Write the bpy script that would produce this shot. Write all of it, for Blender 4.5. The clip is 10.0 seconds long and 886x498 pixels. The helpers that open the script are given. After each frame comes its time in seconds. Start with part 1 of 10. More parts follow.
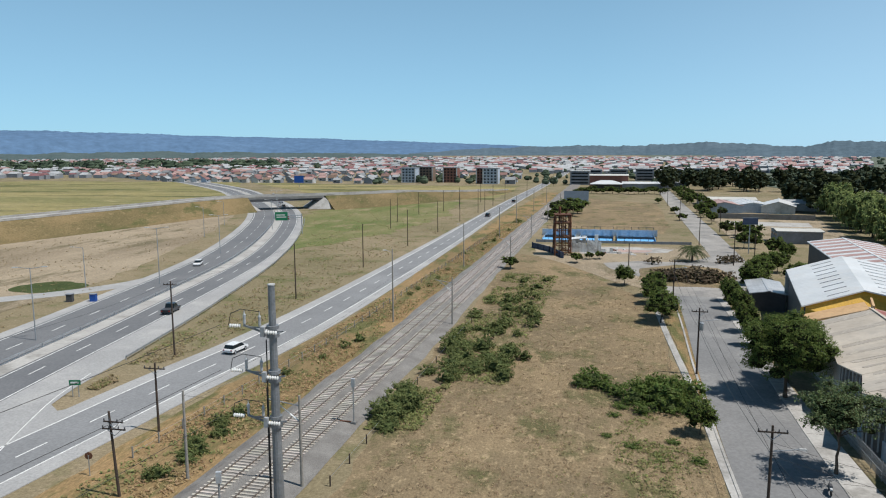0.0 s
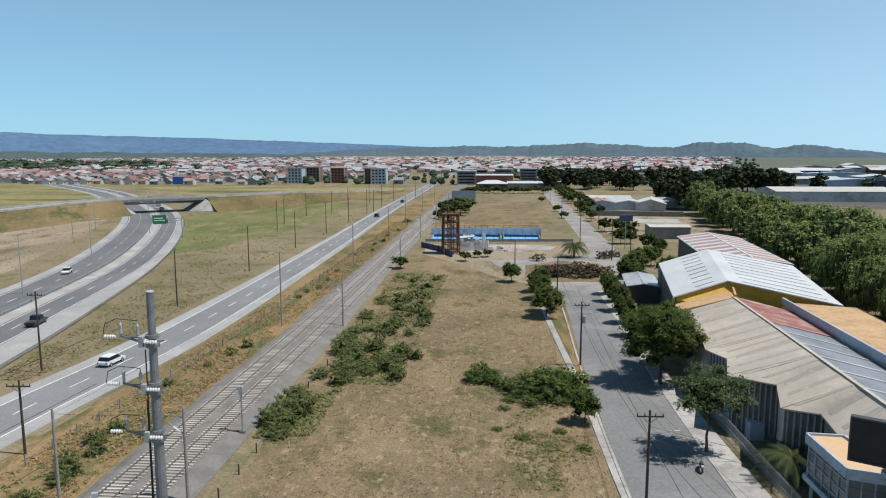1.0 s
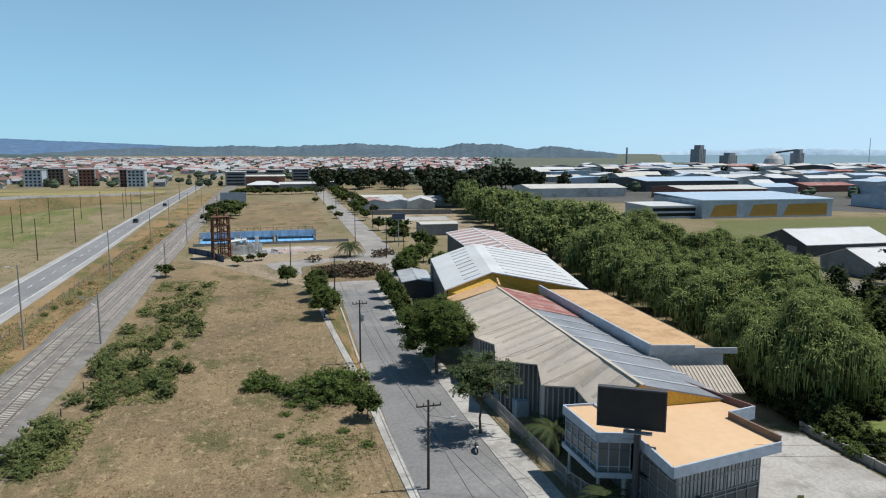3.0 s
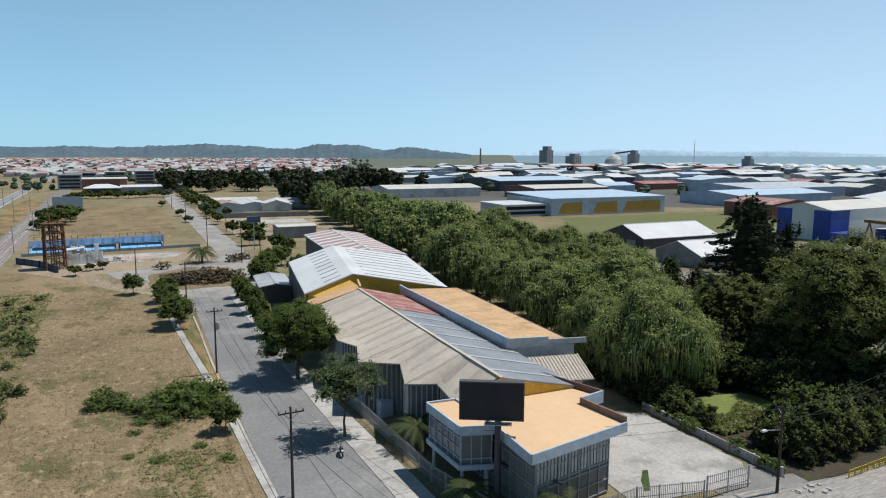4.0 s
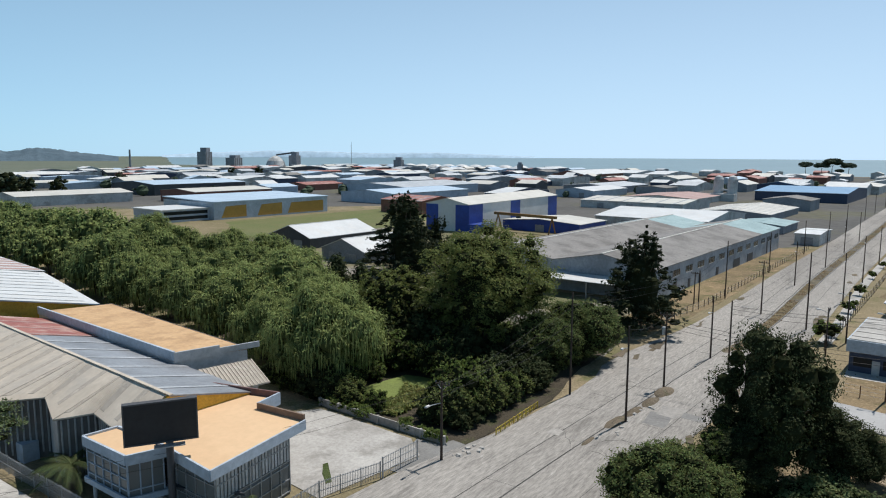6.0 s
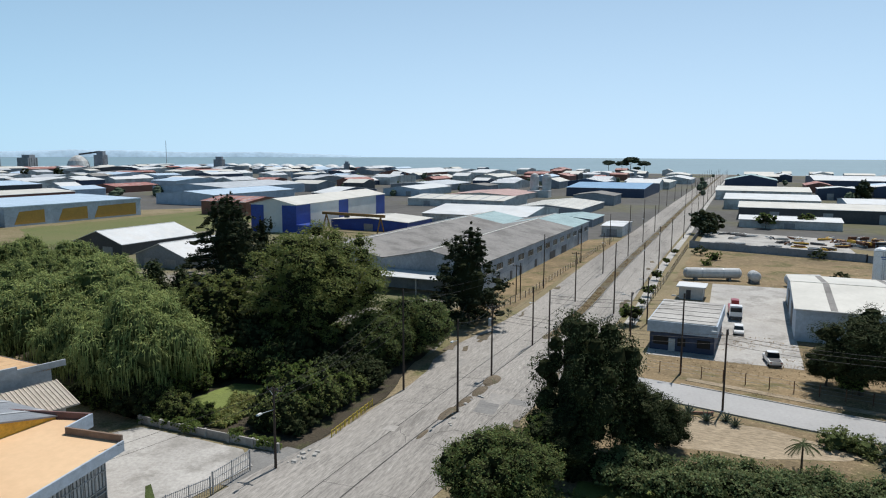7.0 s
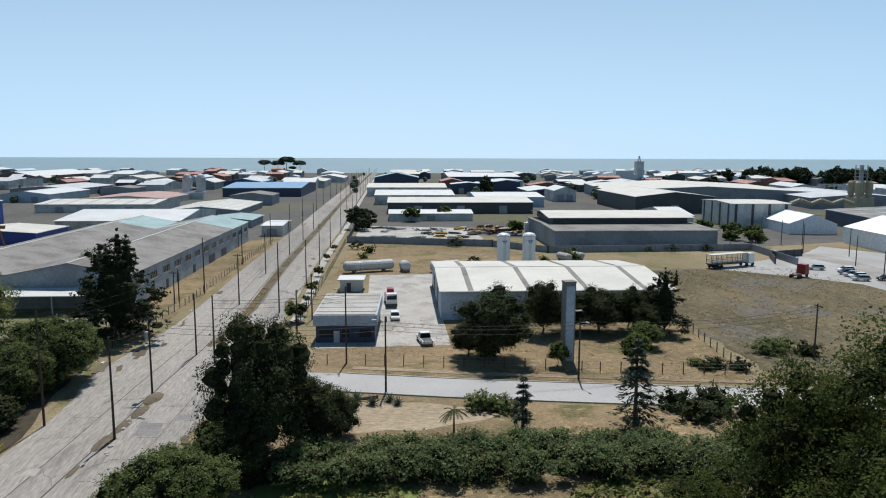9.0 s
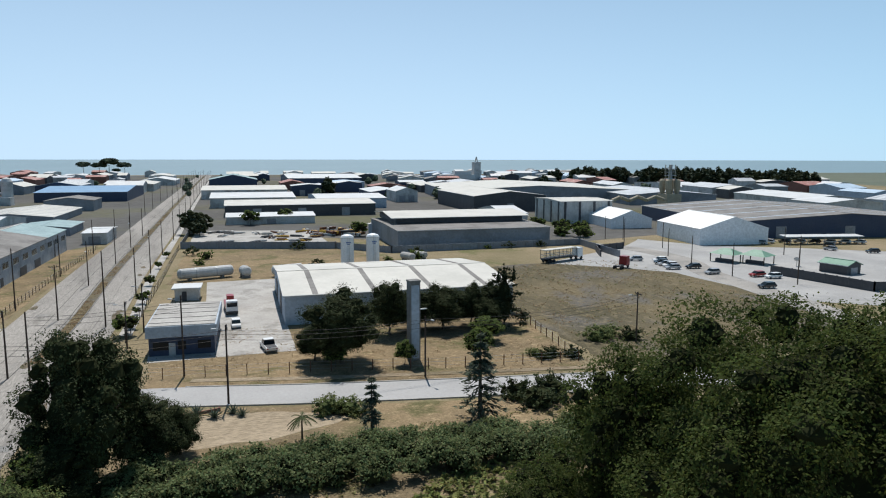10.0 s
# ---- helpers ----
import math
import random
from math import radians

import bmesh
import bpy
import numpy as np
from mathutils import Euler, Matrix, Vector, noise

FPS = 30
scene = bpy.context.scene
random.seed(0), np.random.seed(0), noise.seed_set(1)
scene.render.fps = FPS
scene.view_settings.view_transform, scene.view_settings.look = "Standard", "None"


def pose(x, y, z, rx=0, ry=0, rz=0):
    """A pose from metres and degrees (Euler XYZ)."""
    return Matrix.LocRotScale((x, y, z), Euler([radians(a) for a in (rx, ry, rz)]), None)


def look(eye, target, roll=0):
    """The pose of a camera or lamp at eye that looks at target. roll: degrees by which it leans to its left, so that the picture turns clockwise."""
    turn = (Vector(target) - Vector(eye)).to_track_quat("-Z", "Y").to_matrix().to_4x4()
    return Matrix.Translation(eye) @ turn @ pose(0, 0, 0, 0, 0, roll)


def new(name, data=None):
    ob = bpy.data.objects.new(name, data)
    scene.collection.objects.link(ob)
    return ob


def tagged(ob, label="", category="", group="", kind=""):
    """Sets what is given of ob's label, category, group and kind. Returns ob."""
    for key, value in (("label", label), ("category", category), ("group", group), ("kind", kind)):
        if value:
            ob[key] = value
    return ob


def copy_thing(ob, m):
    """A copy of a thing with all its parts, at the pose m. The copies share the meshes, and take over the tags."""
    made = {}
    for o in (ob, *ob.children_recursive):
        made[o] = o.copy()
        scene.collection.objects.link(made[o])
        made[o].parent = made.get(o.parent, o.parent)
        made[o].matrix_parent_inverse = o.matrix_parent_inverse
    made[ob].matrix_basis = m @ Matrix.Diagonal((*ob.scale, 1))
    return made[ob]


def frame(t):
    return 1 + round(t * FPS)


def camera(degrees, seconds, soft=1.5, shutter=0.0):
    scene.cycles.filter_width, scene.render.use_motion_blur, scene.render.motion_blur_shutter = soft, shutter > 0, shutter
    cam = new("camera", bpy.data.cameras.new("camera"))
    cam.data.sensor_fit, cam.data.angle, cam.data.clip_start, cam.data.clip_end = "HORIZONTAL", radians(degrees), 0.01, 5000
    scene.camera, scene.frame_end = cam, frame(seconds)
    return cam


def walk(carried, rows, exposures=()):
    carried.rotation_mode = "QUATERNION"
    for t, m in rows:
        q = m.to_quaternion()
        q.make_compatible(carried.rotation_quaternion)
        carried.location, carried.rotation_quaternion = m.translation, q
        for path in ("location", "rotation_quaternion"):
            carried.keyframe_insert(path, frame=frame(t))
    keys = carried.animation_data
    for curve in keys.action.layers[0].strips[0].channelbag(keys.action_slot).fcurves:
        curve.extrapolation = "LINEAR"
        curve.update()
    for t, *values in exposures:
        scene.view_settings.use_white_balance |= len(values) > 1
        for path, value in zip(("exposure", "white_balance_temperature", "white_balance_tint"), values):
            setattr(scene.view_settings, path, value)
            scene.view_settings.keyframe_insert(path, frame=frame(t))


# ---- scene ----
H = 32.0
cam = camera(64.57, 10.0, soft=1.1)
# seconds, heading, pitch, roll of the hovering, turning camera
PATH = [
    (0.0, 11.19, -8.13, 0.20), (0.5, 6.75, -8.14, 0.15), (1.0, 2.12, -8.13, 0.10), (1.5, -2.22, -8.11, 0.03),
    (2.0, -6.95, -8.09, -0.03), (3.5, -21.59, -8.08, -0.14), (4.0, -27.72, -8.01, -0.16), (4.5, -33.57, -7.95, -0.17),
    (5.0, -41.02, -7.86, -0.20), (5.5, -47.61, -7.84, -0.22), (5.7, -50.39, -7.82, -0.22), (6.8, -65.90, -7.80, -0.20),
    (7.0, -68.63, -7.81, -0.20), (7.5, -75.26, -7.83, -0.20), (8.0, -82.31, -7.88, -0.17), (8.5, -88.97, -7.85, -0.18),
    (9.0, -96.02, -7.75, -0.18), (9.5, -102.39, -7.66, -0.13), (10.0, -108.84, -7.63, -0.13)]
walk(cam, [(t, pose(0, 0, H, 90 + p, r, y)) for t, y, p, r in PATH])

# ---- light: an afternoon sun from the sea side, clear sky ----
SUN_EL, SUN_AZ = 63.0, -10.0
sun_data = bpy.data.lights.new("sun", "SUN")
sun_data.energy, sun_data.angle, sun_data.color = 4.85, radians(0.53), (1.0, 0.965, 0.915)
sun = new("sun", sun_data)
_e, _a = radians(SUN_EL), radians(SUN_AZ)
sun.matrix_basis = look((math.cos(_e) * math.cos(_a) * 300, math.cos(_e) * math.sin(_a) * 300, math.sin(_e) * 300), (0, 0, 0))
world = bpy.data.worlds.new("sky")
scene.world = world
world.use_nodes = True
_n = world.node_tree.nodes
_sky = _n.new("ShaderNodeTexSky")
_sky.sky_type, _sky.sun_disc = "NISHITA", False
_sky.sun_elevation, _sky.sun_rotation = radians(SUN_EL), radians(90 - SUN_AZ)
_sky.altitude, _sky.air_density, _sky.dust_density, _sky.ozone_density = 30, 0.6, 0.3, 1.0
_n["Background"].inputs["Strength"].default_value = 0.08
_tint = _n.new("ShaderNodeMix")
_tint.data_type, _tint.blend_type = "RGBA", "MULTIPLY"
_tint.inputs[0].default_value, _tint.inputs[7].default_value = 1.0, (0.60, 1.0, 1.1, 1)
world.node_tree.links.new(_sky.outputs["Color"], _tint.inputs[6])
_haze = _n.new("ShaderNodeMix")
_haze.data_type = "RGBA"
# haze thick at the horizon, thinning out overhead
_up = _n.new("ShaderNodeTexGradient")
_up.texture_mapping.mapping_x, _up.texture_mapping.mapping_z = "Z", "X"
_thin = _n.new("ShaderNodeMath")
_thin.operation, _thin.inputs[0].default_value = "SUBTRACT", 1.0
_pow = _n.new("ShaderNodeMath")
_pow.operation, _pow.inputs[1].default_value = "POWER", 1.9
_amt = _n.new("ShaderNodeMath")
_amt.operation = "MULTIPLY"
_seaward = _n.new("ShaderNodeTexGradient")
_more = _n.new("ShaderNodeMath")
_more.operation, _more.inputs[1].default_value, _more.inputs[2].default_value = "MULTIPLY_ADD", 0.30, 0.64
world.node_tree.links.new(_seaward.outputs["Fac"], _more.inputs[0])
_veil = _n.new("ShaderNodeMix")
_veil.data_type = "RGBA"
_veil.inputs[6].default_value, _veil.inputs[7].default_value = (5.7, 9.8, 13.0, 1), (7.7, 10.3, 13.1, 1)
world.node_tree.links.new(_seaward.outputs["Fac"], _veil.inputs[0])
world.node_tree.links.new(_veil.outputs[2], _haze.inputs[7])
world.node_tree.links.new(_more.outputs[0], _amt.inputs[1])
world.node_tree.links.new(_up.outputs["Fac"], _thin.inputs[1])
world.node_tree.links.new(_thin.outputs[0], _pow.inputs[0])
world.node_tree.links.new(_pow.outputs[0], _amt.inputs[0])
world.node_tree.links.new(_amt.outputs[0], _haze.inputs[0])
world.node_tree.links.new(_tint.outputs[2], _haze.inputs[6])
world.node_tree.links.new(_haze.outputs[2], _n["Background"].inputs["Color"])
scene.view_settings.exposure = 0.0

# ---- materials ----
MATS = {}


def mk(name, c1, c2=None, s1=0.25, s2=3.0, rough=0.8, metal=0.0, bump=0.3, bs=8.0, dist=0.05, stripe=None, island=0.0, rand=0.0, c3=None, s3=0.05, spec=0.4, thr=None, trans=0.0, gr=(0.78, 1.18)):
    """Two colours mixed by a coarse noise, a fine grain on top, an optional third colour in patches, ribs, and fine relief."""
    m = bpy.data.materials.new(name)
    m.use_nodes = True
    nt = m.node_tree
    N, Lk = nt.nodes, nt.links
    b = N["Principled BSDF"]
    b.inputs["Roughness"].default_value, b.inputs["Metallic"].default_value = rough, metal
    b.inputs["Specular IOR Level"].default_value = spec
    tc = N.new("ShaderNodeTexCoord")
    co = tc.outputs["Object"]

    def noise_tex(scale, detail=6.0, ro=0.6):
        t = N.new("ShaderNodeTexNoise")
        t.inputs["Scale"].default_value, t.inputs["Detail"].default_value, t.inputs["Roughness"].default_value = scale, detail, ro
        Lk.new(co, t.inputs["Vector"])
        return t.outputs["Fac"]

    def ramp(sock, a, c):
        r = N.new("ShaderNodeMapRange")
        r.inputs["From Min"].default_value, r.inputs["From Max"].default_value = a, c
        Lk.new(sock, r.inputs["Value"])
        return r.outputs["Result"]

    def mixc(f, a, c, mode="MIX"):
        x = N.new("ShaderNodeMix")
        x.data_type, x.blend_type = "RGBA", mode
        for sock, v in ((x.inputs[0], f), (x.inputs[6], a), (x.inputs[7], c)):
            if isinstance(v, (int, float)):
                sock.default_value = v
            elif isinstance(v, tuple):
                sock.default_value = (*v[:3], 1)
            else:
                Lk.new(v, sock)
        return x.outputs[2]

    c2 = c2 or tuple(0.75 * x for x in c1)
    lo, hi = thr or (0.35, 0.65)
    col = mixc(ramp(noise_tex(s1), lo, hi), tuple(c1), tuple(c2))
    if c3:
        col = mixc(ramp(noise_tex(s3, 8.0, 0.65), 0.5, 0.62), col, tuple(c3))
    g = N.new("ShaderNodeMapRange")
    g.inputs["From Min"].default_value, g.inputs["From Max"].default_value, g.inputs["To Min"].default_value, g.inputs["To Max"].default_value = 0.3, 0.7, gr[0], gr[1]
    Lk.new(noise_tex(s2, 8.0, 0.7), g.inputs["Value"])
    grain = N.new("ShaderNodeCombineColor")
    for i in range(3):
        Lk.new(g.outputs["Result"], grain.inputs[i])
    col = mixc(1.0, col, grain.outputs["Color"], "MULTIPLY")
    if island or rand:
        src = N.new("ShaderNodeNewGeometry").outputs["Random Per Island"] if island else N.new("ShaderNodeObjectInfo").outputs["Random"]
        hs = N.new("ShaderNodeHueSaturation")
        amt = island or rand
        for key, k, off in (("Value", 1.0, 0.0), ("Hue", 0.12, 0.37)):
            r = N.new("ShaderNodeMapRange")
            mid = 1.0 if key == "Value" else 0.5
            r.inputs["To Min"].default_value, r.inputs["To Max"].default_value = mid - amt * k, mid + amt * k
            if off:
                f = N.new("ShaderNodeMath")
                f.operation = "FRACT"
                mu = N.new("ShaderNodeMath")
                mu.operation = "MULTIPLY"
                mu.inputs[1].default_value = 17.3
                Lk.new(src, mu.inputs[0])
                Lk.new(mu.outputs[0], f.inputs[0])
                Lk.new(f.outputs[0], r.inputs["Value"])
            else:
                Lk.new(src, r.inputs["Value"])
            Lk.new(r.outputs["Result"], hs.inputs[key])
        Lk.new(col, hs.inputs["Color"])
        col = hs.outputs["Color"]
    height = noise_tex(bs, 5.0)
    if stripe:
        axis, per, depth = stripe
        sp = N.new("ShaderNodeSeparateXYZ")
        Lk.new(co, sp.inputs[0])
        mu = N.new("ShaderNodeMath")
        mu.operation = "MULTIPLY"
        mu.inputs[1].default_value = 6.2832 / per
        Lk.new(sp.outputs["XYZ".index(axis)], mu.inputs[0])
        sn = N.new("ShaderNodeMath")
        sn.operation = "SINE"
        Lk.new(mu.outputs[0], sn.inputs[0])
        w = N.new("ShaderNodeMapRange")
        w.inputs["From Min"].default_value, w.inputs["From Max"].default_value, w.inputs["To Min"].default_value, w.inputs["To Max"].default_value = -1, 1, 0, depth
        Lk.new(sn.outputs[0], w.inputs["Value"])
        ad = N.new("ShaderNodeMath")
        ad.operation = "ADD"
        Lk.new(w.outputs["Result"], ad.inputs[0])
        Lk.new(height, ad.inputs[1])
        height = ad.outputs[0]
    if bump:
        bp = N.new("ShaderNodeBump")
        bp.inputs["Strength"].default_value, bp.inputs["Distance"].default_value = bump, dist
        Lk.new(height, bp.inputs["Height"])
        Lk.new(bp.outputs["Normal"], b.inputs["Normal"])
    Lk.new(col, b.inputs["Base Color"])
    if trans:
        tr = N.new("ShaderNodeBsdfTranslucent")
        Lk.new(col, tr.inputs["Color"])
        mx = N.new("ShaderNodeMixShader")
        mx.inputs[0].default_value = trans
        Lk.new(b.outputs[0], mx.inputs[1])
        Lk.new(tr.outputs[0], mx.inputs[2])
        Lk.new(mx.outputs[0], N["Material Output"].inputs["Surface"])
    MATS[name] = m
    return m


def glass_like(name, c, rough=0.08):
    m = bpy.data.materials.new(name)
    m.use_nodes = True
    b = m.node_tree.nodes["Principled BSDF"]
    b.inputs["Base Color"].default_value, b.inputs["Roughness"].default_value = (*c, 1), rough
    b.inputs["Specular IOR Level"].default_value = 0.2
    MATS[name] = m
    return m


def soil(name, a, b, c, d, big=0.03, mid=0.14, fine=1.0, along="y", stretch=1.0, bump=0.5, c_at=0.53, d_at=0.56):
    """Bare or grassy earth: two broad tones, ragged patches of a third, small clumps of a fourth, and fine grain; stretch draws the patches out along x or y."""
    m = bpy.data.materials.new(name)
    m.use_nodes = True
    N, Lk = m.node_tree.nodes, m.node_tree.links
    p = N["Principled BSDF"]
    p.inputs["Roughness"].default_value, p.inputs["Specular IOR Level"].default_value = 0.95, 0.1
    mp = N.new("ShaderNodeMapping")
    mp.inputs["Scale"].default_value = (1 / stretch, 1, 1) if along == "x" else (1, 1 / stretch, 1)
    Lk.new(N.new("ShaderNodeTexCoord").outputs["Object"], mp.inputs["Vector"])

    def level(scale, lo, hi, t0=0.0, t1=1.0, rough=0.65):
        t, r = N.new("ShaderNodeTexNoise"), N.new("ShaderNodeMapRange")
        t.inputs["Scale"].default_value, t.inputs["Detail"].default_value, t.inputs["Roughness"].default_value = scale, 9.0, rough
        Lk.new(mp.outputs[0], t.inputs["Vector"])
        for key, v in (("From Min", lo), ("From Max", hi), ("To Min", t0), ("To Max", t1)):
            r.inputs[key].default_value = v
        Lk.new(t.outputs["Fac"], r.inputs["Value"])
        return r.outputs["Result"]

    def mixed(f, x, y, mode="MIX"):
        q = N.new("ShaderNodeMix")
        q.data_type, q.blend_type = "RGBA", mode
        for sock, v in ((q.inputs[0], f), (q.inputs[6], x), (q.inputs[7], y)):
            if isinstance(v, tuple):
                sock.default_value = (*v, 1)
            elif isinstance(v, float):
                sock.default_value = v
            else:
                Lk.new(v, sock)
        return q.outputs[2]

    col = mixed(level(big, 0.40, 0.60), a, b)
    col = mixed(level(mid, c_at, c_at + 0.10, 0.0, 0.9), col, c)
    col = mixed(level(fine, d_at, d_at + 0.12, 0.0, 0.8, 0.72), col, d)
    grain = N.new("ShaderNodeCombineColor")
    gr = level(fine * 4.5, 0.3, 0.7, 0.55, 1.42, 0.75)
    for i in range(3):
        Lk.new(gr, grain.inputs[i])
    Lk.new(mixed(1.0, col, grain.outputs["Color"], "MULTIPLY"), p.inputs["Base Color"])
    bp = N.new("ShaderNodeBump")
    bp.inputs["Strength"].default_value, bp.inputs["Distance"].default_value = bump, 0.15
    Lk.new(level(fine * 2.5, 0.2, 0.8), bp.inputs["Height"])
    Lk.new(bp.outputs["Normal"], p.inputs["Normal"])
    MATS[name] = m
    return m


# ground and paving
m_ground = soil("dry_ground", (0.25, 0.20, 0.128), (0.175, 0.148, 0.085), (0.125, 0.124, 0.056), (0.32, 0.262, 0.175), 0.02, 0.09, 0.55)
m_field = soil("dry_grass", (0.245, 0.182, 0.108), (0.158, 0.122, 0.075), (0.105, 0.10, 0.046), (0.36, 0.275, 0.165), 0.045, 0.13, 0.9, "y", 1.5, 0.5, 0.515, 0.53)
m_plain = soil("dry_plain", (0.27, 0.228, 0.105), (0.165, 0.160, 0.068), (0.088, 0.095, 0.038), (0.34, 0.275, 0.15), 0.010, 0.035, 0.16, "x", 5.0, 0.5, 0.50, 0.52)
m_orange = soil("burnt_grass", (0.285, 0.19, 0.095), (0.19, 0.138, 0.072), (0.105, 0.108, 0.044), (0.34, 0.245, 0.138), 0.05, 0.17, 1.0, "y", 3.0, 0.5, 0.49)
m_green = soil("green_grass", (0.118, 0.142, 0.048), (0.195, 0.178, 0.085), (0.26, 0.212, 0.125), (0.088, 0.11, 0.038), 0.04, 0.11, 0.8, "y", 2.0)
m_dirt = soil("bare_dirt", (0.33, 0.268, 0.19), (0.225, 0.18, 0.124), (0.14, 0.118, 0.072), (0.40, 0.33, 0.24), 0.03, 0.09, 0.7, "y", 3.0)
m_lot = soil("lot_grass", (0.142, 0.115, 0.069), (0.086, 0.075, 0.047), (0.112, 0.105, 0.095), (0.195, 0.16, 0.098), 0.05, 0.075, 0.6, "x", 1.6, 0.5, 0.51, 0.51)
# littered soil with the shade of the trees put into its colour
m_shade_litter = soil("dark_soil", (0.07, 0.058, 0.043), (0.05, 0.043, 0.031), (0.06, 0.066, 0.029), (0.105, 0.085, 0.06), 0.1, 0.3, 1.2)
m_weed_patch = soil("dark_weeds", (0.062, 0.082, 0.03), (0.05, 0.066, 0.024), (0.085, 0.09, 0.036), (0.11, 0.10, 0.05), 0.1, 0.3, 1.2)
m_street = mk("street_asphalt", (0.209, 0.207, 0.205), (0.168, 0.167, 0.166), 0.08, 2.5, 0.9, bump=0.25, bs=16, dist=0.02, c3=(0.246, 0.242, 0.234), s3=0.09, spec=0.2)
m_ballast = mk("ballast", (0.246, 0.234, 0.217), (0.176, 0.164, 0.152), 0.35, 7.0, 0.95, bump=1.0, bs=9, dist=0.12, spec=0.2)
m_asph = mk("asphalt_grey", (0.345, 0.341, 0.334), (0.29, 0.286, 0.28), 0.07, 3.5, 0.9, bump=0.25, bs=20, dist=0.02, c3=(0.378, 0.369, 0.356), s3=0.06, spec=0.2)
m_asph_d = mk("asphalt_dark", (0.135, 0.138, 0.144), (0.17, 0.172, 0.176), 0.05, 3.0, 0.9, bump=0.25, bs=20, dist=0.02, spec=0.2)
m_conc = mk("concrete_pale", (0.425, 0.41, 0.385), (0.33, 0.315, 0.295), 0.12, 2.5, 0.9, bump=0.25, bs=12, dist=0.02, c3=(0.27, 0.257, 0.237), s3=0.16, spec=0.2)
m_conc_road = mk("worn_concrete_road", (0.335, 0.316, 0.293), (0.25, 0.236, 0.218), 0.10, 2.2, 0.92, bump=0.3, bs=10, dist=0.03, c3=(0.215, 0.206, 0.196), s3=0.13, spec=0.2)
m_conc_d = mk("concrete_grey", (0.221, 0.217, 0.209), (0.164, 0.16, 0.152), 0.4, 4, 0.9, bump=0.3, bs=12, dist=0.02, spec=0.2)
m_paint = mk("road_paint", (0.72, 0.72, 0.70), (0.52, 0.52, 0.50), 0.8, 5, 0.8, bump=0.1, spec=0.2)
m_seal = mk("joint_tar", (0.041, 0.0394, 0.0369), (0.0738, 0.0697, 0.0656), 0.8, 4, 0.9, bump=0.2)
m_sleeper = mk("sleeper_concrete", (0.48, 0.44, 0.385), (0.34, 0.305, 0.265), 0.8, 5, 0.9, bump=0.3, rand=0.25)
m_rail = mk("rail_steel", (0.27, 0.225, 0.19), (0.20, 0.165, 0.14), 1.0, 6, 0.55, metal=0.6, bump=0.2)
# built things
m_white = mk("white_sheet", (0.59, 0.60, 0.60), (0.49, 0.50, 0.50), 0.12, 1.2, 0.5, bump=0.15, stripe=("X", 0.9, 0.6), c3=(0.55, 0.545, 0.53), s3=0.2, gr=(0.92, 1.06))
m_cream = mk("cream_sheet", (0.545, 0.525, 0.475), (0.455, 0.44, 0.395), 0.12, 1.2, 0.55, bump=0.15, stripe=("X", 0.9, 0.6), gr=(0.93, 1.05))
m_galv = mk("galvanised_sheet", (0.52, 0.53, 0.54), (0.378, 0.387, 0.396), 0.2, 1.5, 0.45, metal=0.25, bump=0.3, stripe=("X", 0.7, 0.7))
m_galv_y = mk("galvanised_roof", (0.30, 0.31, 0.33), (0.215, 0.222, 0.235), 0.2, 1.5, 0.45, metal=0.2, bump=0.3, stripe=("Y", 0.7, 0.7))
m_grey_roof = mk("fibre_cement_roof", (0.221, 0.209, 0.197), (0.164, 0.156, 0.148), 0.12, 1.6, 0.85, bump=0.4, stripe=("X", 1.1, 0.8), c3=(0.131, 0.123, 0.115), s3=0.12)
m_beige = mk("dusty_roof", (0.53, 0.465, 0.385), (0.405, 0.351, 0.288), 0.15, 1.4, 0.75, bump=0.15, stripe=("Y", 0.8, 0.5), c3=(0.414, 0.369, 0.315), s3=0.12, gr=(0.9, 1.08))
m_orange_roof = mk("ochre_roof", (0.53, 0.345, 0.185), (0.475, 0.305, 0.16), 0.25, 1.6, 0.75, bump=0.1, stripe=("X", 0.8, 0.5), c3=(0.40, 0.25, 0.13), s3=0.35, gr=(0.84, 1.12))
m_ochre = mk("ochre_membrane", (0.60, 0.405, 0.24), (0.565, 0.38, 0.222), 0.2, 1.2, 0.85, bump=0.05, c3=(0.615, 0.42, 0.25), s3=0.1, gr=(0.94, 1.05))
m_yellow = mk("yellow_paint", (0.68, 0.40, 0.05), (0.58, 0.33, 0.04), 0.4, 3, 0.6, bump=0.2, stripe=("X", 0.5, 0.7))
m_red = mk("faded_red_roof", (0.295, 0.115, 0.0902), (0.246, 0.082, 0.0697), 0.15, 1.2, 0.65, bump=0.25, stripe=("X", 0.9, 0.6), c3=(0.432, 0.297, 0.252), s3=0.2)
m_pale_red = mk("pale_red_roof", (0.396, 0.261, 0.234), (0.312, 0.197, 0.176), 0.2, 1.5, 0.65, bump=0.25, stripe=("Y", 0.9, 0.6))
m_terra = mk("tiled_red_roof", (0.205, 0.123, 0.102), (0.164, 0.0984, 0.082), 0.3, 1.5, 0.8, bump=0.4, rand=0.25)
m_blue = mk("blue_sheet", (0.0164, 0.0574, 0.295), (0.0123, 0.041, 0.23), 0.2, 1.5, 0.5, bump=0.25, stripe=("Y", 0.9, 0.6))
m_blue_roof = mk("pale_blue_roof", (0.42, 0.52, 0.62), (0.35, 0.45, 0.55), 0.15, 1.2, 0.5, bump=0.25, stripe=("X", 0.9, 0.6))
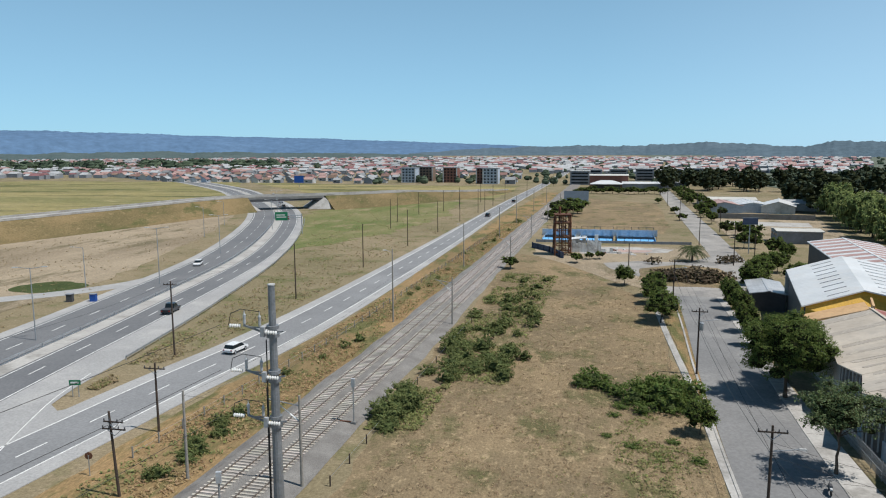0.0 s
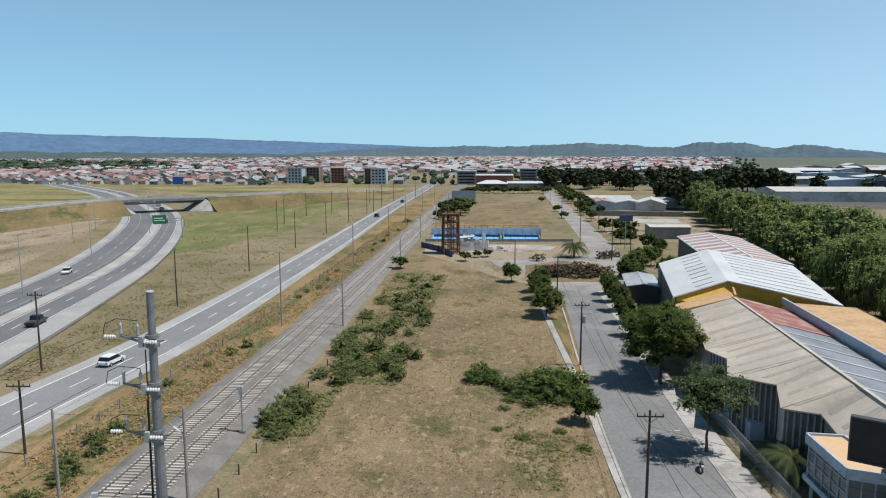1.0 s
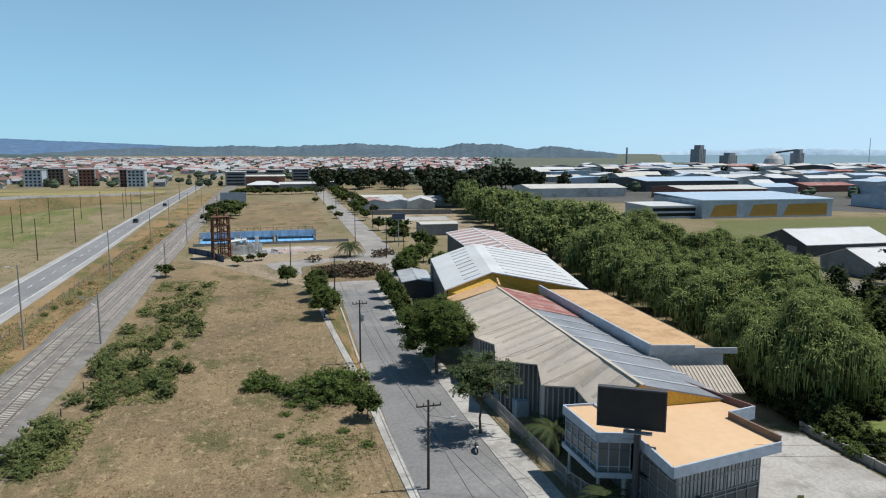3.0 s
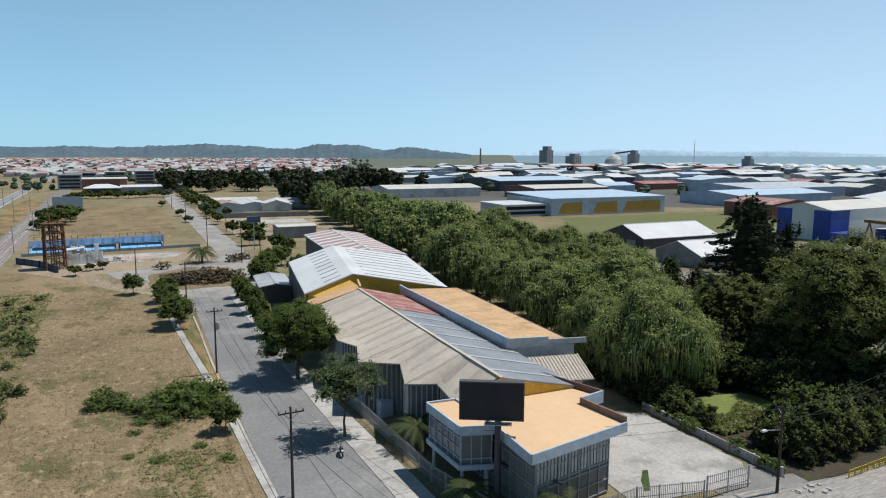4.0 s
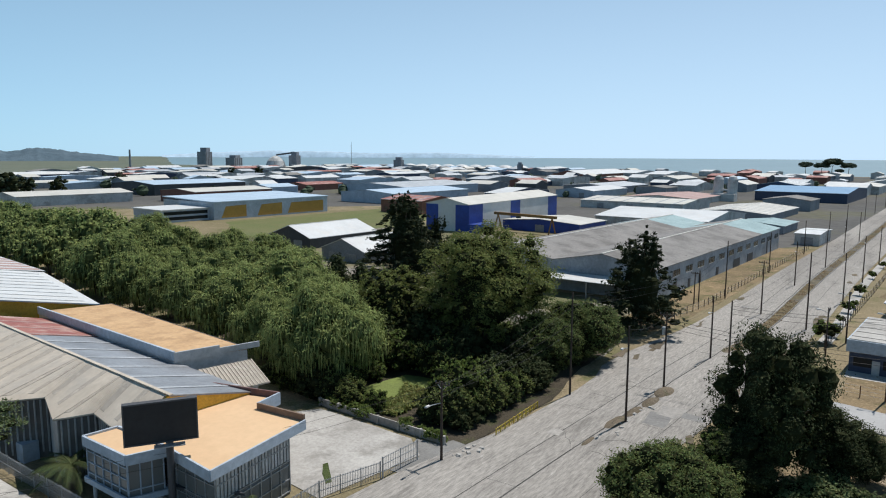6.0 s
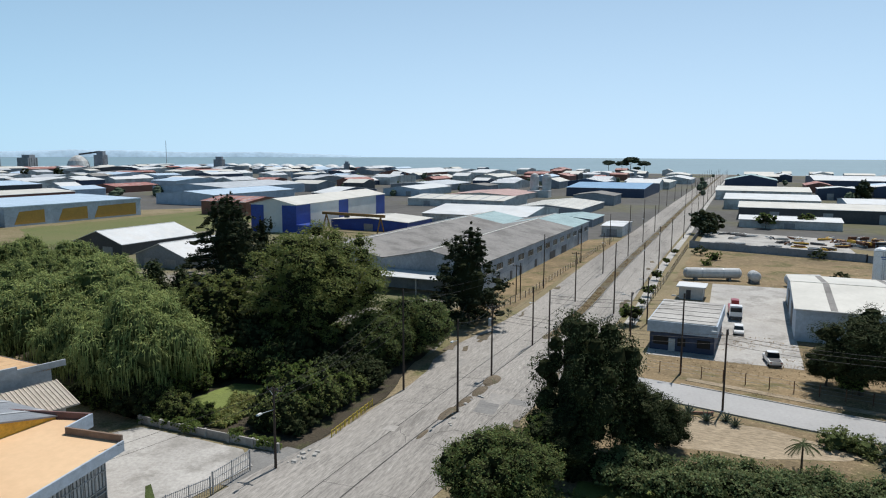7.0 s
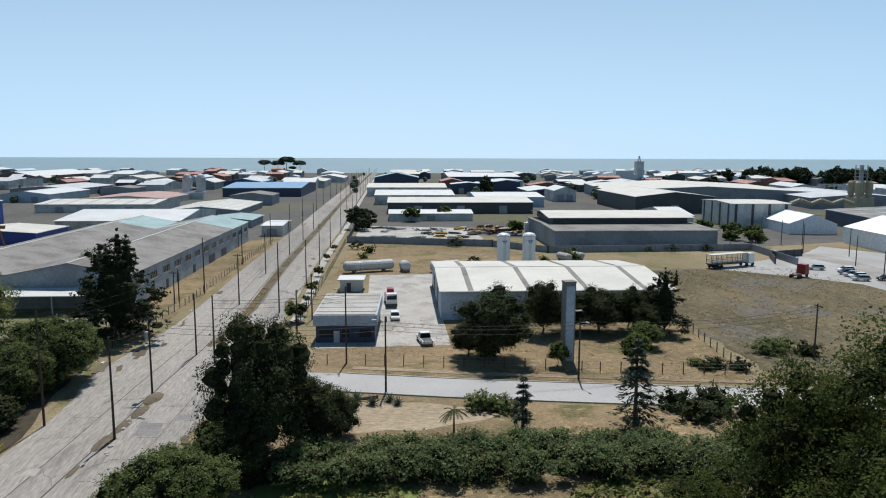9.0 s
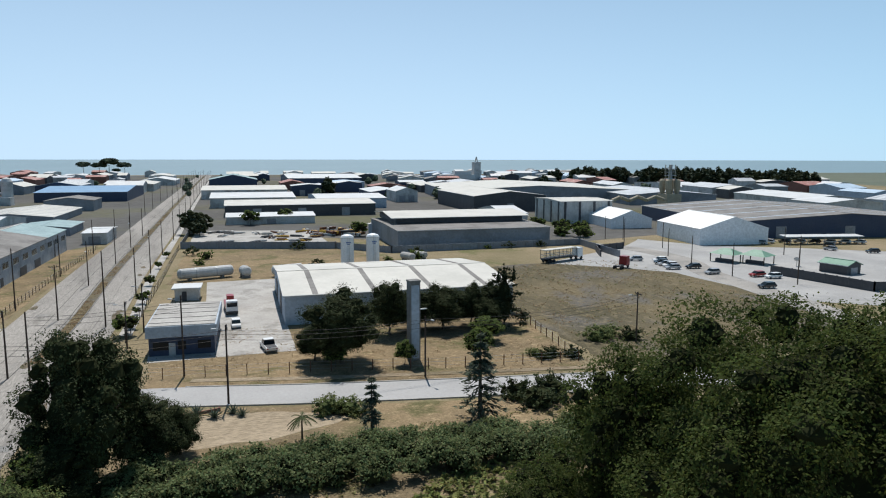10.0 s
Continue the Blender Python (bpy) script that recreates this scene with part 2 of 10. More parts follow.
m_teal = mk("teal_roof", (0.27, 0.378, 0.387), (0.197, 0.287, 0.295), 0.2, 1.4, 0.55, bump=0.25, stripe=("X", 0.9, 0.6))
m_navy = mk("dark_blue_wall", (0.0287, 0.0451, 0.0902), (0.041, 0.0574, 0.0984), 0.2, 1.5, 0.6, bump=0.2, stripe=("Y", 0.9, 0.6))
m_dark = mk("dark_sheet", (0.0492, 0.0508, 0.0574), (0.0697, 0.0697, 0.0738), 0.2, 1.5, 0.65, bump=0.25, stripe=("Y", 0.8, 0.7))
m_wall = mk("pale_wall", (0.55, 0.55, 0.54), (0.414, 0.414, 0.405), 0.2, 1.6, 0.8, bump=0.2, c3=(0.328, 0.32, 0.303), s3=0.15)
m_wall_b = mk("bluish_wall", (0.42, 0.48, 0.55), (0.315, 0.369, 0.432), 0.2, 1.5, 0.7, bump=0.2, stripe=("Y", 0.9, 0.5))
m_wall_g = mk("grey_wall", (0.246, 0.262, 0.287), (0.205, 0.217, 0.238), 0.15, 1.5, 0.8, bump=0.2, c3=(0.18, 0.189, 0.205), s3=0.1)
m_brick = mk("brick_red", (0.221, 0.0984, 0.0738), (0.18, 0.082, 0.0615), 0.4, 3, 0.85, bump=0.3)
# wall cladding with the deep shade below the eaves put into its colour
m_eave_shade = mk("weathered_cladding", (0.139, 0.131, 0.123), (0.0984, 0.0943, 0.0902), 0.3, 2.0, 0.8, bump=0.5, stripe=("Y", 0.45, 1.0), c3=(0.082, 0.0779, 0.0738), s3=0.25)
m_roofstreak = mk("translucent_sheet", (0.57, 0.58, 0.58), (0.51, 0.52, 0.525), 0.3, 2, 0.5, bump=0.1)
m_black = mk("black_panel", (0.012, 0.012, 0.014), (0.02, 0.02, 0.022), 0.6, 3, 0.6, bump=0.1)
m_steel = mk("galvanised_steel", (0.405, 0.423, 0.441), (0.295, 0.307, 0.32), 0.9, 5, 0.45, metal=0.5, bump=0.15)
m_rust = mk("rusty_steel", (0.139, 0.0574, 0.0287), (0.082, 0.0369, 0.0246), 0.6, 4, 0.85, bump=0.3, c3=(0.23, 0.107, 0.0492), s3=0.5)
m_pole_c = mk("pole_concrete", (0.295, 0.275, 0.246), (0.221, 0.205, 0.184), 0.8, 5, 0.9, bump=0.2)
m_pole_w = mk("pole_wood", (0.0697, 0.0492, 0.0369), (0.0451, 0.0328, 0.0262), 1.5, 6, 0.9, bump=0.3)
m_cable = mk("cable_black", (0.02, 0.02, 0.02), (0.03, 0.03, 0.03), 1, 4, 0.6, bump=0.0)
m_porc = mk("porcelain", (0.75, 0.75, 0.73), (0.65, 0.65, 0.63), 2, 6, 0.25, bump=0.0)
m_court = mk("blue_court", (0.15, 0.43, 0.78), (0.13, 0.38, 0.72), 0.3, 3, 0.8, bump=0.1)
m_sign_g = mk("sign_green", (0.0082, 0.164, 0.0738), (0.0082, 0.139, 0.0615), 1, 4, 0.5, bump=0.0)
m_sign_b = mk("sign_blue", (0.0082, 0.0738, 0.328), (0.0082, 0.0615, 0.279), 1, 4, 0.5, bump=0.0)
m_rubber = mk("tyre_rubber", (0.0164, 0.0164, 0.0164), (0.0246, 0.0246, 0.0246), 2, 8, 0.85, bump=0.1)
m_glass = glass_like("dark_glass", (0.012, 0.018, 0.022))
# office glass: a grey-beige reflection is put into its base colour
m_glass_b = glass_like("blue_glass", (0.15, 0.155, 0.15), 0.06)
m_car_w = mk("car_white", (0.75, 0.75, 0.75), (0.70, 0.70, 0.70), 1, 5, 0.25, bump=0.0, spec=0.6)
m_car_k = mk("car_black", (0.012, 0.014, 0.02), (0.015, 0.017, 0.022), 1, 5, 0.2, bump=0.0, spec=0.6)
m_car_s = mk("car_silver", (0.42, 0.43, 0.45), (0.38, 0.39, 0.41), 1, 5, 0.3, metal=0.5, bump=0.0)
m_car_r = mk("car_red", (0.30, 0.02, 0.02), (0.26, 0.02, 0.02), 1, 5, 0.3, bump=0.0)
# plants
m_bark = mk("bark", (0.12, 0.09, 0.065), (0.08, 0.06, 0.045), 1.5, 6, 0.95, bump=0.6, bs=10)
m_willow = mk("willow_leaf", (0.255, 0.30, 0.108), (0.175, 0.215, 0.075), 0.6, 1.5, 0.8, bump=0, island=0.2, trans=0.25, spec=0.05)
m_leaf = mk("broad_leaf", (0.195, 0.22, 0.07), (0.125, 0.15, 0.046), 0.7, 1.5, 0.75, bump=0, island=0.2, trans=0.4, spec=0.12)
m_leaf_y = mk("street_leaf", (0.145, 0.19, 0.052), (0.10, 0.138, 0.036), 0.7, 1.5, 0.75, bump=0, island=0.2, trans=0.4, spec=0.12)
m_leaf_d = mk("dark_leaf", (0.05, 0.064, 0.025), (0.036, 0.048, 0.019), 0.7, 1.5, 0.75, bump=0, island=0.2, trans=0.15, spec=0.12)
m_needle = mk("pine_needle", (0.03, 0.042, 0.02), (0.02, 0.03, 0.015), 0.7, 1.5, 0.75, bump=0, island=0.2, trans=0.1, spec=0.12)
m_embank = soil("embankment_grass", (0.205, 0.150, 0.078), (0.125, 0.102, 0.050), (0.082, 0.086, 0.034), (0.265, 0.20, 0.115), 0.035, 0.09, 0.6, "y", 2.0)
# crown cores: the shade between leaves is put into their dark colour
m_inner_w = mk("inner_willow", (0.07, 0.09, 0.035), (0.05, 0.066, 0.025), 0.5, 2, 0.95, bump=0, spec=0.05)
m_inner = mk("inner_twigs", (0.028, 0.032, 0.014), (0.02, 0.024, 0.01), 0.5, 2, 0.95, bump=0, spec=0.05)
# distance haze is put into this leaf colour, lighter than the near dark leaf
m_far_leaf = mk("far_leaf", (0.072, 0.092, 0.058), (0.05, 0.066, 0.043), 0.3, 1.5, 0.8, bump=0, island=0.2, spec=0.08)
m_bright = mk("bright_leaf", (0.135, 0.185, 0.05), (0.095, 0.135, 0.036), 0.7, 1.5, 0.75, bump=0, island=0.2, trans=0.35, spec=0.1)
m_oak = mk("oak_leaf", (0.09, 0.118, 0.03), (0.048, 0.064, 0.018), 0.7, 1.5, 0.75, bump=0, island=0.2, trans=0.45, spec=0.12)
m_shrub = mk("shrub_leaf", (0.165, 0.19, 0.07), (0.115, 0.138, 0.05), 0.7, 1.5, 0.75, bump=0, island=0.2, trans=0.25, spec=0.12)
m_shrub_b = mk("dry_shrub", (0.15, 0.115, 0.075), (0.11, 0.085, 0.055), 0.7, 1.5, 0.75, bump=0, island=0.2, trans=0.1, spec=0.12)
m_straw = mk("straw", (0.36, 0.265, 0.16), (0.29, 0.21, 0.125), 0.3, 1.5, 0.7, bump=0, island=0.15, trans=0.3, spec=0.12)
m_tuft = mk("green_tuft", (0.20, 0.20, 0.075), (0.27, 0.235, 0.11), 0.3, 1.5, 0.7, bump=0, island=0.3, trans=0.3, spec=0.12)
m_palm = mk("palm_leaf", (0.075, 0.098, 0.038), (0.056, 0.075, 0.03), 0.3, 1.5, 0.7, bump=0, island=0.3, trans=0.2, spec=0.12)


# ---- mesh tools ----
class Build:
    """Collects vertices and faces of one part, in the thing's own axes."""

    def __init__(self):
        self.v, self.f, self.m = [], [], []

    def add(self, vs, fs, mi=0):
        o = len(self.v)
        self.v += [tuple(p) for p in vs]
        self.f += [tuple(i + o for i in f) for f in fs]
        self.m += [mi] * len(fs)
        return self

    def box(self, x, y, z, sx, sy, sz, rz=0.0, mi=0, taper=1.0):
        """A box that stands on z, centred at x, y; taper shrinks its top."""
        c, s = math.cos(radians(rz)), math.sin(radians(rz))
        vs = []
        for k, t in ((0, 1.0), (1, taper)):
            for a, b in ((-1, -1), (1, -1), (1, 1), (-1, 1)):
                px, py = a * sx / 2 * t, b * sy / 2 * t
                vs.append((x + px * c - py * s, y + px * s + py * c, z + k * sz))
        return self.add(vs, [(3, 2, 1, 0), (4, 5, 6, 7), (0, 1, 5, 4), (1, 2, 6, 5), (2, 3, 7, 6), (3, 0, 4, 7)], mi)

    def cyl(self, p0, p1, r0, r1=None, n=8, mi=0):
        p0, p1 = Vector(p0), Vector(p1)
        r1 = r0 if r1 is None else r1
        q = (p1 - p0).to_track_quat("Z", "Y").to_matrix()
        vs = []
        for p, r in ((p0, r0), (p1, r1)):
            for i in range(n):
                a = 2 * math.pi * i / n
                vs.append(p + q @ Vector((r * math.cos(a), r * math.sin(a), 0)))
        fs = [(i, (i + 1) % n, n + (i + 1) % n, n + i) for i in range(n)] + [tuple(range(n - 1, -1, -1)), tuple(range(n, 2 * n))]
        return self.add(vs, fs, mi)

    def bar(self, p0, p1, w, h=None, mi=0):
        """A square bar from p0 to p1."""
        p0, p1 = Vector(p0), Vector(p1)
        h = h or w
        q = (p1 - p0).to_track_quat("Z", "Y").to_matrix()
        vs = [p + q @ Vector((a * w / 2, b * h / 2, 0)) for p in (p0, p1) for a, b in ((-1, -1), (1, -1), (1, 1), (-1, 1))]
        return self.add(vs, [(3, 2, 1, 0), (4, 5, 6, 7), (0, 1, 5, 4), (1, 2, 6, 5), (2, 3, 7, 6), (3, 0, 4, 7)], mi)

    def lathe(self, x, y, prof, n=16, mi=0):
        """Rings (radius, z) turned round the upright axis at x, y."""
        vs = [(x + r * math.cos(2 * math.pi * i / n), y + r * math.sin(2 * math.pi * i / n), z) for r, z in prof for i in range(n)]
        fs = [(k * n + i, k * n + (i + 1) % n, (k + 1) * n + (i + 1) % n, (k + 1) * n + i) for k in range(len(prof) - 1) for i in range(n)]
        fs += [tuple(range(n - 1, -1, -1)), tuple(range((len(prof) - 1) * n, len(prof) * n))]
        return self.add(vs, fs, mi)

    def slab(self, pts, t, mi=0):
        """A flat or sloped plate: its upper outline, and its thickness downwards."""
        n = len(pts)
        vs = [tuple(p) for p in pts] + [(p[0], p[1], p[2] - t) for p in pts]
        fs = [tuple(range(n)), tuple(range(2 * n - 1, n - 1, -1))] + [(i, n + i, n + (i + 1) % n, (i + 1) % n) for i in range(n)]
        return self.add(vs, fs, mi)


def as_mesh(name, v, f, mats, mi=None, smooth=False):
    me = bpy.data.meshes.new(name)
    me.from_pydata(v, [], f)
    for m in mats if isinstance(mats, (list, tuple)) else [mats]:
        me.materials.append(m)
    if mi is not None and len(set(mi)) > 1:
        me.polygons.foreach_set("material_index", mi)
    if smooth:
        me.polygons.foreach_set("use_smooth", [True] * len(me.polygons))
    me.update()
    return me


def part(name, b, mats, parent=None, label="", smooth=False):
    ob = new(name, as_mesh(name, b.v, b.f, mats, b.m, smooth))
    if parent is not None:
        ob.parent = parent
    return tagged(ob, label)


def share(name, me, parent, m=None):
    """One more part on the same mesh."""
    ob = new(name, me)
    ob.parent = parent
    if m is not None:
        ob.matrix_basis = m
    return ob


def thing(name, x, y, z=0.0, rz=0.0, label="", category="", group="", kind=""):
    ob = new(name)
    ob.matrix_basis = pose(x, y, z, 0, 0, rz)
    return tagged(ob, label, category, group, kind)


def smooth_line(pts, step=4.0):
    """Points of a smooth curve through pts (2D), evenly spaced."""
    P = np.array(pts, float)
    P = np.vstack([2 * P[0] - P[1], P, 2 * P[-1] - P[-2]])
    out = []
    for i in range(1, len(P) - 2):
        a, b, c, d = P[i - 1:i + 3]
        n = max(2, int(np.hypot(*(c - b)) / step))
        for k in range(n):
            t = k / n
            out.append(0.5 * (2 * b + (c - a) * t + (2 * a - 5 * b + 4 * c - d) * t * t + (3 * b - a - 3 * c + d) * t ** 3))
    out.append(P[-2])
    return np.array(out)


def side_dirs(L):
    d = np.gradient(L, axis=0)
    d /= np.hypot(d[:, 0], d[:, 1])[:, None]
    return np.stack([d[:, 1], -d[:, 0]], 1)


def ribbon(b, line, o0, o1, z, t=0.25, mi=0, dz=None):
    """A band along line between the sideways offsets o0 < o1 (to its right), with thickness."""
    L = np.asarray(line)
    R = side_dirs(L)
    n = len(L)
    o0 = np.broadcast_to(o0, n)[:, None]
    o1 = np.broadcast_to(o1, n)[:, None]
    zz = np.broadcast_to(z if dz is None else dz, n)
    A, B = L + R * o0, L + R * o1
    vs = [(*A[i], zz[i]) for i in range(n)] + [(*B[i], zz[i]) for i in range(n)] + [(*A[i], zz[i] - t) for i in range(n)] + [(*B[i], zz[i] - t) for i in range(n)]
    fs = []
    for i in range(n - 1):
        fs += [(i, n + i, n + i + 1, i + 1), (i, i + 1, 2 * n + i + 1, 2 * n + i), (n + i + 1, n + i, 3 * n + i, 3 * n + i + 1)]
    b.add(vs, fs, mi)
    return b


def dashes(b, line, off, z, on, gap, w=0.14, mi=0):
    """Painted dashes along a line; gap 0 paints it through."""
    L = np.asarray(line)
    R = side_dirs(L)
    s = np.concatenate([[0], np.cumsum(np.hypot(*np.diff(L, axis=0).T))])
    C = L + R * np.broadcast_to(off, len(L))[:, None]
    if not gap:
        return ribbon(b, C, -w / 2, w / 2, z, 0.012, mi)
    a = 0.0
    while a + on < s[-1]:
        q = [np.array([np.interp(a + k, s, C[:, 0]), np.interp(a + k, s, C[:, 1])]) for k in (0, on)]
        ribbon(b, np.array(q), -w / 2, w / 2, z, 0.012, mi)
        a += on + gap
    return b


def rough_sheet(name, pts, z, mat, jag=1.0, step=2.0, label="", seed=0, kind="structure", category="ground"):
    """A patch of ground with a ragged outline."""
    P = np.array(list(pts) + [pts[0]], float)
    out = []
    for a, c in zip(P[:-1], P[1:]):
        n = max(1, int(np.hypot(*(c - a)) / step))
        out += [a + (c - a) * k / n for k in range(n)]
    vs = []
    for p in out:
        q = Vector((p[0] * 0.23 + seed, p[1] * 0.23, seed * 1.7))
        vs.append((p[0] + jag * noise.noise(q), p[1] + jag * noise.noise(q + Vector((31, 7, 3))), z))
    b = Build().slab(vs, 0.02)
    ob = part(name, b, mat)
    return tagged(ob, label, category, kind=kind)


# ---- plants ----
def unit(v):
    return v / np.maximum(1e-9, np.linalg.norm(v, axis=-1, keepdims=True))


def leaf_cards(P, Nn, T, w, l):
    """Pointed leaf tufts: four corners each."""
    T = unit(T - Nn * (T * Nn).sum(1, keepdims=True))
    B = np.cross(Nn, T)
    w, l = np.asarray(w)[..., None], np.asarray(l)[..., None]
    V = np.stack([P - T * l / 2, P + B * w / 2, P + T * l / 2, P - B * w / 2], 1).reshape(-1, 3)
    F = np.arange(len(P) * 4).reshape(-1, 4)
    return V, F


def strands(P, u, L, w, rng):
    """Hanging twigs: narrow three-piece strips that arch out from the shell and then fall."""
    k = len(P)
    out = u * np.array([1, 1, 0])
    out = unit(out + rng.normal(size=(k, 3)) * np.array([0.25, 0.25, 0]))
    top = np.clip(u[:, 2:], 0, 1)
    z = np.array([0.0, 0.0, 1.0])
    L = L[:, None]
    p1 = P + L * 0.28 * (out * (0.25 + 0.75 * top) + z * (0.55 * top - 0.6))
    p2 = p1 + L * 0.34 * (out * 0.35 * top - z * (0.95 - 0.25 * top))
    p3 = p2 + L * 0.38 * (out * 0.05 - z)
    side = unit(np.cross(out, z) + rng.normal(size=(k, 3)) * np.array([0.35, 0.35, 0.05]))
    w = w[:, None]
    rows = [P - side * w * 0.35, P + side * w * 0.35, p1 - side * w * 0.5, p1 + side * w * 0.5, p2 - side * w * 0.42, p2 + side * w * 0.42, p3 - side * w * 0.08, p3 + side * w * 0.08]
    V = np.stack(rows, 1).reshape(-1, 3)
    o = (np.arange(k) * 8)[:, None, None]
    F = (o + np.array([[0, 1, 3, 2], [2, 3, 5, 4], [4, 5, 7, 6]])[None]).reshape(-1, 4)
    return V, F


def crown(lobes, n, w, l, seed, hang=0.0, flat=0.45, core=0.8, low=-0.55, jitter=0.22, per=9):
    """Leaves in small sprays over a heap of lobes (x, y, z, rx, ry, rz), thinned where lobes meet, round inner masses
    whose dark colour stands in for crown shade.
    """
    rng = np.random.default_rng(seed)
    Lb = np.array(lobes, float)
    area = Lb[:, 3] * Lb[:, 4] + Lb[:, 3] * Lb[:, 5]
    m = int(n * 1.7 / (3 if hang else per))
    pick = rng.choice(len(Lb), m, p=area / area.sum())
    u = unit(rng.normal(size=(m, 3)))
    u[:, 2] = np.where(u[:, 2] < low, -u[:, 2], u[:, 2])
    c, r = Lb[pick, :3], Lb[pick, 3:]
    P = c + r * u * (1 + rng.uniform(-jitter, jitter * 0.45, m))[:, None]
    keep = np.ones(m, bool)
    for i, q in enumerate(Lb):
        keep &= (pick == i) | ((((P - q[:3]) / q[3:]) ** 2).sum(1) > 0.72)
    k = int(n / (3 if hang else per))
    P, u, r = P[keep][:k], u[keep][:k], r[keep][:k]
    k = len(P)
    if hang:
        V, F = strands(P, u, hang * rng.uniform(0.45, 1.5, k) * (1.15 - 0.45 * np.clip(u[:, 2], 0, 1)), w * rng.uniform(0.6, 1.4, k), rng)
        # loose sprays on the upper sides
        q = np.flatnonzero(u[:, 2] > -0.1)
        q = np.repeat(q[: int(len(q) * 0.8)], 3)
        Pt = P[q] + rng.normal(size=(len(q), 3)) * np.array([0.3, 0.3, 0.16]) + u[q] * 0.12
        Nt = unit(u[q] * 0.6 + np.array([0, 0, 0.7]) + rng.normal(size=(len(q), 3)) * 0.35)
        Tt = u[q] * np.array([1, 1, 0]) - np.array([0, 0, 0.5]) + rng.normal(size=(len(q), 3)) * 0.5
        st = rng.uniform(0.6, 1.4, len(q))
        V2, F2 = leaf_cards(Pt, Nt, Tt, w * 1.2 * st, hang * 0.4 * st)
        F = np.vstack([F, F2 + len(V)])
        V = np.vstack([V, V2])
    else:
        rc = np.clip(0.30 * r.min(1), 0.18, 0.75) * rng.uniform(0.55, 1.35, k)
        up = unit(u * 0.7 + np.array([0, 0, 0.55]) + rng.normal(size=(k, 3)) * 0.3)
        P = np.repeat(P, per, axis=0) + rng.normal(size=(k * per, 3)) * np.repeat(rc, per)[:, None] * np.array([0.62, 0.62, 0.42])
        Nn = unit(np.repeat(up, per, axis=0) + rng.normal(size=(k * per, 3)) * flat)
        T = np.repeat(u, per, axis=0) + rng.normal(size=(k * per, 3)) * 0.8
        s = rng.uniform(0.6, 1.4, k * per)
        V, F = leaf_cards(P, Nn, T, w * s, l * s)
    vs, fs = V.tolist(), F.tolist()
    mi = [0] * len(fs)
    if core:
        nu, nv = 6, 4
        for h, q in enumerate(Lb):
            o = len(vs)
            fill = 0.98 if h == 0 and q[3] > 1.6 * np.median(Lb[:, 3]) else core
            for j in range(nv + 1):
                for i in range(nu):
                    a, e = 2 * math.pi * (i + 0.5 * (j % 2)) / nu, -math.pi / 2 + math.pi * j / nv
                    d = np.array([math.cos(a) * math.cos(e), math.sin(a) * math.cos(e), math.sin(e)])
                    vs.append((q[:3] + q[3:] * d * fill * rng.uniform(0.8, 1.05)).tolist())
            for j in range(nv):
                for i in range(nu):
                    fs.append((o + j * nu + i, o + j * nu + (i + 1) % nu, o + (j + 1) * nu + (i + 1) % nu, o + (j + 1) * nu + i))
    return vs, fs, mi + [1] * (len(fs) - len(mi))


def limbs(b, lobes, base_r, fork, seed, r_tip=0.05, trunk_top=None):
    """A tapered trunk to the fork height and bent limbs into the lobes."""
    rng = random.Random(seed)
    p, r = Vector((0, 0, -0.2)), base_r
    for i in range(4):
        q = Vector((rng.uniform(-1, 1) * base_r * 0.5, rng.uniform(-1, 1) * base_r * 0.5, fork * (i + 1) / 4))
        r2 = r * (0.82 if i else 0.75)
        b.cyl(p, q, r, r2, 8)
        p, r = q, r2
    for lb in lobes:
        c = Vector(lb[:3])
        mid = p.lerp(c, 0.5) + Vector((rng.uniform(-0.4, 0.4), rng.uniform(-0.4, 0.4), 0.1 * (c - p).length))
        b.cyl(p, mid, r * 0.6, r * 0.4, 6)
        b.cyl(mid, c, r * 0.4, r_tip, 5)


def plant(name, lobes, n, w, l, seed, leaf, label, category="tree", trunk=0.3, fork=2.0, crown_name="crown", **kw):
    """One tree or shrub at the origin; copies are placed with put()."""
    e = thing(name, 0, 0, 0, 0, label, category)
    vs, fs, mi = crown(lobes, n, w, l, seed, **kw)
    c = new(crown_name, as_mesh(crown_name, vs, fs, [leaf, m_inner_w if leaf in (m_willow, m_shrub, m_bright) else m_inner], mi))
    c.parent = e
    if trunk:
        b = Build()
        limbs(b, lobes[::max(1, len(lobes) // 14)], trunk, fork, seed)
        part("trunk", b, m_bark, e)
    return e


USED = set()


def put(ob, x, y, s=1.0, rz=0.0, z=0.0, sz=None, label="", group=""):
    """Places the plant itself at the first call and copies of it after that."""
    m = pose(x, y, z, 0, 0, rz) @ Matrix.Diagonal((s, s, sz or s, 1))
    if ob.name not in USED:
        USED.add(ob.name)
        ob.matrix_basis = m
        tagged(ob, label, "", group)
        return ob
    return tagged(copy_copy(ob, m), label, "", group)


def copy_copy(ob, m):
    keep = ob.matrix_basis.copy()
    ob.matrix_basis = Matrix()
    k = copy_thing(ob, m)
    ob.matrix_basis = keep
    return k


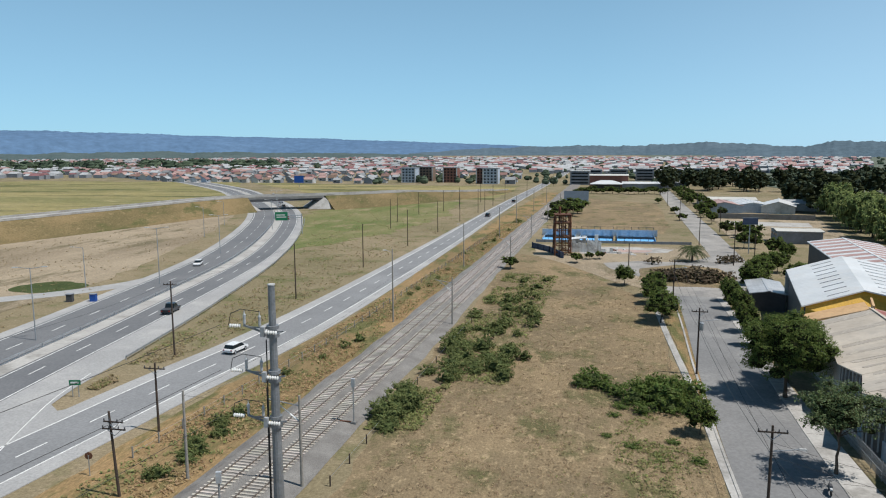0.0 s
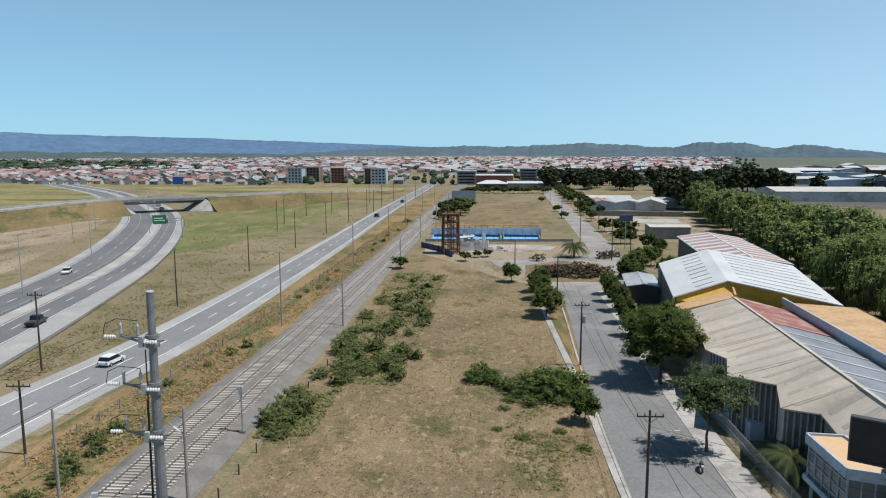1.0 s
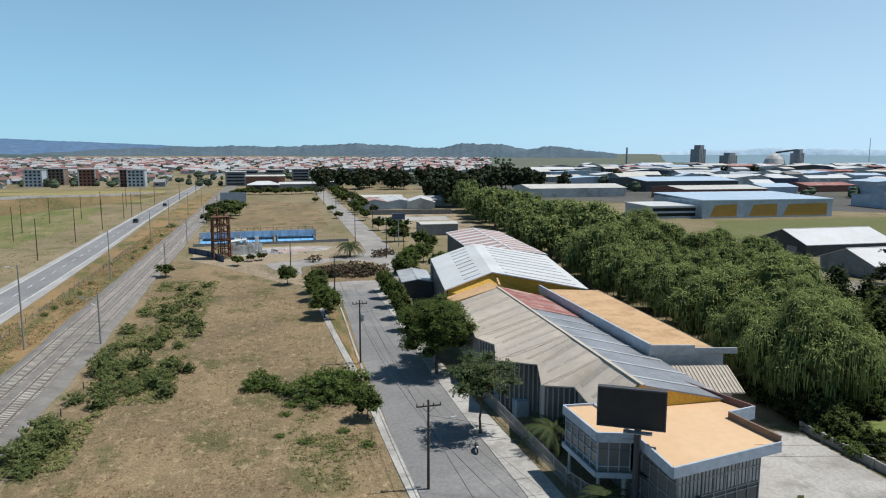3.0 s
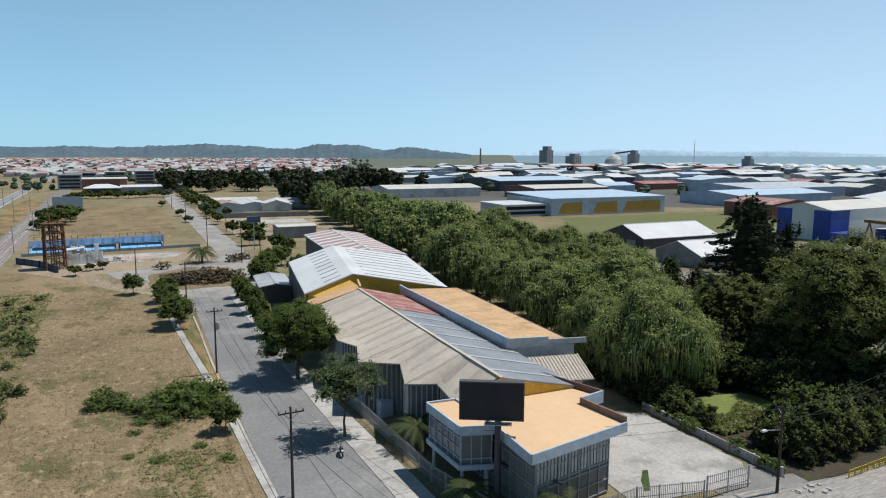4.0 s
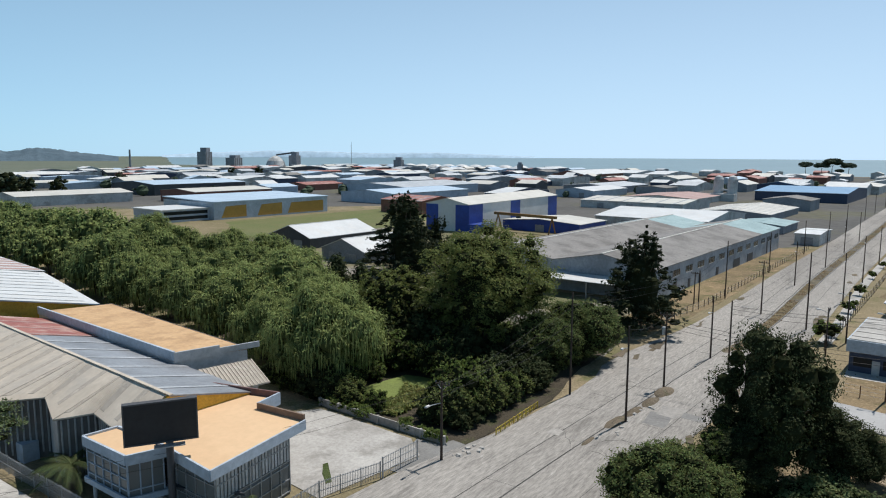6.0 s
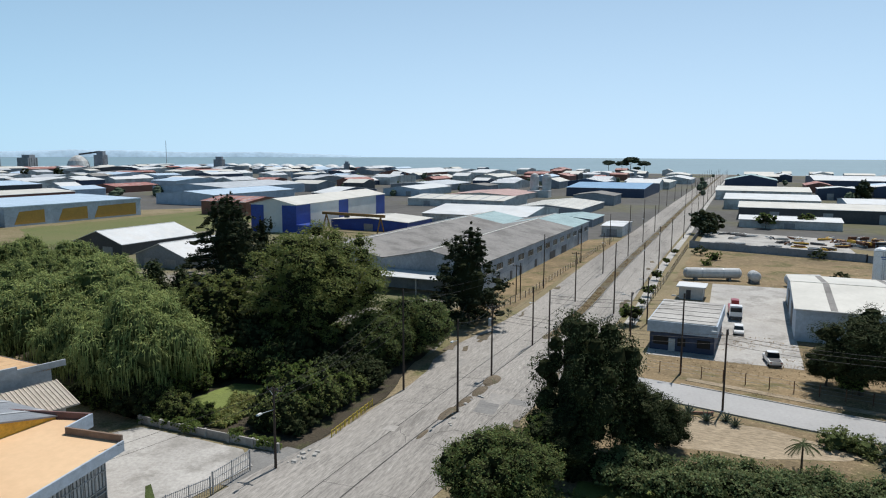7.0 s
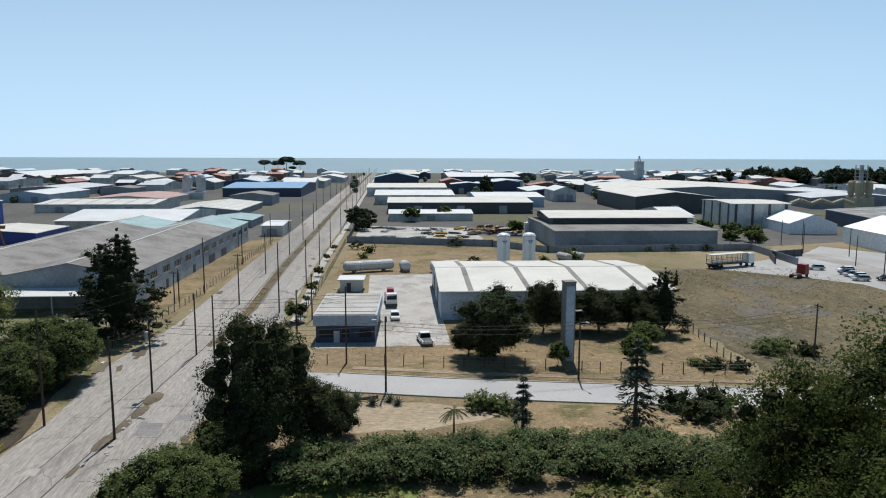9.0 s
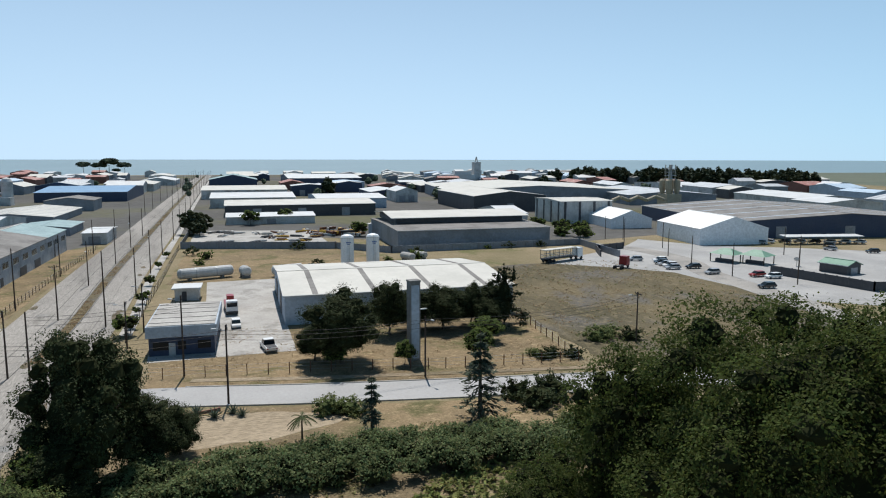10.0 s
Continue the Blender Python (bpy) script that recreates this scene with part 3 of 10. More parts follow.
def heap(rng, n, R, z0, z1, r0, r1, squash=0.8, top=None):
    """Lobes spread through a rounded crown of radius R between z0 and z1."""
    out = []
    for i in range(n):
        a = rng.uniform(0, 2 * math.pi) if i else 0
        k = (i / n) ** 0.5
        h = rng.uniform(0, 1)
        env = math.sin(math.pi * (0.15 + 0.75 * h)) ** 0.6
        d = R * k * env * rng.uniform(0.6, 0.85)
        r = rng.uniform(r0, r1)
        out.append((d * math.cos(a), d * math.sin(a), z0 + (z1 - z0) * h, r, r, r * squash))
    return out


# ---- ground, sea, distance ----
def shore(y):
    return float(np.interp(y, [-4900, -1100, 0, 600, 1000, 1300, 1600, 2200, 3300, 4900], [700, 1063, 1200, 1250, 1265, 1080, 1080, 1460, 2170, 3200]))


b = Build()
ys = [-4900, -3000, -2000, -1100, -600, -300, 0, 300, 600, 1000, 1300, 1600, 2200, 2700, 3300, 4100, 4900]
for y in ys:
    s = shore(y)
    b.v += [(-4950, y, 0), (0, y, 0), (s - 25, y, 0), (s, y, -3.5), (4990, y, -3.5)]
for j in range(len(ys) - 1):
    for i in range(4):
        k = j * 5 + i
        b.f.append((k, k + 1, k + 6, k + 5))
        b.m.append(0)
tagged(part("ground", b, m_ground), "dry yellow-brown earth and grass ground sheet", "ground", kind="structure")

m_sea = mk("sea_water", (0.15, 0.225, 0.25), (0.125, 0.20, 0.225), 0.004, 0.05, 0.4, bump=0.35, bs=0.12, dist=1.0, spec=0.5)
b = Build()
sy = [-4900, -3000, -1100, 0, 600, 1000, 1300, 1600, 2200, 3300, 4900]
for y in sy:
    b.v += [(shore(y) - 15, y, -1.2), (4990, y, -1.2)]
for j in range(len(sy) - 1):
    b.f.append((2 * j, 2 * j + 1, 2 * j + 3, 2 * j + 2))
    b.m.append(0)
tagged(part("water", b, m_sea), "calm blue-grey open sea reaching the horizon", "sea", kind="structure")


def ridge(name, az0, az1, dist, hts, depth, mat, label, seed, rough=0.2):
    """A far line of hills: a strip of uneven heights between two headings, with a back slope."""
    b = Build()
    n = int(abs(az1 - az0) * 7) + 8
    rows = []
    for i in range(n + 1):
        a = radians(az0 + (az1 - az0) * i / n)
        k = i / n * (len(hts) - 1)
        h = float(np.interp(k, range(len(hts)), hts))
        h *= 1 + rough * noise.noise(Vector((i * 0.08, seed, 0))) + 0.5 * rough * noise.noise(Vector((i * 0.4, seed, 5))) + 0.35 * rough * noise.noise(Vector((i * 1.7, seed, 7)))
        for d, f in ((0, 0.0), (0.3, 0.55 + 0.1 * noise.noise(Vector((i * 0.05, seed, 9)))), (0.6, 0.85), (0.8, 1.0), (1.0, 0.9)):
            r = dist + depth * d
            b.v.append((-math.sin(a) * r, math.cos(a) * r, max(0, h * f) - 0.5))
    for i in range(n):
        for j in range(4):
            k = i * 5 + j
            b.f.append((k, k + 1, k + 6, k + 5))
            b.m.append(0)
    return tagged(part(name, b, mat, smooth=True), label, "hills", kind="structure")


# aerial haze is put into the base colours of hills and coast
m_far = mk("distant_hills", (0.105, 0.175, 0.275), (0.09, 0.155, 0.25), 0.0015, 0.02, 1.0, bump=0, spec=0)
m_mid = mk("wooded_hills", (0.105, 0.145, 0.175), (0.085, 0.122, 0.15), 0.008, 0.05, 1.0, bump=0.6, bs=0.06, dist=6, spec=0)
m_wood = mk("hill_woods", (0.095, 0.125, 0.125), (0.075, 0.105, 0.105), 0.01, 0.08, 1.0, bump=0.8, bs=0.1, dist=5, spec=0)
ridge("backdrop", 62, 0.5, 4100, (150, 160, 150, 140, 118, 105, 85, 62, 36), 600, m_far, "long mountain range, blue haze in its colour", 1.3, 0.05)
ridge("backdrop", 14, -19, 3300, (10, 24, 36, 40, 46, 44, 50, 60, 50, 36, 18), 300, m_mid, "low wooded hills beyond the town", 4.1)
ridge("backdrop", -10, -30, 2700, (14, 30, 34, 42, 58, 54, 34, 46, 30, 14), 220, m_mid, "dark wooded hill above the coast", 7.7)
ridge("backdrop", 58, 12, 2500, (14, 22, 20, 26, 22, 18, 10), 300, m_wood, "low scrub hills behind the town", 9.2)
ridge("backdrop", -33, -62, 4700, (14, 34, 44, 40, 30, 36, 26, 12), 80, mk("hazy_coast", (0.40, 0.52, 0.62), (0.38, 0.50, 0.605), 0.003, 0.02, 1.0, bump=0, spec=0), "faint coast across the bay, haze in its colour", 2.2, 0.08)

# ---- roads ----
HWY = smooth_line([(-66, -60), (-74, 20), (-82.6, 84), (-88.2, 126), (-99.9, 193), (-124, 268), (-151, 332), (-182, 388), (-225, 452), (-283, 532), (-403, 665), (-520, 780)], 6)
FRONT = smooth_line([(-66, -60), (-61.5, 20), (-55.7, 77), (-50.2, 122), (-46.5, 220), (-42.5, 400), (-33, 650), (-20, 1000), (-6, 1400)], 6)
hy = HWY[:, 1]
road = thing("road", 0, 0, 0, 0, "two dark asphalt carriageways of a highway with a pale median", "road", kind="structure")
b = Build()
right_edge = np.interp(hy, [60, 90, 126, 193, 330], [15, 15, 14.2, 11.5, 11.0])
ribbon(b, HWY, -12.2, -1.6, 0.10)
part("carriageway", b, m_asph_d, road)
part("carriageway", ribbon(Build(), HWY, 1.6, np.minimum(right_edge, 8.6), 0.10), m_asph_d, road)
part("shoulder", ribbon(Build(), HWY, np.minimum(right_edge, 8.6), right_edge, 0.095), m_asph, road, "grey paved shoulder")
part("shoulder", ribbon(Build(), HWY, -15.0, -12.2, 0.095), m_asph, road, "grey paved shoulder")
part("median", ribbon(Build(), HWY, -1.6, 1.6, 0.14), m_conc, road, "pale concrete median strip")
b = Build()
for o in (-11.6, -2.1, 2.1, 8.3):
    dashes(b, HWY, o, 0.115, 1, 0, 0.18)
for o in (-6.8, 5.1):
    dashes(b, HWY, o, 0.115, 4.0, 8.0, 0.18)
part("lane_markings", b, m_paint, road, "white painted lane lines")
# crash barrier along the median
b = Build()
L = HWY[(hy > 30) & (hy < 330)]
ribbon(b, L, -1.95, -1.85, 0.78, 0.32)
R = side_dirs(L)
for p, r in zip(L[::1], R[::1]):
    b.box(p[0] - r[0] * 1.8, p[1] - r[1] * 1.8, 0.1, 0.12, 0.12, 0.68)
tagged(part("guard_rail", b, m_steel), "galvanised steel guard rail along the highway median", "guard rail")
b = Build()
L = HWY[(hy > 88) & (hy < 300)]
re = np.interp(L[:, 1], [60, 90, 126, 193, 330], [15, 15, 14.2, 11.5, 11.0]) + 0.6
ribbon(b, L, re, re + 0.08, 0.78, 0.32)
R = side_dirs(L)
for p, r, o in zip(L, R, re):
    b.box(p[0] + r[0] * (o - 0.1), p[1] + r[1] * (o - 0.1), 0, 0.12, 0.12, 0.75)
tagged(part("guard_rail", b, m_steel), "galvanised steel guard rail beside the highway shoulder", "guard rail")

front = thing("road", 0, 0, 0, 0, "grey asphalt frontage road with white edge lines", "road", kind="structure")
fy = FRONT[:, 1]
wl = np.interp(fy, [60, 122, 300, 500], [6.2, 6.3, 5.0, 4.2])
part("carriageway", ribbon(Build(), FRONT, -wl, wl, 0.09), m_asph, front)
part("carriageway", ribbon(Build(), FRONT, -3.6, 3.6, 0.098), mk("asphalt_mid", (0.235, 0.237, 0.24), (0.185, 0.187, 0.19), 0.05, 3, 0.9, bump=0.2, bs=20, dist=0.02, spec=0.2), front, "darker worn driving lanes")
b = Build()
dashes(b, FRONT, -3.75, 0.112, 1, 0, 0.2)
dashes(b, FRONT, 3.75, 0.112, 1, 0, 0.2)
dashes(b, FRONT, 0.0, 0.112, 4.0, 6.0, 0.18)
part("lane_markings", b, m_paint, front, "white painted lane lines")
# slip-road tip where the highway shoulder meets the frontage road
gore = rough_sheet("road", [(-70.5, 97), (-67.6, 83), (-65.4, 74), (-63.0, 72.2), (-59.5, 75.5), (-56, 40), (-60, -40), (-72, -40), (-70, 30), (-70, 70)], 0.088, m_asph, 0.2, 3, "grey asphalt slip-road surface", 3, category="road")
b = Build()
for q in ([(-60.6, 60.8), (-63.4, 67.5), (-66.6, 76), (-69.0, 86)],):
    dashes(b, smooth_line(q, 2), 0, 0.112, 1, 0, 0.13)
part("lane_markings", b, m_paint, gore)
# lay-by on the far side of the highway
LAY = smooth_line([(-150, 95), (-128, 122), (-114, 136), (-106, 150), (-104, 165)], 4)
part("road", ribbon(Build(), LAY, -3.0, 3.0, 0.08), m_asph).parent = road

# overpass and its embankment
OVER = smooth_line([(-330, 40), (-232, 150), (-211, 218), (-199, 269), (-182, 338), (-139, 371), (-106, 420), (-80, 478), (-62, 545)], 4)
oz = np.interp(OVER[:, 0], [-330, -232, -182, -139, -106, -80, -62], [4.0, 6.5, 7.0, 7.0, 6.2, 3.0, 0.3])
on_bridge = (OVER[:, 0] > -178) & (OVER[:, 0] < -142)
for sel in (OVER[:, 0] <= -176, OVER[:, 0] >= -144):
    L, Z = OVER[sel], oz[sel]
    R = side_dirs(L)
    b = Build()
    prof = []
    for off, zf in ((-6.5 - 15, 0), (-6.5 - 7, 0.55), (-6.5, 1), (6.5, 1), (6.5 + 6, 0.5), (6.5 + 13, 0)):
        prof.append([(p[0] + r[0] * off * 1.0, p[1] + r[1] * off, max(0.03, z * zf - 0.15) if zf else -0.3) for p, r, z in zip(L, R, Z)])
    n = len(L)
    for row in prof:
        b.v += row
    for j in range(5):
        for i in range(n - 1):
            b.f.append((j * n + i, (j + 1) * n + i, (j + 1) * n + i + 1, j * n + i + 1))
            b.m.append(0)
    for i in (0, n - 1):
        b.f.append(tuple(j * n + i for j in range(6)))
        b.m.append(0)
    tagged(part("embankment", b, m_embank), "grassy brown embankment carrying the overpass road", "embankment", kind="structure")
over = thing("overpass", 0, 0, 0, 0, "concrete road overpass crossing the highway", "bridge", kind="structure")
part("carriageway", ribbon(Build(), OVER, -5.2, 5.2, 0, 0.25, dz=oz + 0.05), m_asph, over)
part("lane_markings", ribbon(Build(), OVER, -0.08, 0.08, 0, 0.012, dz=oz + 0.065), m_paint, over)
L = OVER[on_bridge]
part("deck", ribbon(Build(), L, -6.4, 6.4, 6.98, 1.2), m_conc_d, over, "grey concrete bridge deck")
for o in (-6.2, 6.2):
    part("parapet", ribbon(Build(), OVER, o - 0.15, o + 0.15, 0, 0.75, dz=oz + 0.75), m_conc, over, "pale concrete parapet")
dd = (L[-1] - L[0]) / np.hypot(*(L[-1] - L[0]))
ang = math.degrees(math.atan2(dd[1], dd[0]))
nr = np.array([-dd[1], dd[0]])
for o in (-6.0, -2.0, 2.0, 6.0):
    q0, q1 = L[0] + nr * o, L[-1] + nr * o
    part("girder", Build().bar((q0[0], q0[1], 5.3), (q1[0], q1[1], 5.3), 0.6, 1.3), m_dark, over, "dark concrete girder")
for e, sgn in ((L[0], -1), (L[-1], 1)):
    a0, a1 = e + nr * 8 + dd * sgn * 0.5, e - nr * 8 + dd * sgn * 0.5
    c0, c1 = e + nr * 10 - dd * sgn * 8.0, e - nr * 10 - dd * sgn * 8.0
    p = [(*a0, 6.0), (*a1, 6.0), (*c1, 0.2), (*c0, 0.2)]
    part("abutment", Build().slab(p if sgn < 0 else p[::-1], 0.5), m_conc, over, "sloped pale concrete abutment")
    for side in (1, -1):
        q, w_ = e + nr * side * 8, e + nr * side * 16 + dd * sgn * 6
        k_ = e + nr * side * 10 - dd * sgn * 8
        part("wing_wall", Build().add([(*q, 6.0), (*k_, 0.2), (*w_, 0.2), (*(q + dd * sgn * 0.6), 6.0)], [(0, 1, 2, 3), (3, 2, 1, 0)]), m_conc, over)

# wide plains beyond the highway and the green strip before the overpass
rough_sheet("ground_patch", [(-116, 60), (-112, 130), (-122, 180), (-146, 262), (-168, 318), (-192, 262), (-206, 214), (-228, 150), (-320, 40), (-330, -40), (-110, -40)], 0.03, m_dirt, 3, 6, "bare pale brown earth below the embankment", 1)
rough_sheet("ground_patch", [(-250, 150), (-225, 225), (-212, 275), (-196, 345), (-240, 470), (-330, 640), (-560, 640), (-800, 500), (-800, 150)], 0.03, m_plain, 4, 10, "wide plain of dry yellow grass", 2)
rough_sheet("ground_patch", [(-92, 205), (-112, 262), (-133, 320), (-136, 352), (-104, 395), (-72, 420), (-64, 330), (-74, 250)], 0.03, m_green, 7, 3, "greenish grass between highway and frontage road", 5)
rough_sheet("ground_patch", [(-190, 480), (-120, 430), (-55, 440), (-52, 600), (-200, 610), (-320, 640)], 0.03, m_plain, 3, 8, "dry grass strip before the houses", 6)
rough_sheet("ground_patch", [(-41, 40), (-36, 40), (-31.5, 125), (-27, 200), (-22, 330), (-16, 520), (-27, 520), (-37, 330), (-41, 200), (-43, 125), (-48, 75), (-50, 40)], 0.035, m_orange, 1.2, 3, "burnt orange grass verge beside the railway", 7)
rough_sheet("field", [(-22, 20), (13.6, 20), (14.2, 66), (14.3, 125), (15, 150), (6, 170), (-2, 200), (-20, 215), (-21, 150), (-22.5, 100)], 0.035, m_field, 1.0, 3, "field of dry straw-coloured grass", 8)
rough_sheet("field", [(-14, 268), (30, 272), (36, 300), (43, 420), (-4, 470), (-12, 400)], 0.035, m_field, 1.5, 5, "dry grass lot beyond the sports courts", 9)
rough_sheet("ground_patch", [(-4, 196), (8, 172), (18, 160), (44, 160), (46, 200), (38, 236), (-14, 236), (-14, 212)], 0.045, m_dirt, 1.0, 3, "bare dirt yard round the turning circle", 10)
# railway: ballast bed, two tracks
T1 = smooth_line([(-39.5, -60), (-36.6, 0), (-33.5, 55.7), (-28.8, 139.2), (-24.3, 238), (-19.0, 360), (-9, 600), (3, 866), (24, 1400)], 3)
tr = thing("railway", 0, 0, 0, 0, "double-track railway on grey ballast", "railway", kind="structure")
b = Build()
R = side_dirs(T1)
wig = np.array([noise.noise(Vector((p[1] * 0.12, 3.3, 0))) for p in T1])
n = len(T1)
for off, z in ((-3.2, 0.03), (-2.0, 0.32), (5.4, 0.32), (8.2, 0.05)):
    o = off + wig * (0.6 if abs(z) < 0.1 else 0.1)
    if off == 8.2:
        o = o - np.interp(T1[:, 1], [60, 200], [0.4, 2.2])
    b.v += [(p[0] + r[0] * k, p[1] + r[1] * k, z) for p, r, k in zip(T1, R, o)]
for j in range(3):
    for i in range(n - 1):
        b.f.append((j * n + i, (j + 1) * n + i, (j + 1) * n + i + 1, j * n + i + 1))
        b.m.append(0)
part("ballast", b, m_ballast, tr, "grey crushed-stone ballast")
for off in (0.0, 3.75):
    for g in (-0.84, 0.84):
        part("rail", ribbon(Build(), T1, off + g - 0.05, off + g + 0.05, 0.52, 0.16), m_rail, tr)

# street beside the factory
ST = smooth_line([(18.5, -60), (19.3, 0), (20.0, 60), (21.6, 100), (23.5, 130), (25.0, 157)], 4)
sy_ = ST[:, 1]
street = thing("road", 0, 0, 0, 0, "pale grey concrete street beside the factory", "road", kind="structure")
part("carriageway", ribbon(Build(), ST, np.interp(sy_, [60, 157], [-5.0, -4.2]), np.interp(sy_, [60, 157], [4.7, 4.0]), 0.10), m_street, street)
b = Build()
dashes(b, ST, -0.2, 0.113, 1, 0, 0.06)
part("joint", b, m_seal, street)
part("kerb", ribbon(Build(), ST, -5.25, -4.95, 0.17, 0.3), m_conc, street)
side = thing("pavement", 0, 0, 0, 0, "pale concrete sidewalk with dirt edges along the street", "pavement", kind="structure")
L = ST[sy_ > 44]
part("slab", ribbon(Build(), L, np.interp(L[:, 1], [60, 157], [4.7, 4.0]), np.interp(L[:, 1], [60, 80, 110, 157], [8.0, 7.4, 6.3, 5.4]), 0.16), m_conc, side)
b = Build()
for k in range(1, len(L) - 1):
    p, r = L[k], side_dirs(L)[k]
    b.bar((p[0] + r[0] * 4.7, p[1] + r[1] * 4.7, 0.162), (p[0] + r[0] * 7.2, p[1] + r[1] * 7.2, 0.162), 0.05, 0.014)
part("joint", b, m_seal, side)
path = thing("pavement", 0, 0, 0, 0, "narrow broken concrete footpath beside the dry field", "pavement", kind="structure")
FP = smooth_line([(14.4, 30), (14.7, 66), (15.1, 88), (15.0, 124), (15.3, 150)], 2.5)
part("slab", ribbon(Build(), FP, -0.5, 0.5, 0.10, 0.15), m_conc, path)
rough_sheet("ground_patch", [(15.0, 20), (15.2, 66), (15.7, 88), (15.7, 124), (16, 150), (20.5, 152), (18.8, 124), (16.9, 97), (15.3, 60), (14.6, 20)], 0.07, m_orange, 0.3, 2, "dry grass verge beside the street", 12)

# yard beyond the grey building
rough_sheet("ground_patch", [(52, 262), (92, 258), (103, 333), (58, 338)], 0.045, m_dirt, 1.0, 3, "bare dirt yard beside the far street", 51)
rough_sheet("pavement", [(62, 308), (92, 305), (95, 322), (62, 326)], 0.07, m_conc, 0.4, 3, "pale concrete slab in the dirt yard", 52, category="pavement")
rough_sheet("ground_patch", [(0, 216), (12, 219), (26, 223), (29, 231), (12, 234), (1, 231)], 0.065, m_conc, 1.6, 1.0, "spread of pale rubble and broken plaster", 53)
rough_sheet("ground_patch", [(10, 221), (20, 222), (22, 227), (12, 229)], 0.09, mk("pink_rubble", (0.42, 0.30, 0.26), (0.33, 0.24, 0.21), 0.5, 3, 0.95, bump=0.5, bs=4), 1.4, 0.8, "pinkish brick rubble", 54)
# turning circle and the street going on beyond it
rough_sheet("road", [(20.8, 154), (29.5, 156), (38, 168), (44, 186), (47, 205), (37, 216), (30, 205), (16, 205), (6, 200), (8, 190), (16, 178)], 0.06, m_conc_road, 0.6, 2, "worn concrete turning circle", 13, category="road")
rough_sheet("ground_patch", [(14, 176), (20, 168), (32, 168), (38, 180), (36, 196), (26, 200), (16, 192)], 0.075, m_field, 0.8, 2, "dry grass island in the turning circle", 14)
FAR = smooth_line([(41, 196), (43, 230), (47, 300), (55.5, 465), (70, 700), (92, 1000)], 8)
far_street = thing("road", 0, 0, 0, 0, "grey street running on between lots and trees", "road", kind="structure")
part("carriageway", ribbon(Build(), FAR, -4.4, 4.4, 0.07), m_conc_road, far_street)

# avenue towards the sea, two carriageways with a dirt median
AVE = smooth_line([(-40, 33), (20, 31), (56, 29.5), (92, 27.5), (140, 24.6), (205, 24.0), (300, 21.5), (440, 18), (640, 12), (900, 4), (1180, -6)], 6)
ax = AVE[:, 0]
m_ave = soil("streaked_concrete", (0.305, 0.286, 0.262), (0.230, 0.216, 0.199), (0.180, 0.169, 0.155), (0.36, 0.343, 0.318), 0.05, 0.22, 1.0, "x", 6.0, 0.15, 0.56, 0.58)
ave = thing("road", 0, 0, 0, 0, "worn concrete avenue leading down to the sea", "road", kind="structure")
part("carriageway", ribbon(Build(), AVE, np.interp(ax, [49, 57, 67, 90, 98, 108, 130, 160, 300], [-13, -12, -10.5, -10.5, -13, -13, -11.5, -11, -10]), np.interp(ax, [40, 56, 92, 140], [-1.0, -0.8, -0.9, -1.2]), 0.08), m_ave, ave)
part("carriageway", ribbon(Build(), AVE, 0.9, np.interp(ax, [56, 80, 110, 140, 200, 300], [6, 7.5, 8.5, 8.2, 8.6, 9.5]), 0.08), m_ave, ave)
m_rub = soil("rubbly_dirt", (0.16, 0.13, 0.095), (0.11, 0.09, 0.066), (0.075, 0.078, 0.038), (0.24, 0.21, 0.17), 0.1, 0.4, 1.6)
for mx, my, ml, mw, mh in ((77.8, 29.6, 2.6, 0.9, 0.32), (82.5, 29.1, 2.2, 0.7, 0.25), (87, 28.6, 2.4, 0.8, 0.28), (91.8, 28.4, 2.6, 1.1, 0.45), (70.5, 30.0, 1.6, 0.35, 0.14), (118.5, 26.6, 2.0, 0.8, 0.3)):
    b = Build()
    for j in range(4):
        for i in range(14):
            a = 2 * math.pi * i / 14
            k = (1.0, 0.78, 0.45, 0.12)[j] * (1 + 0.22 * noise.noise(Vector((mx + 2 * math.cos(a), my + 2 * math.sin(a), j))))
            b.v.append((mx + ml * k * math.cos(a), my + mw * k * math.sin(a) - 0.035 * ml * k * math.cos(a), 0.06 + mh * (0.0, 0.45, 0.85, 1.0)[j]))
    for j in range(3):
        for i in range(14):
            b.f.append((j * 14 + i, j * 14 + (i + 1) % 14, j * 14 + 14 + (i + 1) % 14, j * 14 + 14 + i))
            b.m.append(0)
    b.f.append(tuple(range(42, 56)))
    b.m.append(0)
    part("median", b, m_rub, ave, "low rubble-strewn dirt mound")
L = AVE[(ax > 117) & (ax < 1100)]
wm = np.interp(L[:, 0], [117, 124, 170, 260], [0.3, 0.9, 1.15, 1.2])
part("median", ribbon(Build(), L, -wm, wm, 0.16), m_lot, ave, "dirt and dry grass median")
for sg_ in (-1, 1):
    part("kerb", ribbon(Build(), L, sg_ * wm - 0.09, sg_ * wm + 0.09, 0.22, 0.3), m_conc_d, ave)
L = AVE[(ax > 50) & (ax < 125)]
part("carriageway", ribbon(Build(), L, -1.2, 1.2, 0.076), m_ave, ave)
b = Build()
jr = random.Random(23)
SD = side_dirs(AVE)
for k in range(3, len(AVE) - 40):
    p, r = AVE[k], SD[k]
    for o0, o1 in ((-9.0, -5.0), (-5.0, -1.2), (1.2, 4.2), (4.2, 7.4)):
        if jr.random() < 0.25:
            b.bar((p[0] + r[0] * o0, p[1] + r[1] * o0, 0.084), (p[0] + r[0] * o1 + jr.uniform(-0.3, 0.3), p[1] + r[1] * o1, 0.084), 0.025, 0.014)
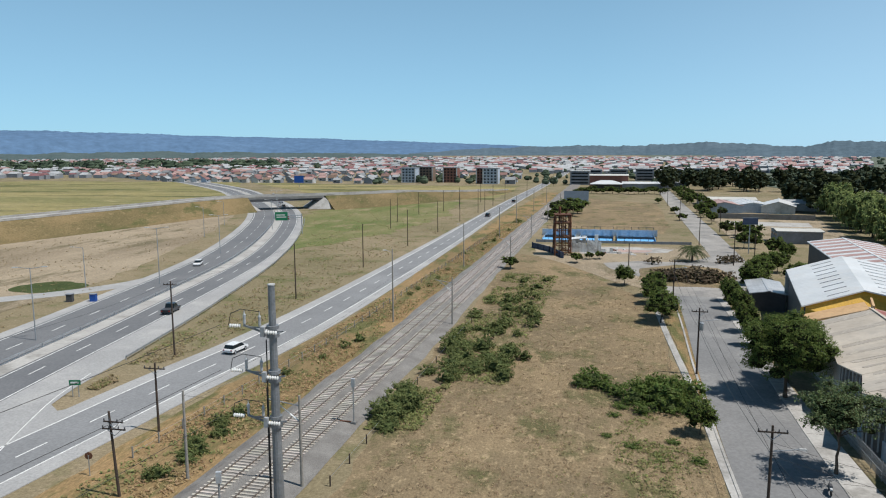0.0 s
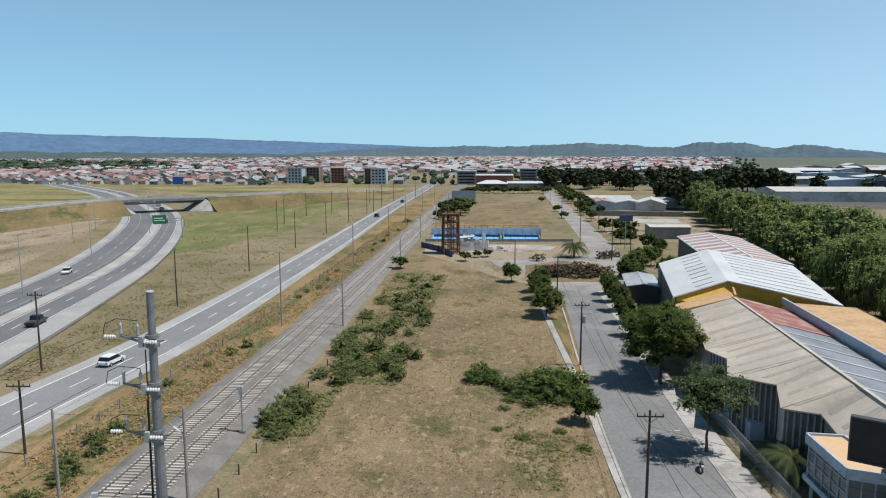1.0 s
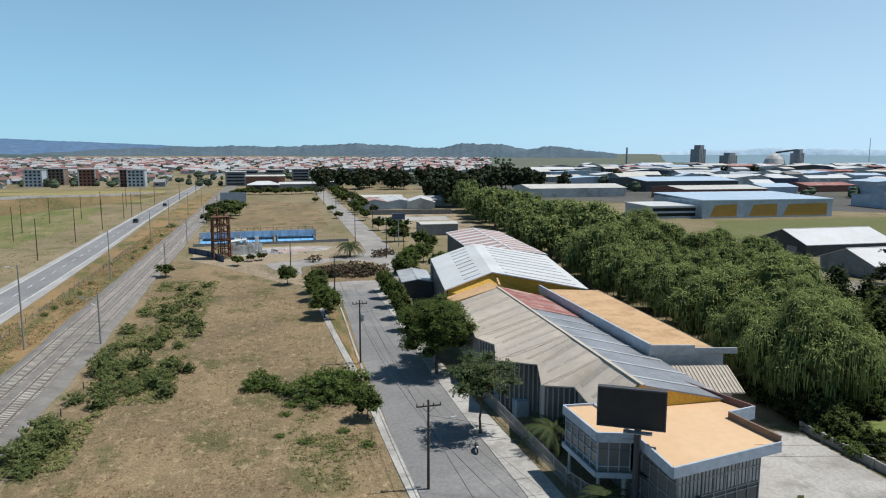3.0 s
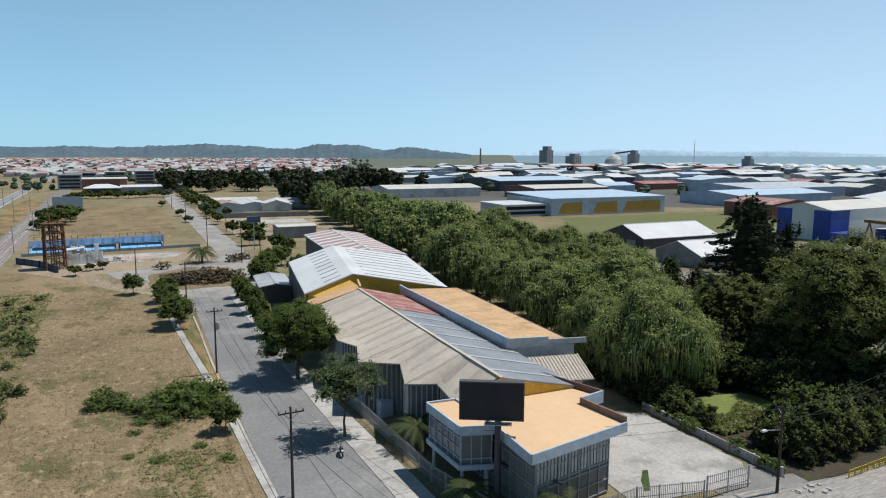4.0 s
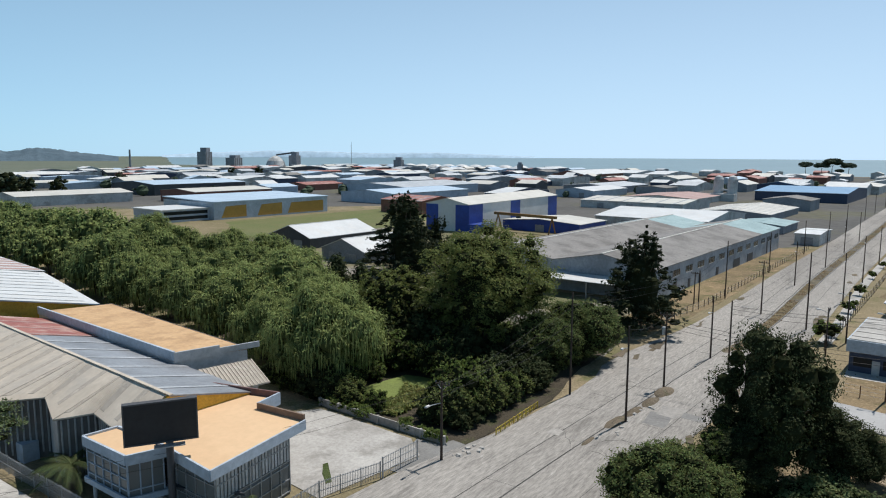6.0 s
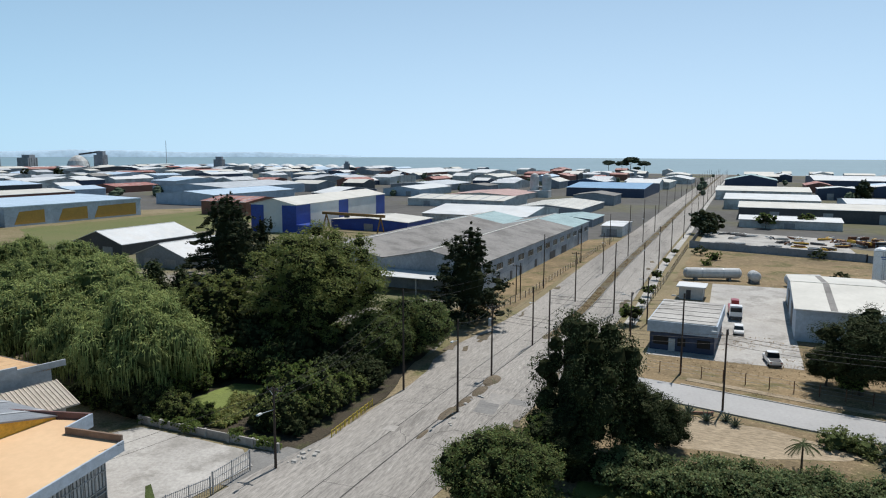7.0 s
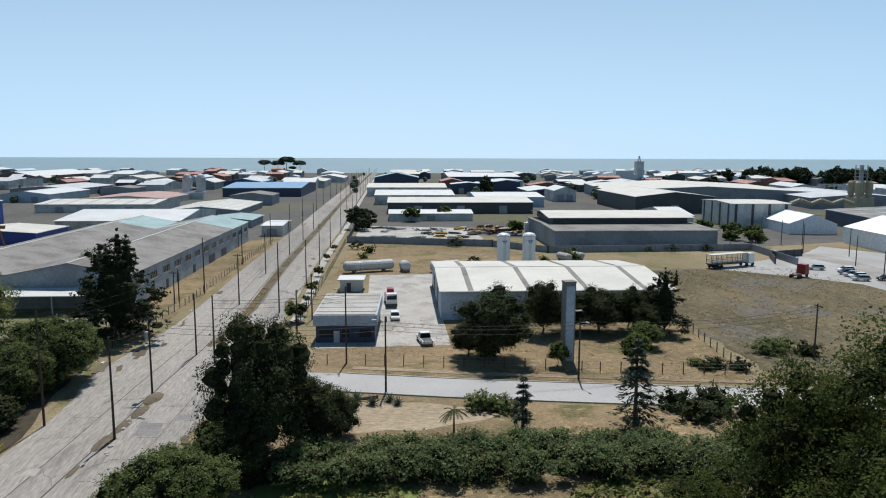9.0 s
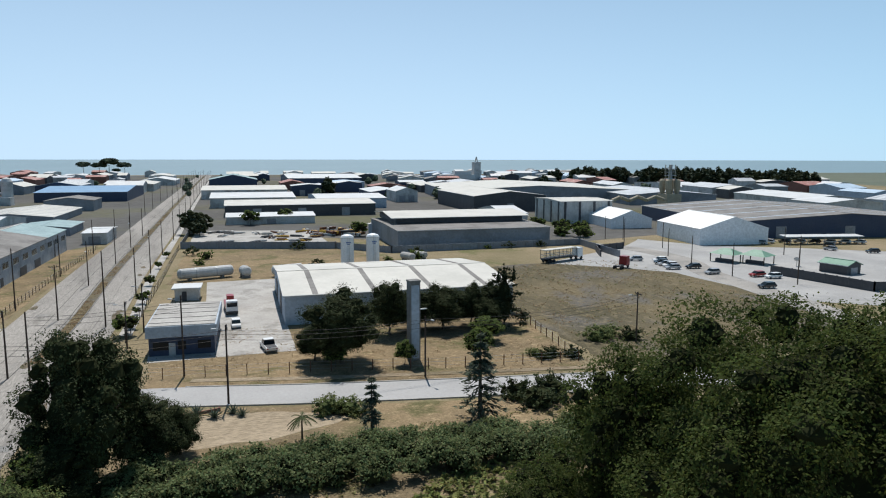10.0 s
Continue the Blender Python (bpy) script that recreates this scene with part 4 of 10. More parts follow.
wob = np.array([noise.noise(Vector((p[0] * 0.21, 1.7, 0))) for p in AVE])
dashes(b, AVE, -5.0 + 0.1 * wob, 0.092, 1, 0, 0.10)
dashes(b, AVE, -1.6 + 0.25 * wob, 0.092, 1, 0, 0.16)
dashes(b, AVE, 4.2 + 0.1 * wob, 0.092, 1, 0, 0.05)
part("joint", b, m_seal, ave)
# wandering tarred cracks
b = Build()
for k in range(46):
    i = int(8 + 52 * jr.random())
    o = jr.choice((jr.uniform(-9, -1.6), jr.uniform(1.4, 6.4)))
    q, a = AVE[i] + SD[i] * o, jr.uniform(0, 3.14)
    for s in range(jr.randint(3, 7)):
        a += jr.uniform(-0.6, 0.6)
        w = q + np.array([math.cos(a), math.sin(a)]) * jr.uniform(0.4, 1.0)
        b.bar((q[0], q[1], 0.083), (w[0], w[1], 0.083), 0.04, 0.012)
        q = w
part("crack", b, m_seal, ave)
# dirt washed over the road edges, and repair patches
m_repair = mk("repair_asphalt", (0.22, 0.215, 0.205), (0.17, 0.165, 0.16), 0.3, 2.5, 0.92, bump=0.3, bs=10, dist=0.03, spec=0.2)
for k in range(24):
    x = 50 + 190 * jr.random() ** 1.3
    yc = float(np.interp(x, AVE[:, 0], AVE[:, 1]))
    side_ = jr.choice((7.2, 7.4, -10.4))
    x = max(x, 104) if side_ < 0 else x
    l, w = jr.uniform(2, 7), jr.uniform(0.3, 0.9)
    y = yc - side_
    rough_sheet("ground_patch", [(x, y - w), (x + l * 0.5, y - w * 0.7), (x + l, y), (x + l * 0.6, y + w), (x, y + w * 0.8)], 0.099 + 0.003 * (k % 12), m_rub, 0.7, 0.4, "dirt washed over the road edge", k + 100)
for k in range(9):
    x = 48 + 130 * jr.random()
    yc = float(np.interp(x, AVE[:, 0], AVE[:, 1]))
    y = yc - jr.choice((jr.uniform(-9.5, -2.5), jr.uniform(2, 5.5)))
    l, w = jr.uniform(1.5, 4.5), jr.uniform(0.5, 1.4)
    rough_sheet("road", [(x, y - w), (x + l, y - w), (x + l, y + w), (x, y + w)], 0.0835 + 0.0013 * (k % 9), jr.choice((m_repair, m_conc_road)), 0.6, 0.5, "patched spot in the worn concrete", k + 200, category="road")
L = AVE[(ax > 128) & (ax < 1000)]
part("footpath", ribbon(Build(), L, np.interp(L[:, 0], [128, 200, 300], [9.6, 9.4, 10.4]), np.interp(L[:, 0], [128, 200, 300], [11.8, 11.4, 12.4]), 0.13), m_conc, ave)
rough_sheet("ground_patch", [(118, 41), (150, 37.5), (262, 33), (262, 45), (150, 48), (118, 50)], 0.04, m_field, 0.6, 3, "dry grass verge along the grey factory", 15)

# side street
CROSS = smooth_line([(98.5, 17), (96.2, 4.4), (92.3, -11), (88.3, -30), (84.5, -50), (79, -80), (70, -130)], 4)
cross = thing("road", 0, 0, 0, 0, "pale concrete side street", "road", kind="structure")
part("carriageway", ribbon(Build(), CROSS, -4.0, 3.6, 0.075), mk("smooth_concrete", (0.37, 0.365, 0.36), (0.325, 0.32, 0.315), 0.1, 2.5, 0.9, bump=0.1, bs=16, dist=0.02, spec=0.2, gr=(0.9, 1.08)), cross)
for o in (-4.1, 3.7):
    part("kerb", ribbon(Build(), CROSS[CROSS[:, 1] < 8], o - 0.1, o + 0.1, 0.17, 0.3), m_conc, cross)
part("footpath", ribbon(Build(), CROSS[CROSS[:, 1] < 6], -7.6, -6.2, 0.1), m_dirt, cross, "bare dirt footpath")
rough_sheet("field", [(100, 9), (96, -14), (92.5, -34), (90, -54), (128, -60), (131, -14), (114, -3), (114, 9)], 0.04, m_field, 0.6, 3, "mown dry yellow lawn inside the fence", 16)
rough_sheet("field", [(128, -60), (170, -68), (185, -74), (190, -118), (150, -126), (118, -122), (88, -110), (88, -58)], 0.04, m_lot, 2.0, 4, "dry grass lot with wheel tracks", 17)
rough_sheet("field", [(184, 9.5), (250, 5.5), (237, -43), (190, -62), (183, -20)], 0.04, m_field, 1.0, 4, "dry yellow grass yard", 19)
rough_sheet("field", [(92, 10), (88, -10), (83.5, -30), (79, -52), (62, -60), (58, 0), (70, 14)], 0.04, m_field, 1.0, 3, "half-dry grass strip before the hedge", 20)
rough_sheet("ground_patch", [(89, 4), (86, -10), (82, -16), (78, -6), (78, 6)], 0.05, m_dirt, 1.2, 2, "bare dirt corner by the crossing", 26)
rough_sheet("pavement", [(114, 9.4), (114, -13.5), (131, -14), (168, -15), (184, -17), (184, 0), (150, 0.5), (134, 9)], 0.06, m_conc, 0.2, 4, "pale concrete yard", 27, category="pavement")
rough_sheet("pavement", [(43.5, 45.0), (56.6, 43.0), (59.6, 46.5), (60.2, 61.5), (56.5, 64), (45.5, 62)], 0.07, m_conc, 0.15, 3, "pale cracked concrete car park", 28, category="pavement")
rough_sheet("pavement", [(186, -96), (196, -112), (212, -140), (230, -158), (206, -170), (190, -196), (160, -236), (110, -240), (100, -150), (120, -124), (160, -122), (172, -112)], 0.055, m_asph, 0.5, 4, "pale asphalt parking yard", 29, category="pavement")
ACC = smooth_line([(228, -128), (206, -140), (180, -140), (158, -131), (132, -126), (100, -120), (74, -118)], 4)
tagged(part("road", ribbon(Build(), ACC, -4, 4, 0.085), m_conc_road), "pale access road to the parking yard", "road", kind="structure")
rough_sheet("pavement", [(256, 6), (312, 3.5), (300, -43), (257, -43)], 0.05, m_conc, 0.5, 4, "pale concrete scrap yard", 30, category="pavement")
rough_sheet("ground_patch", [(98, 42), (118, 43), (147, 50), (147, 99), (232, 112), (235, 152), (300, 262), (215, 262), (160, 215), (142, 150), (120, 100)], 0.03, mk("yard_weeds", (0.135, 0.135, 0.07), (0.175, 0.155, 0.10), 0.05, 1.2, 0.95, bump=0.5, bs=2, dist=0.2, c3=(0.22, 0.205, 0.18), s3=0.04, spec=0.1), 1.0, 5, "weedy yard between trees and sheds", 31)
rough_sheet("field", [(170, 215), (205, 268), (330, 262), (330, 215), (240, 192)], 0.04, mk("weedy_grass", (0.12, 0.138, 0.055), (0.145, 0.145, 0.068), 0.06, 1.2, 0.95, bump=0.6, bs=2, dist=0.2, spec=0.1), 1.5, 6, "greenish grass lot before the sheds", 32)
rough_sheet("ground_patch", [(330, -520), (1030, -900), (1150, 0), (1200, 600), (1205, 960), (900, 1100), (300, 900), (150, 440), (340, 262), (300, 120), (260, 45), (300, 20), (300, -5), (260, -60), (230, -130)], 0.02, mk("yard_ground", (0.085, 0.083, 0.079), (0.125, 0.12, 0.113), 0.012, 0.2, 0.95, bump=0.3, bs=1, c3=(0.115, 0.112, 0.068), s3=0.008, spec=0.1), 4, 20, "grey gravel yards of the industrial quarter", 33)
rough_sheet("ground_patch", [(130, 700), (160, 560), (330, 905), (900, 1105), (1205, 965), (1230, 1000), (1070, 1310), (1070, 1600), (1452, 2200), (2165, 3290), (3130, 4800), (300, 4800), (200, 1300)], 0.25, mk("coastal_scrub", (0.105, 0.125, 0.095), (0.135, 0.145, 0.11), 0.006, 0.06, 0.95, bump=0.3, bs=0.3, spec=0.1), 10, 60, "dull green coastal plain beyond the sheds", 34)
rough_sheet("ground_patch", [(120, -680), (420, -640), (1150, -905), (1050, -1120), (700, -3000), (-300, -3000)], 0.015, MATS["coastal_scrub"], 10, 60, "dull green coastal plain beyond the yards", 35)
# soil sheets below the trees, coloured dark for the shade cast there
rough_sheet("ground_patch", [(61.5, 40.4), (80, 39.4), (96, 42), (112, 42.5), (116, 52), (112, 70), (96, 80), (80, 82), (64, 76), (61.5, 62)], 0.05, m_shade_litter, 0.5, 2, "leaf-littered soil below the trees, tree shade in its colour", 36)
rough_sheet("ground_patch", [(61, 62), (68, 76), (78, 110), (90, 170), (110, 290), (130, 420), (160, 420), (140, 290), (118, 170), (104, 100), (90, 70)], 0.045, m_shade_litter, 1.0, 4, "soil below the willows, willow shade in its colour", 37)
rough_sheet("ground_patch", [(64.5, 53), (73, 51.5), (78, 55), (77, 61), (70, 62.5), (65, 61)], 0.08, mk("lush_grass", (0.16, 0.20, 0.05), (0.13, 0.16, 0.045), 0.3, 2, 0.95, bump=0.5, bs=4, dist=0.1), 0.8, 1, "bright green grass between the shrubs", 38)
rough_sheet("ground_patch", [(-122.6 + 8.5 * math.cos(k * 0.5236), 141.5 + 7 * math.sin(k * 0.5236)) for k in range(12)], 0.05, m_weed_patch, 1.2, 1.0, "round patch of dark green weeds", 44)
rough_sheet("pavement", [(52, 41.6), (61.8, 40.6), (62.0, 42.4), (60.2, 43.2), (59.8, 46.0), (58.6, 45.6), (56.4, 42.9), (52, 43.5)], 0.056, m_conc_d, 0.2, 1.5, "grey concrete apron beside the gate", 46, category="pavement")
rough_sheet("ground_patch", [(46.2, 46.4), (46.8, 46.2), (48.0, 47.8), (49.6, 49.6), (49.0, 49.8), (47.3, 48.2)], 0.09, m_weed_patch, 0.3, 0.4, "weeds growing from a crack in the concrete", 39)


rough_sheet("ground_patch", [(57, 12), (66, 11), (67.5, 3), (64, -5), (55, -2)], 0.06, MATS["lush_grass"], 1.2, 1, "bright green grass before the thicket", 55)

# ---- buildings ----
def shed(x, y, w, d, eave, rise, rz, wall, roof, label, axis="x", doors=2, strips=0, windows=0, strip_mat=None, gable=None, name="warehouse", gutters=True, over=0.4, face="-x", strip_w=0.55, cap=True):
    """A sheet-clad hall: walls, two roof slopes, ridge cap, gutters, roller doors and window bands, standing at its middle."""
    e = thing(name, x, y, 0, rz, label, "warehouse")
    hw, hd = w / 2, d / 2
    b = Build()
    b.v += [(-hw, -hd, -0.2), (hw, -hd, -0.2), (hw, hd, -0.2), (-hw, hd, -0.2), (-hw, -hd, eave), (hw, -hd, eave), (hw, hd, eave), (-hw, hd, eave)]
    b.f += [(0, 1, 5, 4), (1, 2, 6, 5), (2, 3, 7, 6), (3, 0, 4, 7)]
    b.m += [0] * 4
    gm = 1 if gable else 0
    if axis == "x":
        b.add([(-hw, -hd, eave), (-hw, hd, eave), (-hw, 0, eave + rise), (hw, -hd, eave), (hw, hd, eave), (hw, 0, eave + rise)], [(0, 2, 1), (3, 4, 5)], gm)
    else:
        b.add([(-hw, -hd, eave), (hw, -hd, eave), (0, -hd, eave + rise), (-hw, hd, eave), (hw, hd, eave), (0, hd, eave + rise)], [(0, 1, 2), (3, 5, 4)], gm)
    part("wall", b, [wall, gable] if gable else wall, e)
    t, o = 0.16, over
    if axis == "x":
        k = rise / hd
        for s in (-1, 1):
            p = [(-hw - o, s * (hd + o), eave - k * o + 0.18), (hw + o, s * (hd + o), eave - k * o + 0.18), (hw + o, 0, eave + rise + 0.18), (-hw - o, 0, eave + rise + 0.18)]
            part("roof", Build().slab(p if s < 0 else p[::-1], t), roof, e)
            if gutters:
                part("gutter", Build().bar((-hw - o, s * (hd + o + 0.08), eave - k * o + 0.06), (hw + o, s * (hd + o + 0.08), eave - k * o + 0.06), 0.18), m_galv, e)
            b = Build()
            for i in range(strips):
                c = -hw + w * (i + 0.5) / strips
                q = [(c - strip_w, s * (hd + o * 0.5), eave + 0.2 - k * o * 0.5), (c + strip_w, s * (hd + o * 0.5), eave + 0.2 - k * o * 0.5), (c + strip_w, s * 0.3, eave + rise + 0.2 - k * 0.3), (c - strip_w, s * 0.3, eave + rise + 0.2 - k * 0.3)]
                part("roof_strip", Build().slab(q if s < 0 else q[::-1], 0.05), strip_mat or m_galv_y, e)
        if cap:
            part("ridge_cap", Build().box(0, 0, eave + rise + 0.14, w + 2 * o, 0.5, 0.1), roof, e)
    else:
        k = rise / hw
        for s in (-1, 1):
            p = [(s * (hw + o), -hd - o, eave - k * o + 0.18), (s * (hw + o), hd + o, eave - k * o + 0.18), (0, hd + o, eave + rise + 0.18), (0, -hd - o, eave + rise + 0.18)]
            part("roof", Build().slab(p[::-1] if s < 0 else p, t), roof, e)
            if gutters:
                part("gutter", Build().bar((s * (hw + o + 0.08), -hd - o, eave - k * o + 0.06), (s * (hw + o + 0.08), hd + o, eave - k * o + 0.06), 0.18), m_galv, e)
            for i in range(strips):
                c = -hd + d * (i + 0.5) / strips
                q = [(s * (hw + o * 0.5), c - strip_w, eave + 0.2 - k * o * 0.5), (s * (hw + o * 0.5), c + strip_w, eave + 0.2 - k * o * 0.5), (s * 0.3, c + strip_w, eave + rise + 0.2 - k * 0.3), (s * 0.3, c - strip_w, eave + rise + 0.2 - k * 0.3)]
                part("roof_strip", Build().slab(q[::-1] if s < 0 else q, 0.05), strip_mat or m_galv_y, e)
        if cap:
            part("ridge_cap", Build().box(0, 0, eave + rise + 0.14, 0.5, d + 2 * o, 0.1), roof, e)
    for i in range(doors):
        dw, dh = min(4.2, d / (doors + 1)), min(4.6, eave * 0.72)
        if face == "-x":
            c = -hd + d * (i + 0.7) / (doors + 0.4)
            part("door", Build().box(-hw - 0.03, c, 0, 0.12, dw, dh), m_galv_y, e)
        else:
            c = -hw + w * (i + 0.7) / (doors + 0.4)
            part("door", Build().box(c, -hd - 0.03, 0, dw, 0.12, dh), m_galv, e)
    for i in range(windows):
        if face == "-x":
            c = -hd + d * (i + 0.5) / windows
            q = part("window", Build().box(-hw - 0.02, c, eave * 0.62, 0.1, d / windows * 0.5, eave * 0.16), m_glass, e)
        else:
            c = -hw + w * (i + 0.5) / windows
            q = part("window", Build().box(c, -hd - 0.02, eave * 0.62, w / windows * 0.5, 0.1, eave * 0.16), m_glass, e)
    return e


RZ = -2.6
m_blue_b = mk("blue_roof", (0.16, 0.30, 0.46), (0.13, 0.25, 0.40), 0.15, 1.2, 0.5, bump=0.2, stripe=("X", 0.9, 0.6))
SHEDS = [
    (326, 101, 56, 50, 4.2, 2.6, RZ, m_wall, m_white, "low warehouse with a white roof", "y", 2, 0),
    (480, 148, 58, 48, 3.8, 1.6, RZ, m_wall, m_pale_red, "low warehouse with a faded red roof", "x", 2, 0),
    (415, 145, 46, 62, 4.4, 1.5, RZ, m_wall, m_cream, "cream-roofed warehouse with grey walls", "y", 3, 6),
    (392, 82, 62, 36, 3.4, 1.8, RZ, m_wall_g, m_cream, "warehouse with beige corrugated roof sheets", "x", 1, 8),
    (572, 76, 90, 57, 6.5, 2.5, RZ, m_navy, m_blue_b, "blue-clad hall with a pale blue roof", "y", 0, 0),
    (600, 100, 40, 30, 9.0, 2.5, RZ, m_navy, m_white, "blue hall with a white roof", "x", 0, 6),
    (505, 218, 60, 30, 5.2, 2.0, RZ, m_wall_b, m_white, "white-roofed hall with blue gable", "x", 2, 0),
    (880, 380, 140, 46, 6, 5, RZ, m_brick, m_white, "dark red gabled hall with a white roof", "x", 0, 0),
    (575, 235, 70, 46, 5.4, 2, RZ, m_wall_g, m_galv, "warehouse of grey sheet metal", "x", 0, 0),
    (970, 355, 90, 38, 6, 3, RZ, m_wall, m_white, "white-roofed shed near the shore", "y", 0, 0),
    (870, 276, 90, 27, 8, 3, RZ, m_wall, m_white, "white-roofed shed near the shore", "y", 0, 0),
    (287, 37, 22, 8, 4, 0.5, RZ, m_wall, m_white, "small white-roofed kiosk building", "y", 1, 0),
    (322, 60, 26, 20, 3.2, 1.0, RZ, m_wall_g, m_teal, "small shed with a teal roof", "x", 1, 0),
    (395, -50, 45, 78, 6, 1.5, RZ, m_dark, m_cream, "long dark-walled warehouse with a pale roof", "y", 3, 0),
    (345, -30, 24, 40, 3.5, 1.0, RZ, m_wall, m_white, "low building with a white roof", "y", 1, 0),
    (445, -86, 55, 42, 6, 1.5, RZ, m_wall_b, m_white, "blue-grey warehouse with a white roof", "y", 2, 0),
    (470, -30, 60, 50, 6, 1.8, RZ, m_wall, m_white, "pale-walled warehouse with a white roof", "y", 2, 0),
    (560, -30, 60, 60, 6.5, 2, RZ, m_wall, m_cream, "pale-walled warehouse with a cream roof", "y", 2, 0),
    (780, -121, 130, 74, 8.5, 2.5, RZ, m_navy, m_white, "long dark blue hall with a white roof", "y", 0, 0),
    (760, -30, 50, 46, 7, 5, RZ, m_navy, m_teal, "blue-grey gabled hall near the shore", "x", 0, 0),
    (308, -173, 30, 27, 10.4, 0.6, RZ, m_wall, m_cream, "tall pale panel-clad building", "y", 0, 0),
    (405, -168, 75, 44, 9.0, 2.5, RZ, m_dark, m_cream, "dark hall with a pale roof", "x", 1, 0),
    (500, -232, 120, 130, 8, 3.0, -10, m_wall_g, m_cream, "very large hall with a dusty pale roof", "x", 0, 0),
    (372, -378, 80, 42, 5.5, 2.2, -12, m_wall, m_white, "white warehouse with a white roof", "x", 0, 0),
    (430, -300, 90, 60, 6.5, 2.5, -12, m_wall_g, m_galv, "factory hall with a grey roof", "x", 0, 0),
    (560, -420, 110, 30, 5, 2.2, -12, m_wall, m_white, "long white-roofed shed before the pines", "y", 0, 0),
    (180, 180, 32, 21, 3.6, 3.6, RZ, m_dark, m_white, "dark open shed with a whitish roof", "x", 2, 0),
    (165, 143, 28, 18, 3.4, 3.2, RZ, m_wall_g, m_white, "whitish-roofed shed with grey walls", "x", 2, 0),
    (450, 352, 92, 70, 7, 2.2, RZ, m_wall_b, m_galv, "large hall with a grey roof", "x", 0, 0),
    (380, 300, 80, 46, 6.5, 1.8, RZ, m_wall_b, m_blue_roof, "hall with a pale blue roof", "x", 0, 0),
    (269, 133, 24, 36, 4.0, 1.2, RZ, m_blue, m_cream, "blue shed with a cream roof", "x", 1, 0),
    (70, 379, 17, 22, 3.6, 1.6, RZ, m_wall_b, m_pale_red, "low workshop with a patched pink roof", "y", 2, 0),
    (84, 385, 15, 30, 3.8, 1.2, RZ, m_wall_b, m_white, "low workshop with a whitish sheet roof", "y", 2, 4),
    (97, 378, 15, 24, 3.6, 2.2, RZ - 12, m_wall, m_white, "low gabled workshop with a white roof", "y", 1, 0),
    (112, 392, 18, 16, 3.6, 1.6, RZ, m_wall, m_galv, "low shed with a grey metal roof", "x", 1, 0),
    (80, 420, 30, 14, 3.4, 1.0, RZ, m_wall, m_cream, "long low building with a cream roof", "x", 0, 0),
    (340, 500, 80, 60, 8, 2, RZ, m_dark, m_blue_roof, "dark hall with a bluish roof", "x", 0, 0),
    (222, 448, 70, 34, 6, 2, RZ, m_wall, m_cream, "pale-walled warehouse with a cream roof", "x", 2, 0),
    (300, 400, 60, 40, 7, 1.5, RZ, m_brick, m_cream, "brick-red and cream warehouse", "x", 0, 0),
    (21, 582, 30, 18, 10.5, 0.8, RZ, m_brick, m_cream, "red brick building with a pale roof", "x", 0, 0),
    (46, 572, 30, 18, 4.6, 1.2, RZ, m_wall_g, m_white, "low building with a white roof", "x", 0, 0),
    (70, 590, 22, 18, 4.2, 1.4, RZ, m_wall_g, m_white, "low building with a white roof", "y", 0, 0),
]
for q in SHEDS:
    e = shed(*q[:10], axis=q[10], doors=q[11], strips=q[12])
    if q[9] == "tall pale panel-clad building":
        PANEL = e

# filler halls of the industrial quarter, kept clear of the ones above and of the avenue
rng = random.Random(11)
placed = [(q[0], q[1], max(q[2], q[3]) * 0.62) for q in SHEDS] + [(205, 72, 75), (278, 168, 55), (246, 300, 50), (255, -250, 75), (252, -90, 45), (220, -185, 25), (278, -180, 25), (280, -20, 40), (358, -267, 25), (150, -38, 35), (510, 122, 16)]
kinds = [(m_wall, m_white, "pale-walled warehouse with a white roof"), (m_wall, m_cream, "pale-walled warehouse with a cream roof"), (m_wall_g, m_galv, "warehouse of grey sheet metal"), (m_wall_b, m_blue_roof, "warehouse with a pale blue roof"), (m_dark, m_cream, "dark-walled warehouse with a white roof"), (m_wall_g, m_grey_roof, "warehouse with a dark grey roof"), (m_wall, m_white, "pale-walled warehouse with a white roof"), (m_wall_g, m_cream, "grey-walled warehouse with a cream roof"), (m_wall, m_galv, "pale warehouse with a metal roof"), (m_brick, m_red, "brick warehouse with a red sheet roof"), (m_navy, m_white, "dark blue warehouse with a white roof")]
count = 0
for tries in range(14000):
    x, y = rng.uniform(290, 1120), rng.uniform(-620, 1050)
    if x > shore(y) - 90 or abs(y - (24 - 0.03 * (x - 140))) < 34 or math.hypot(x, y) < 300:
        continue
    if y > 60 and math.atan2(x, y) < radians(24):
        continue
    w, d = rng.uniform(16, 62), rng.uniform(10, 34)
    r = max(w, d) * 0.42
    if any((x - a) ** 2 + (y - c) ** 2 < (r + k) ** 2 for a, c, k in placed):
        continue
    placed.append((x, y, r))
    wm, rm, lb = rng.choice(kinds)
    shed(x, y, w, d, rng.uniform(4.5, 8.0), rng.uniform(1.2, 3.0), RZ - (10 if y < -200 else 0), wm, rm, lb, axis=rng.choice("xxy"), doors=rng.choice((0, 1, 2)) if math.hypot(x, y) < 600 else 0, strips=rng.choice((0, 0, 4)) if math.hypot(x, y) < 500 else 0, gutters=math.hypot(x, y) < 420, cap=math.hypot(x, y) < 420)
    count += 1
    if count > 330:
        break

for k in range(4):
    for nm, bx in (("rib", Build().box(-15.1, -11.5 + 7.6 * k, 0, 0.25, 1.1, 10.3)), ("rib", Build().box(-12.5 + 8.3 * k, 13.6, 0, 1.1, 0.25, 10.3))):
        part(nm, bx, m_dark, PANEL, "dark vertical joint strip")

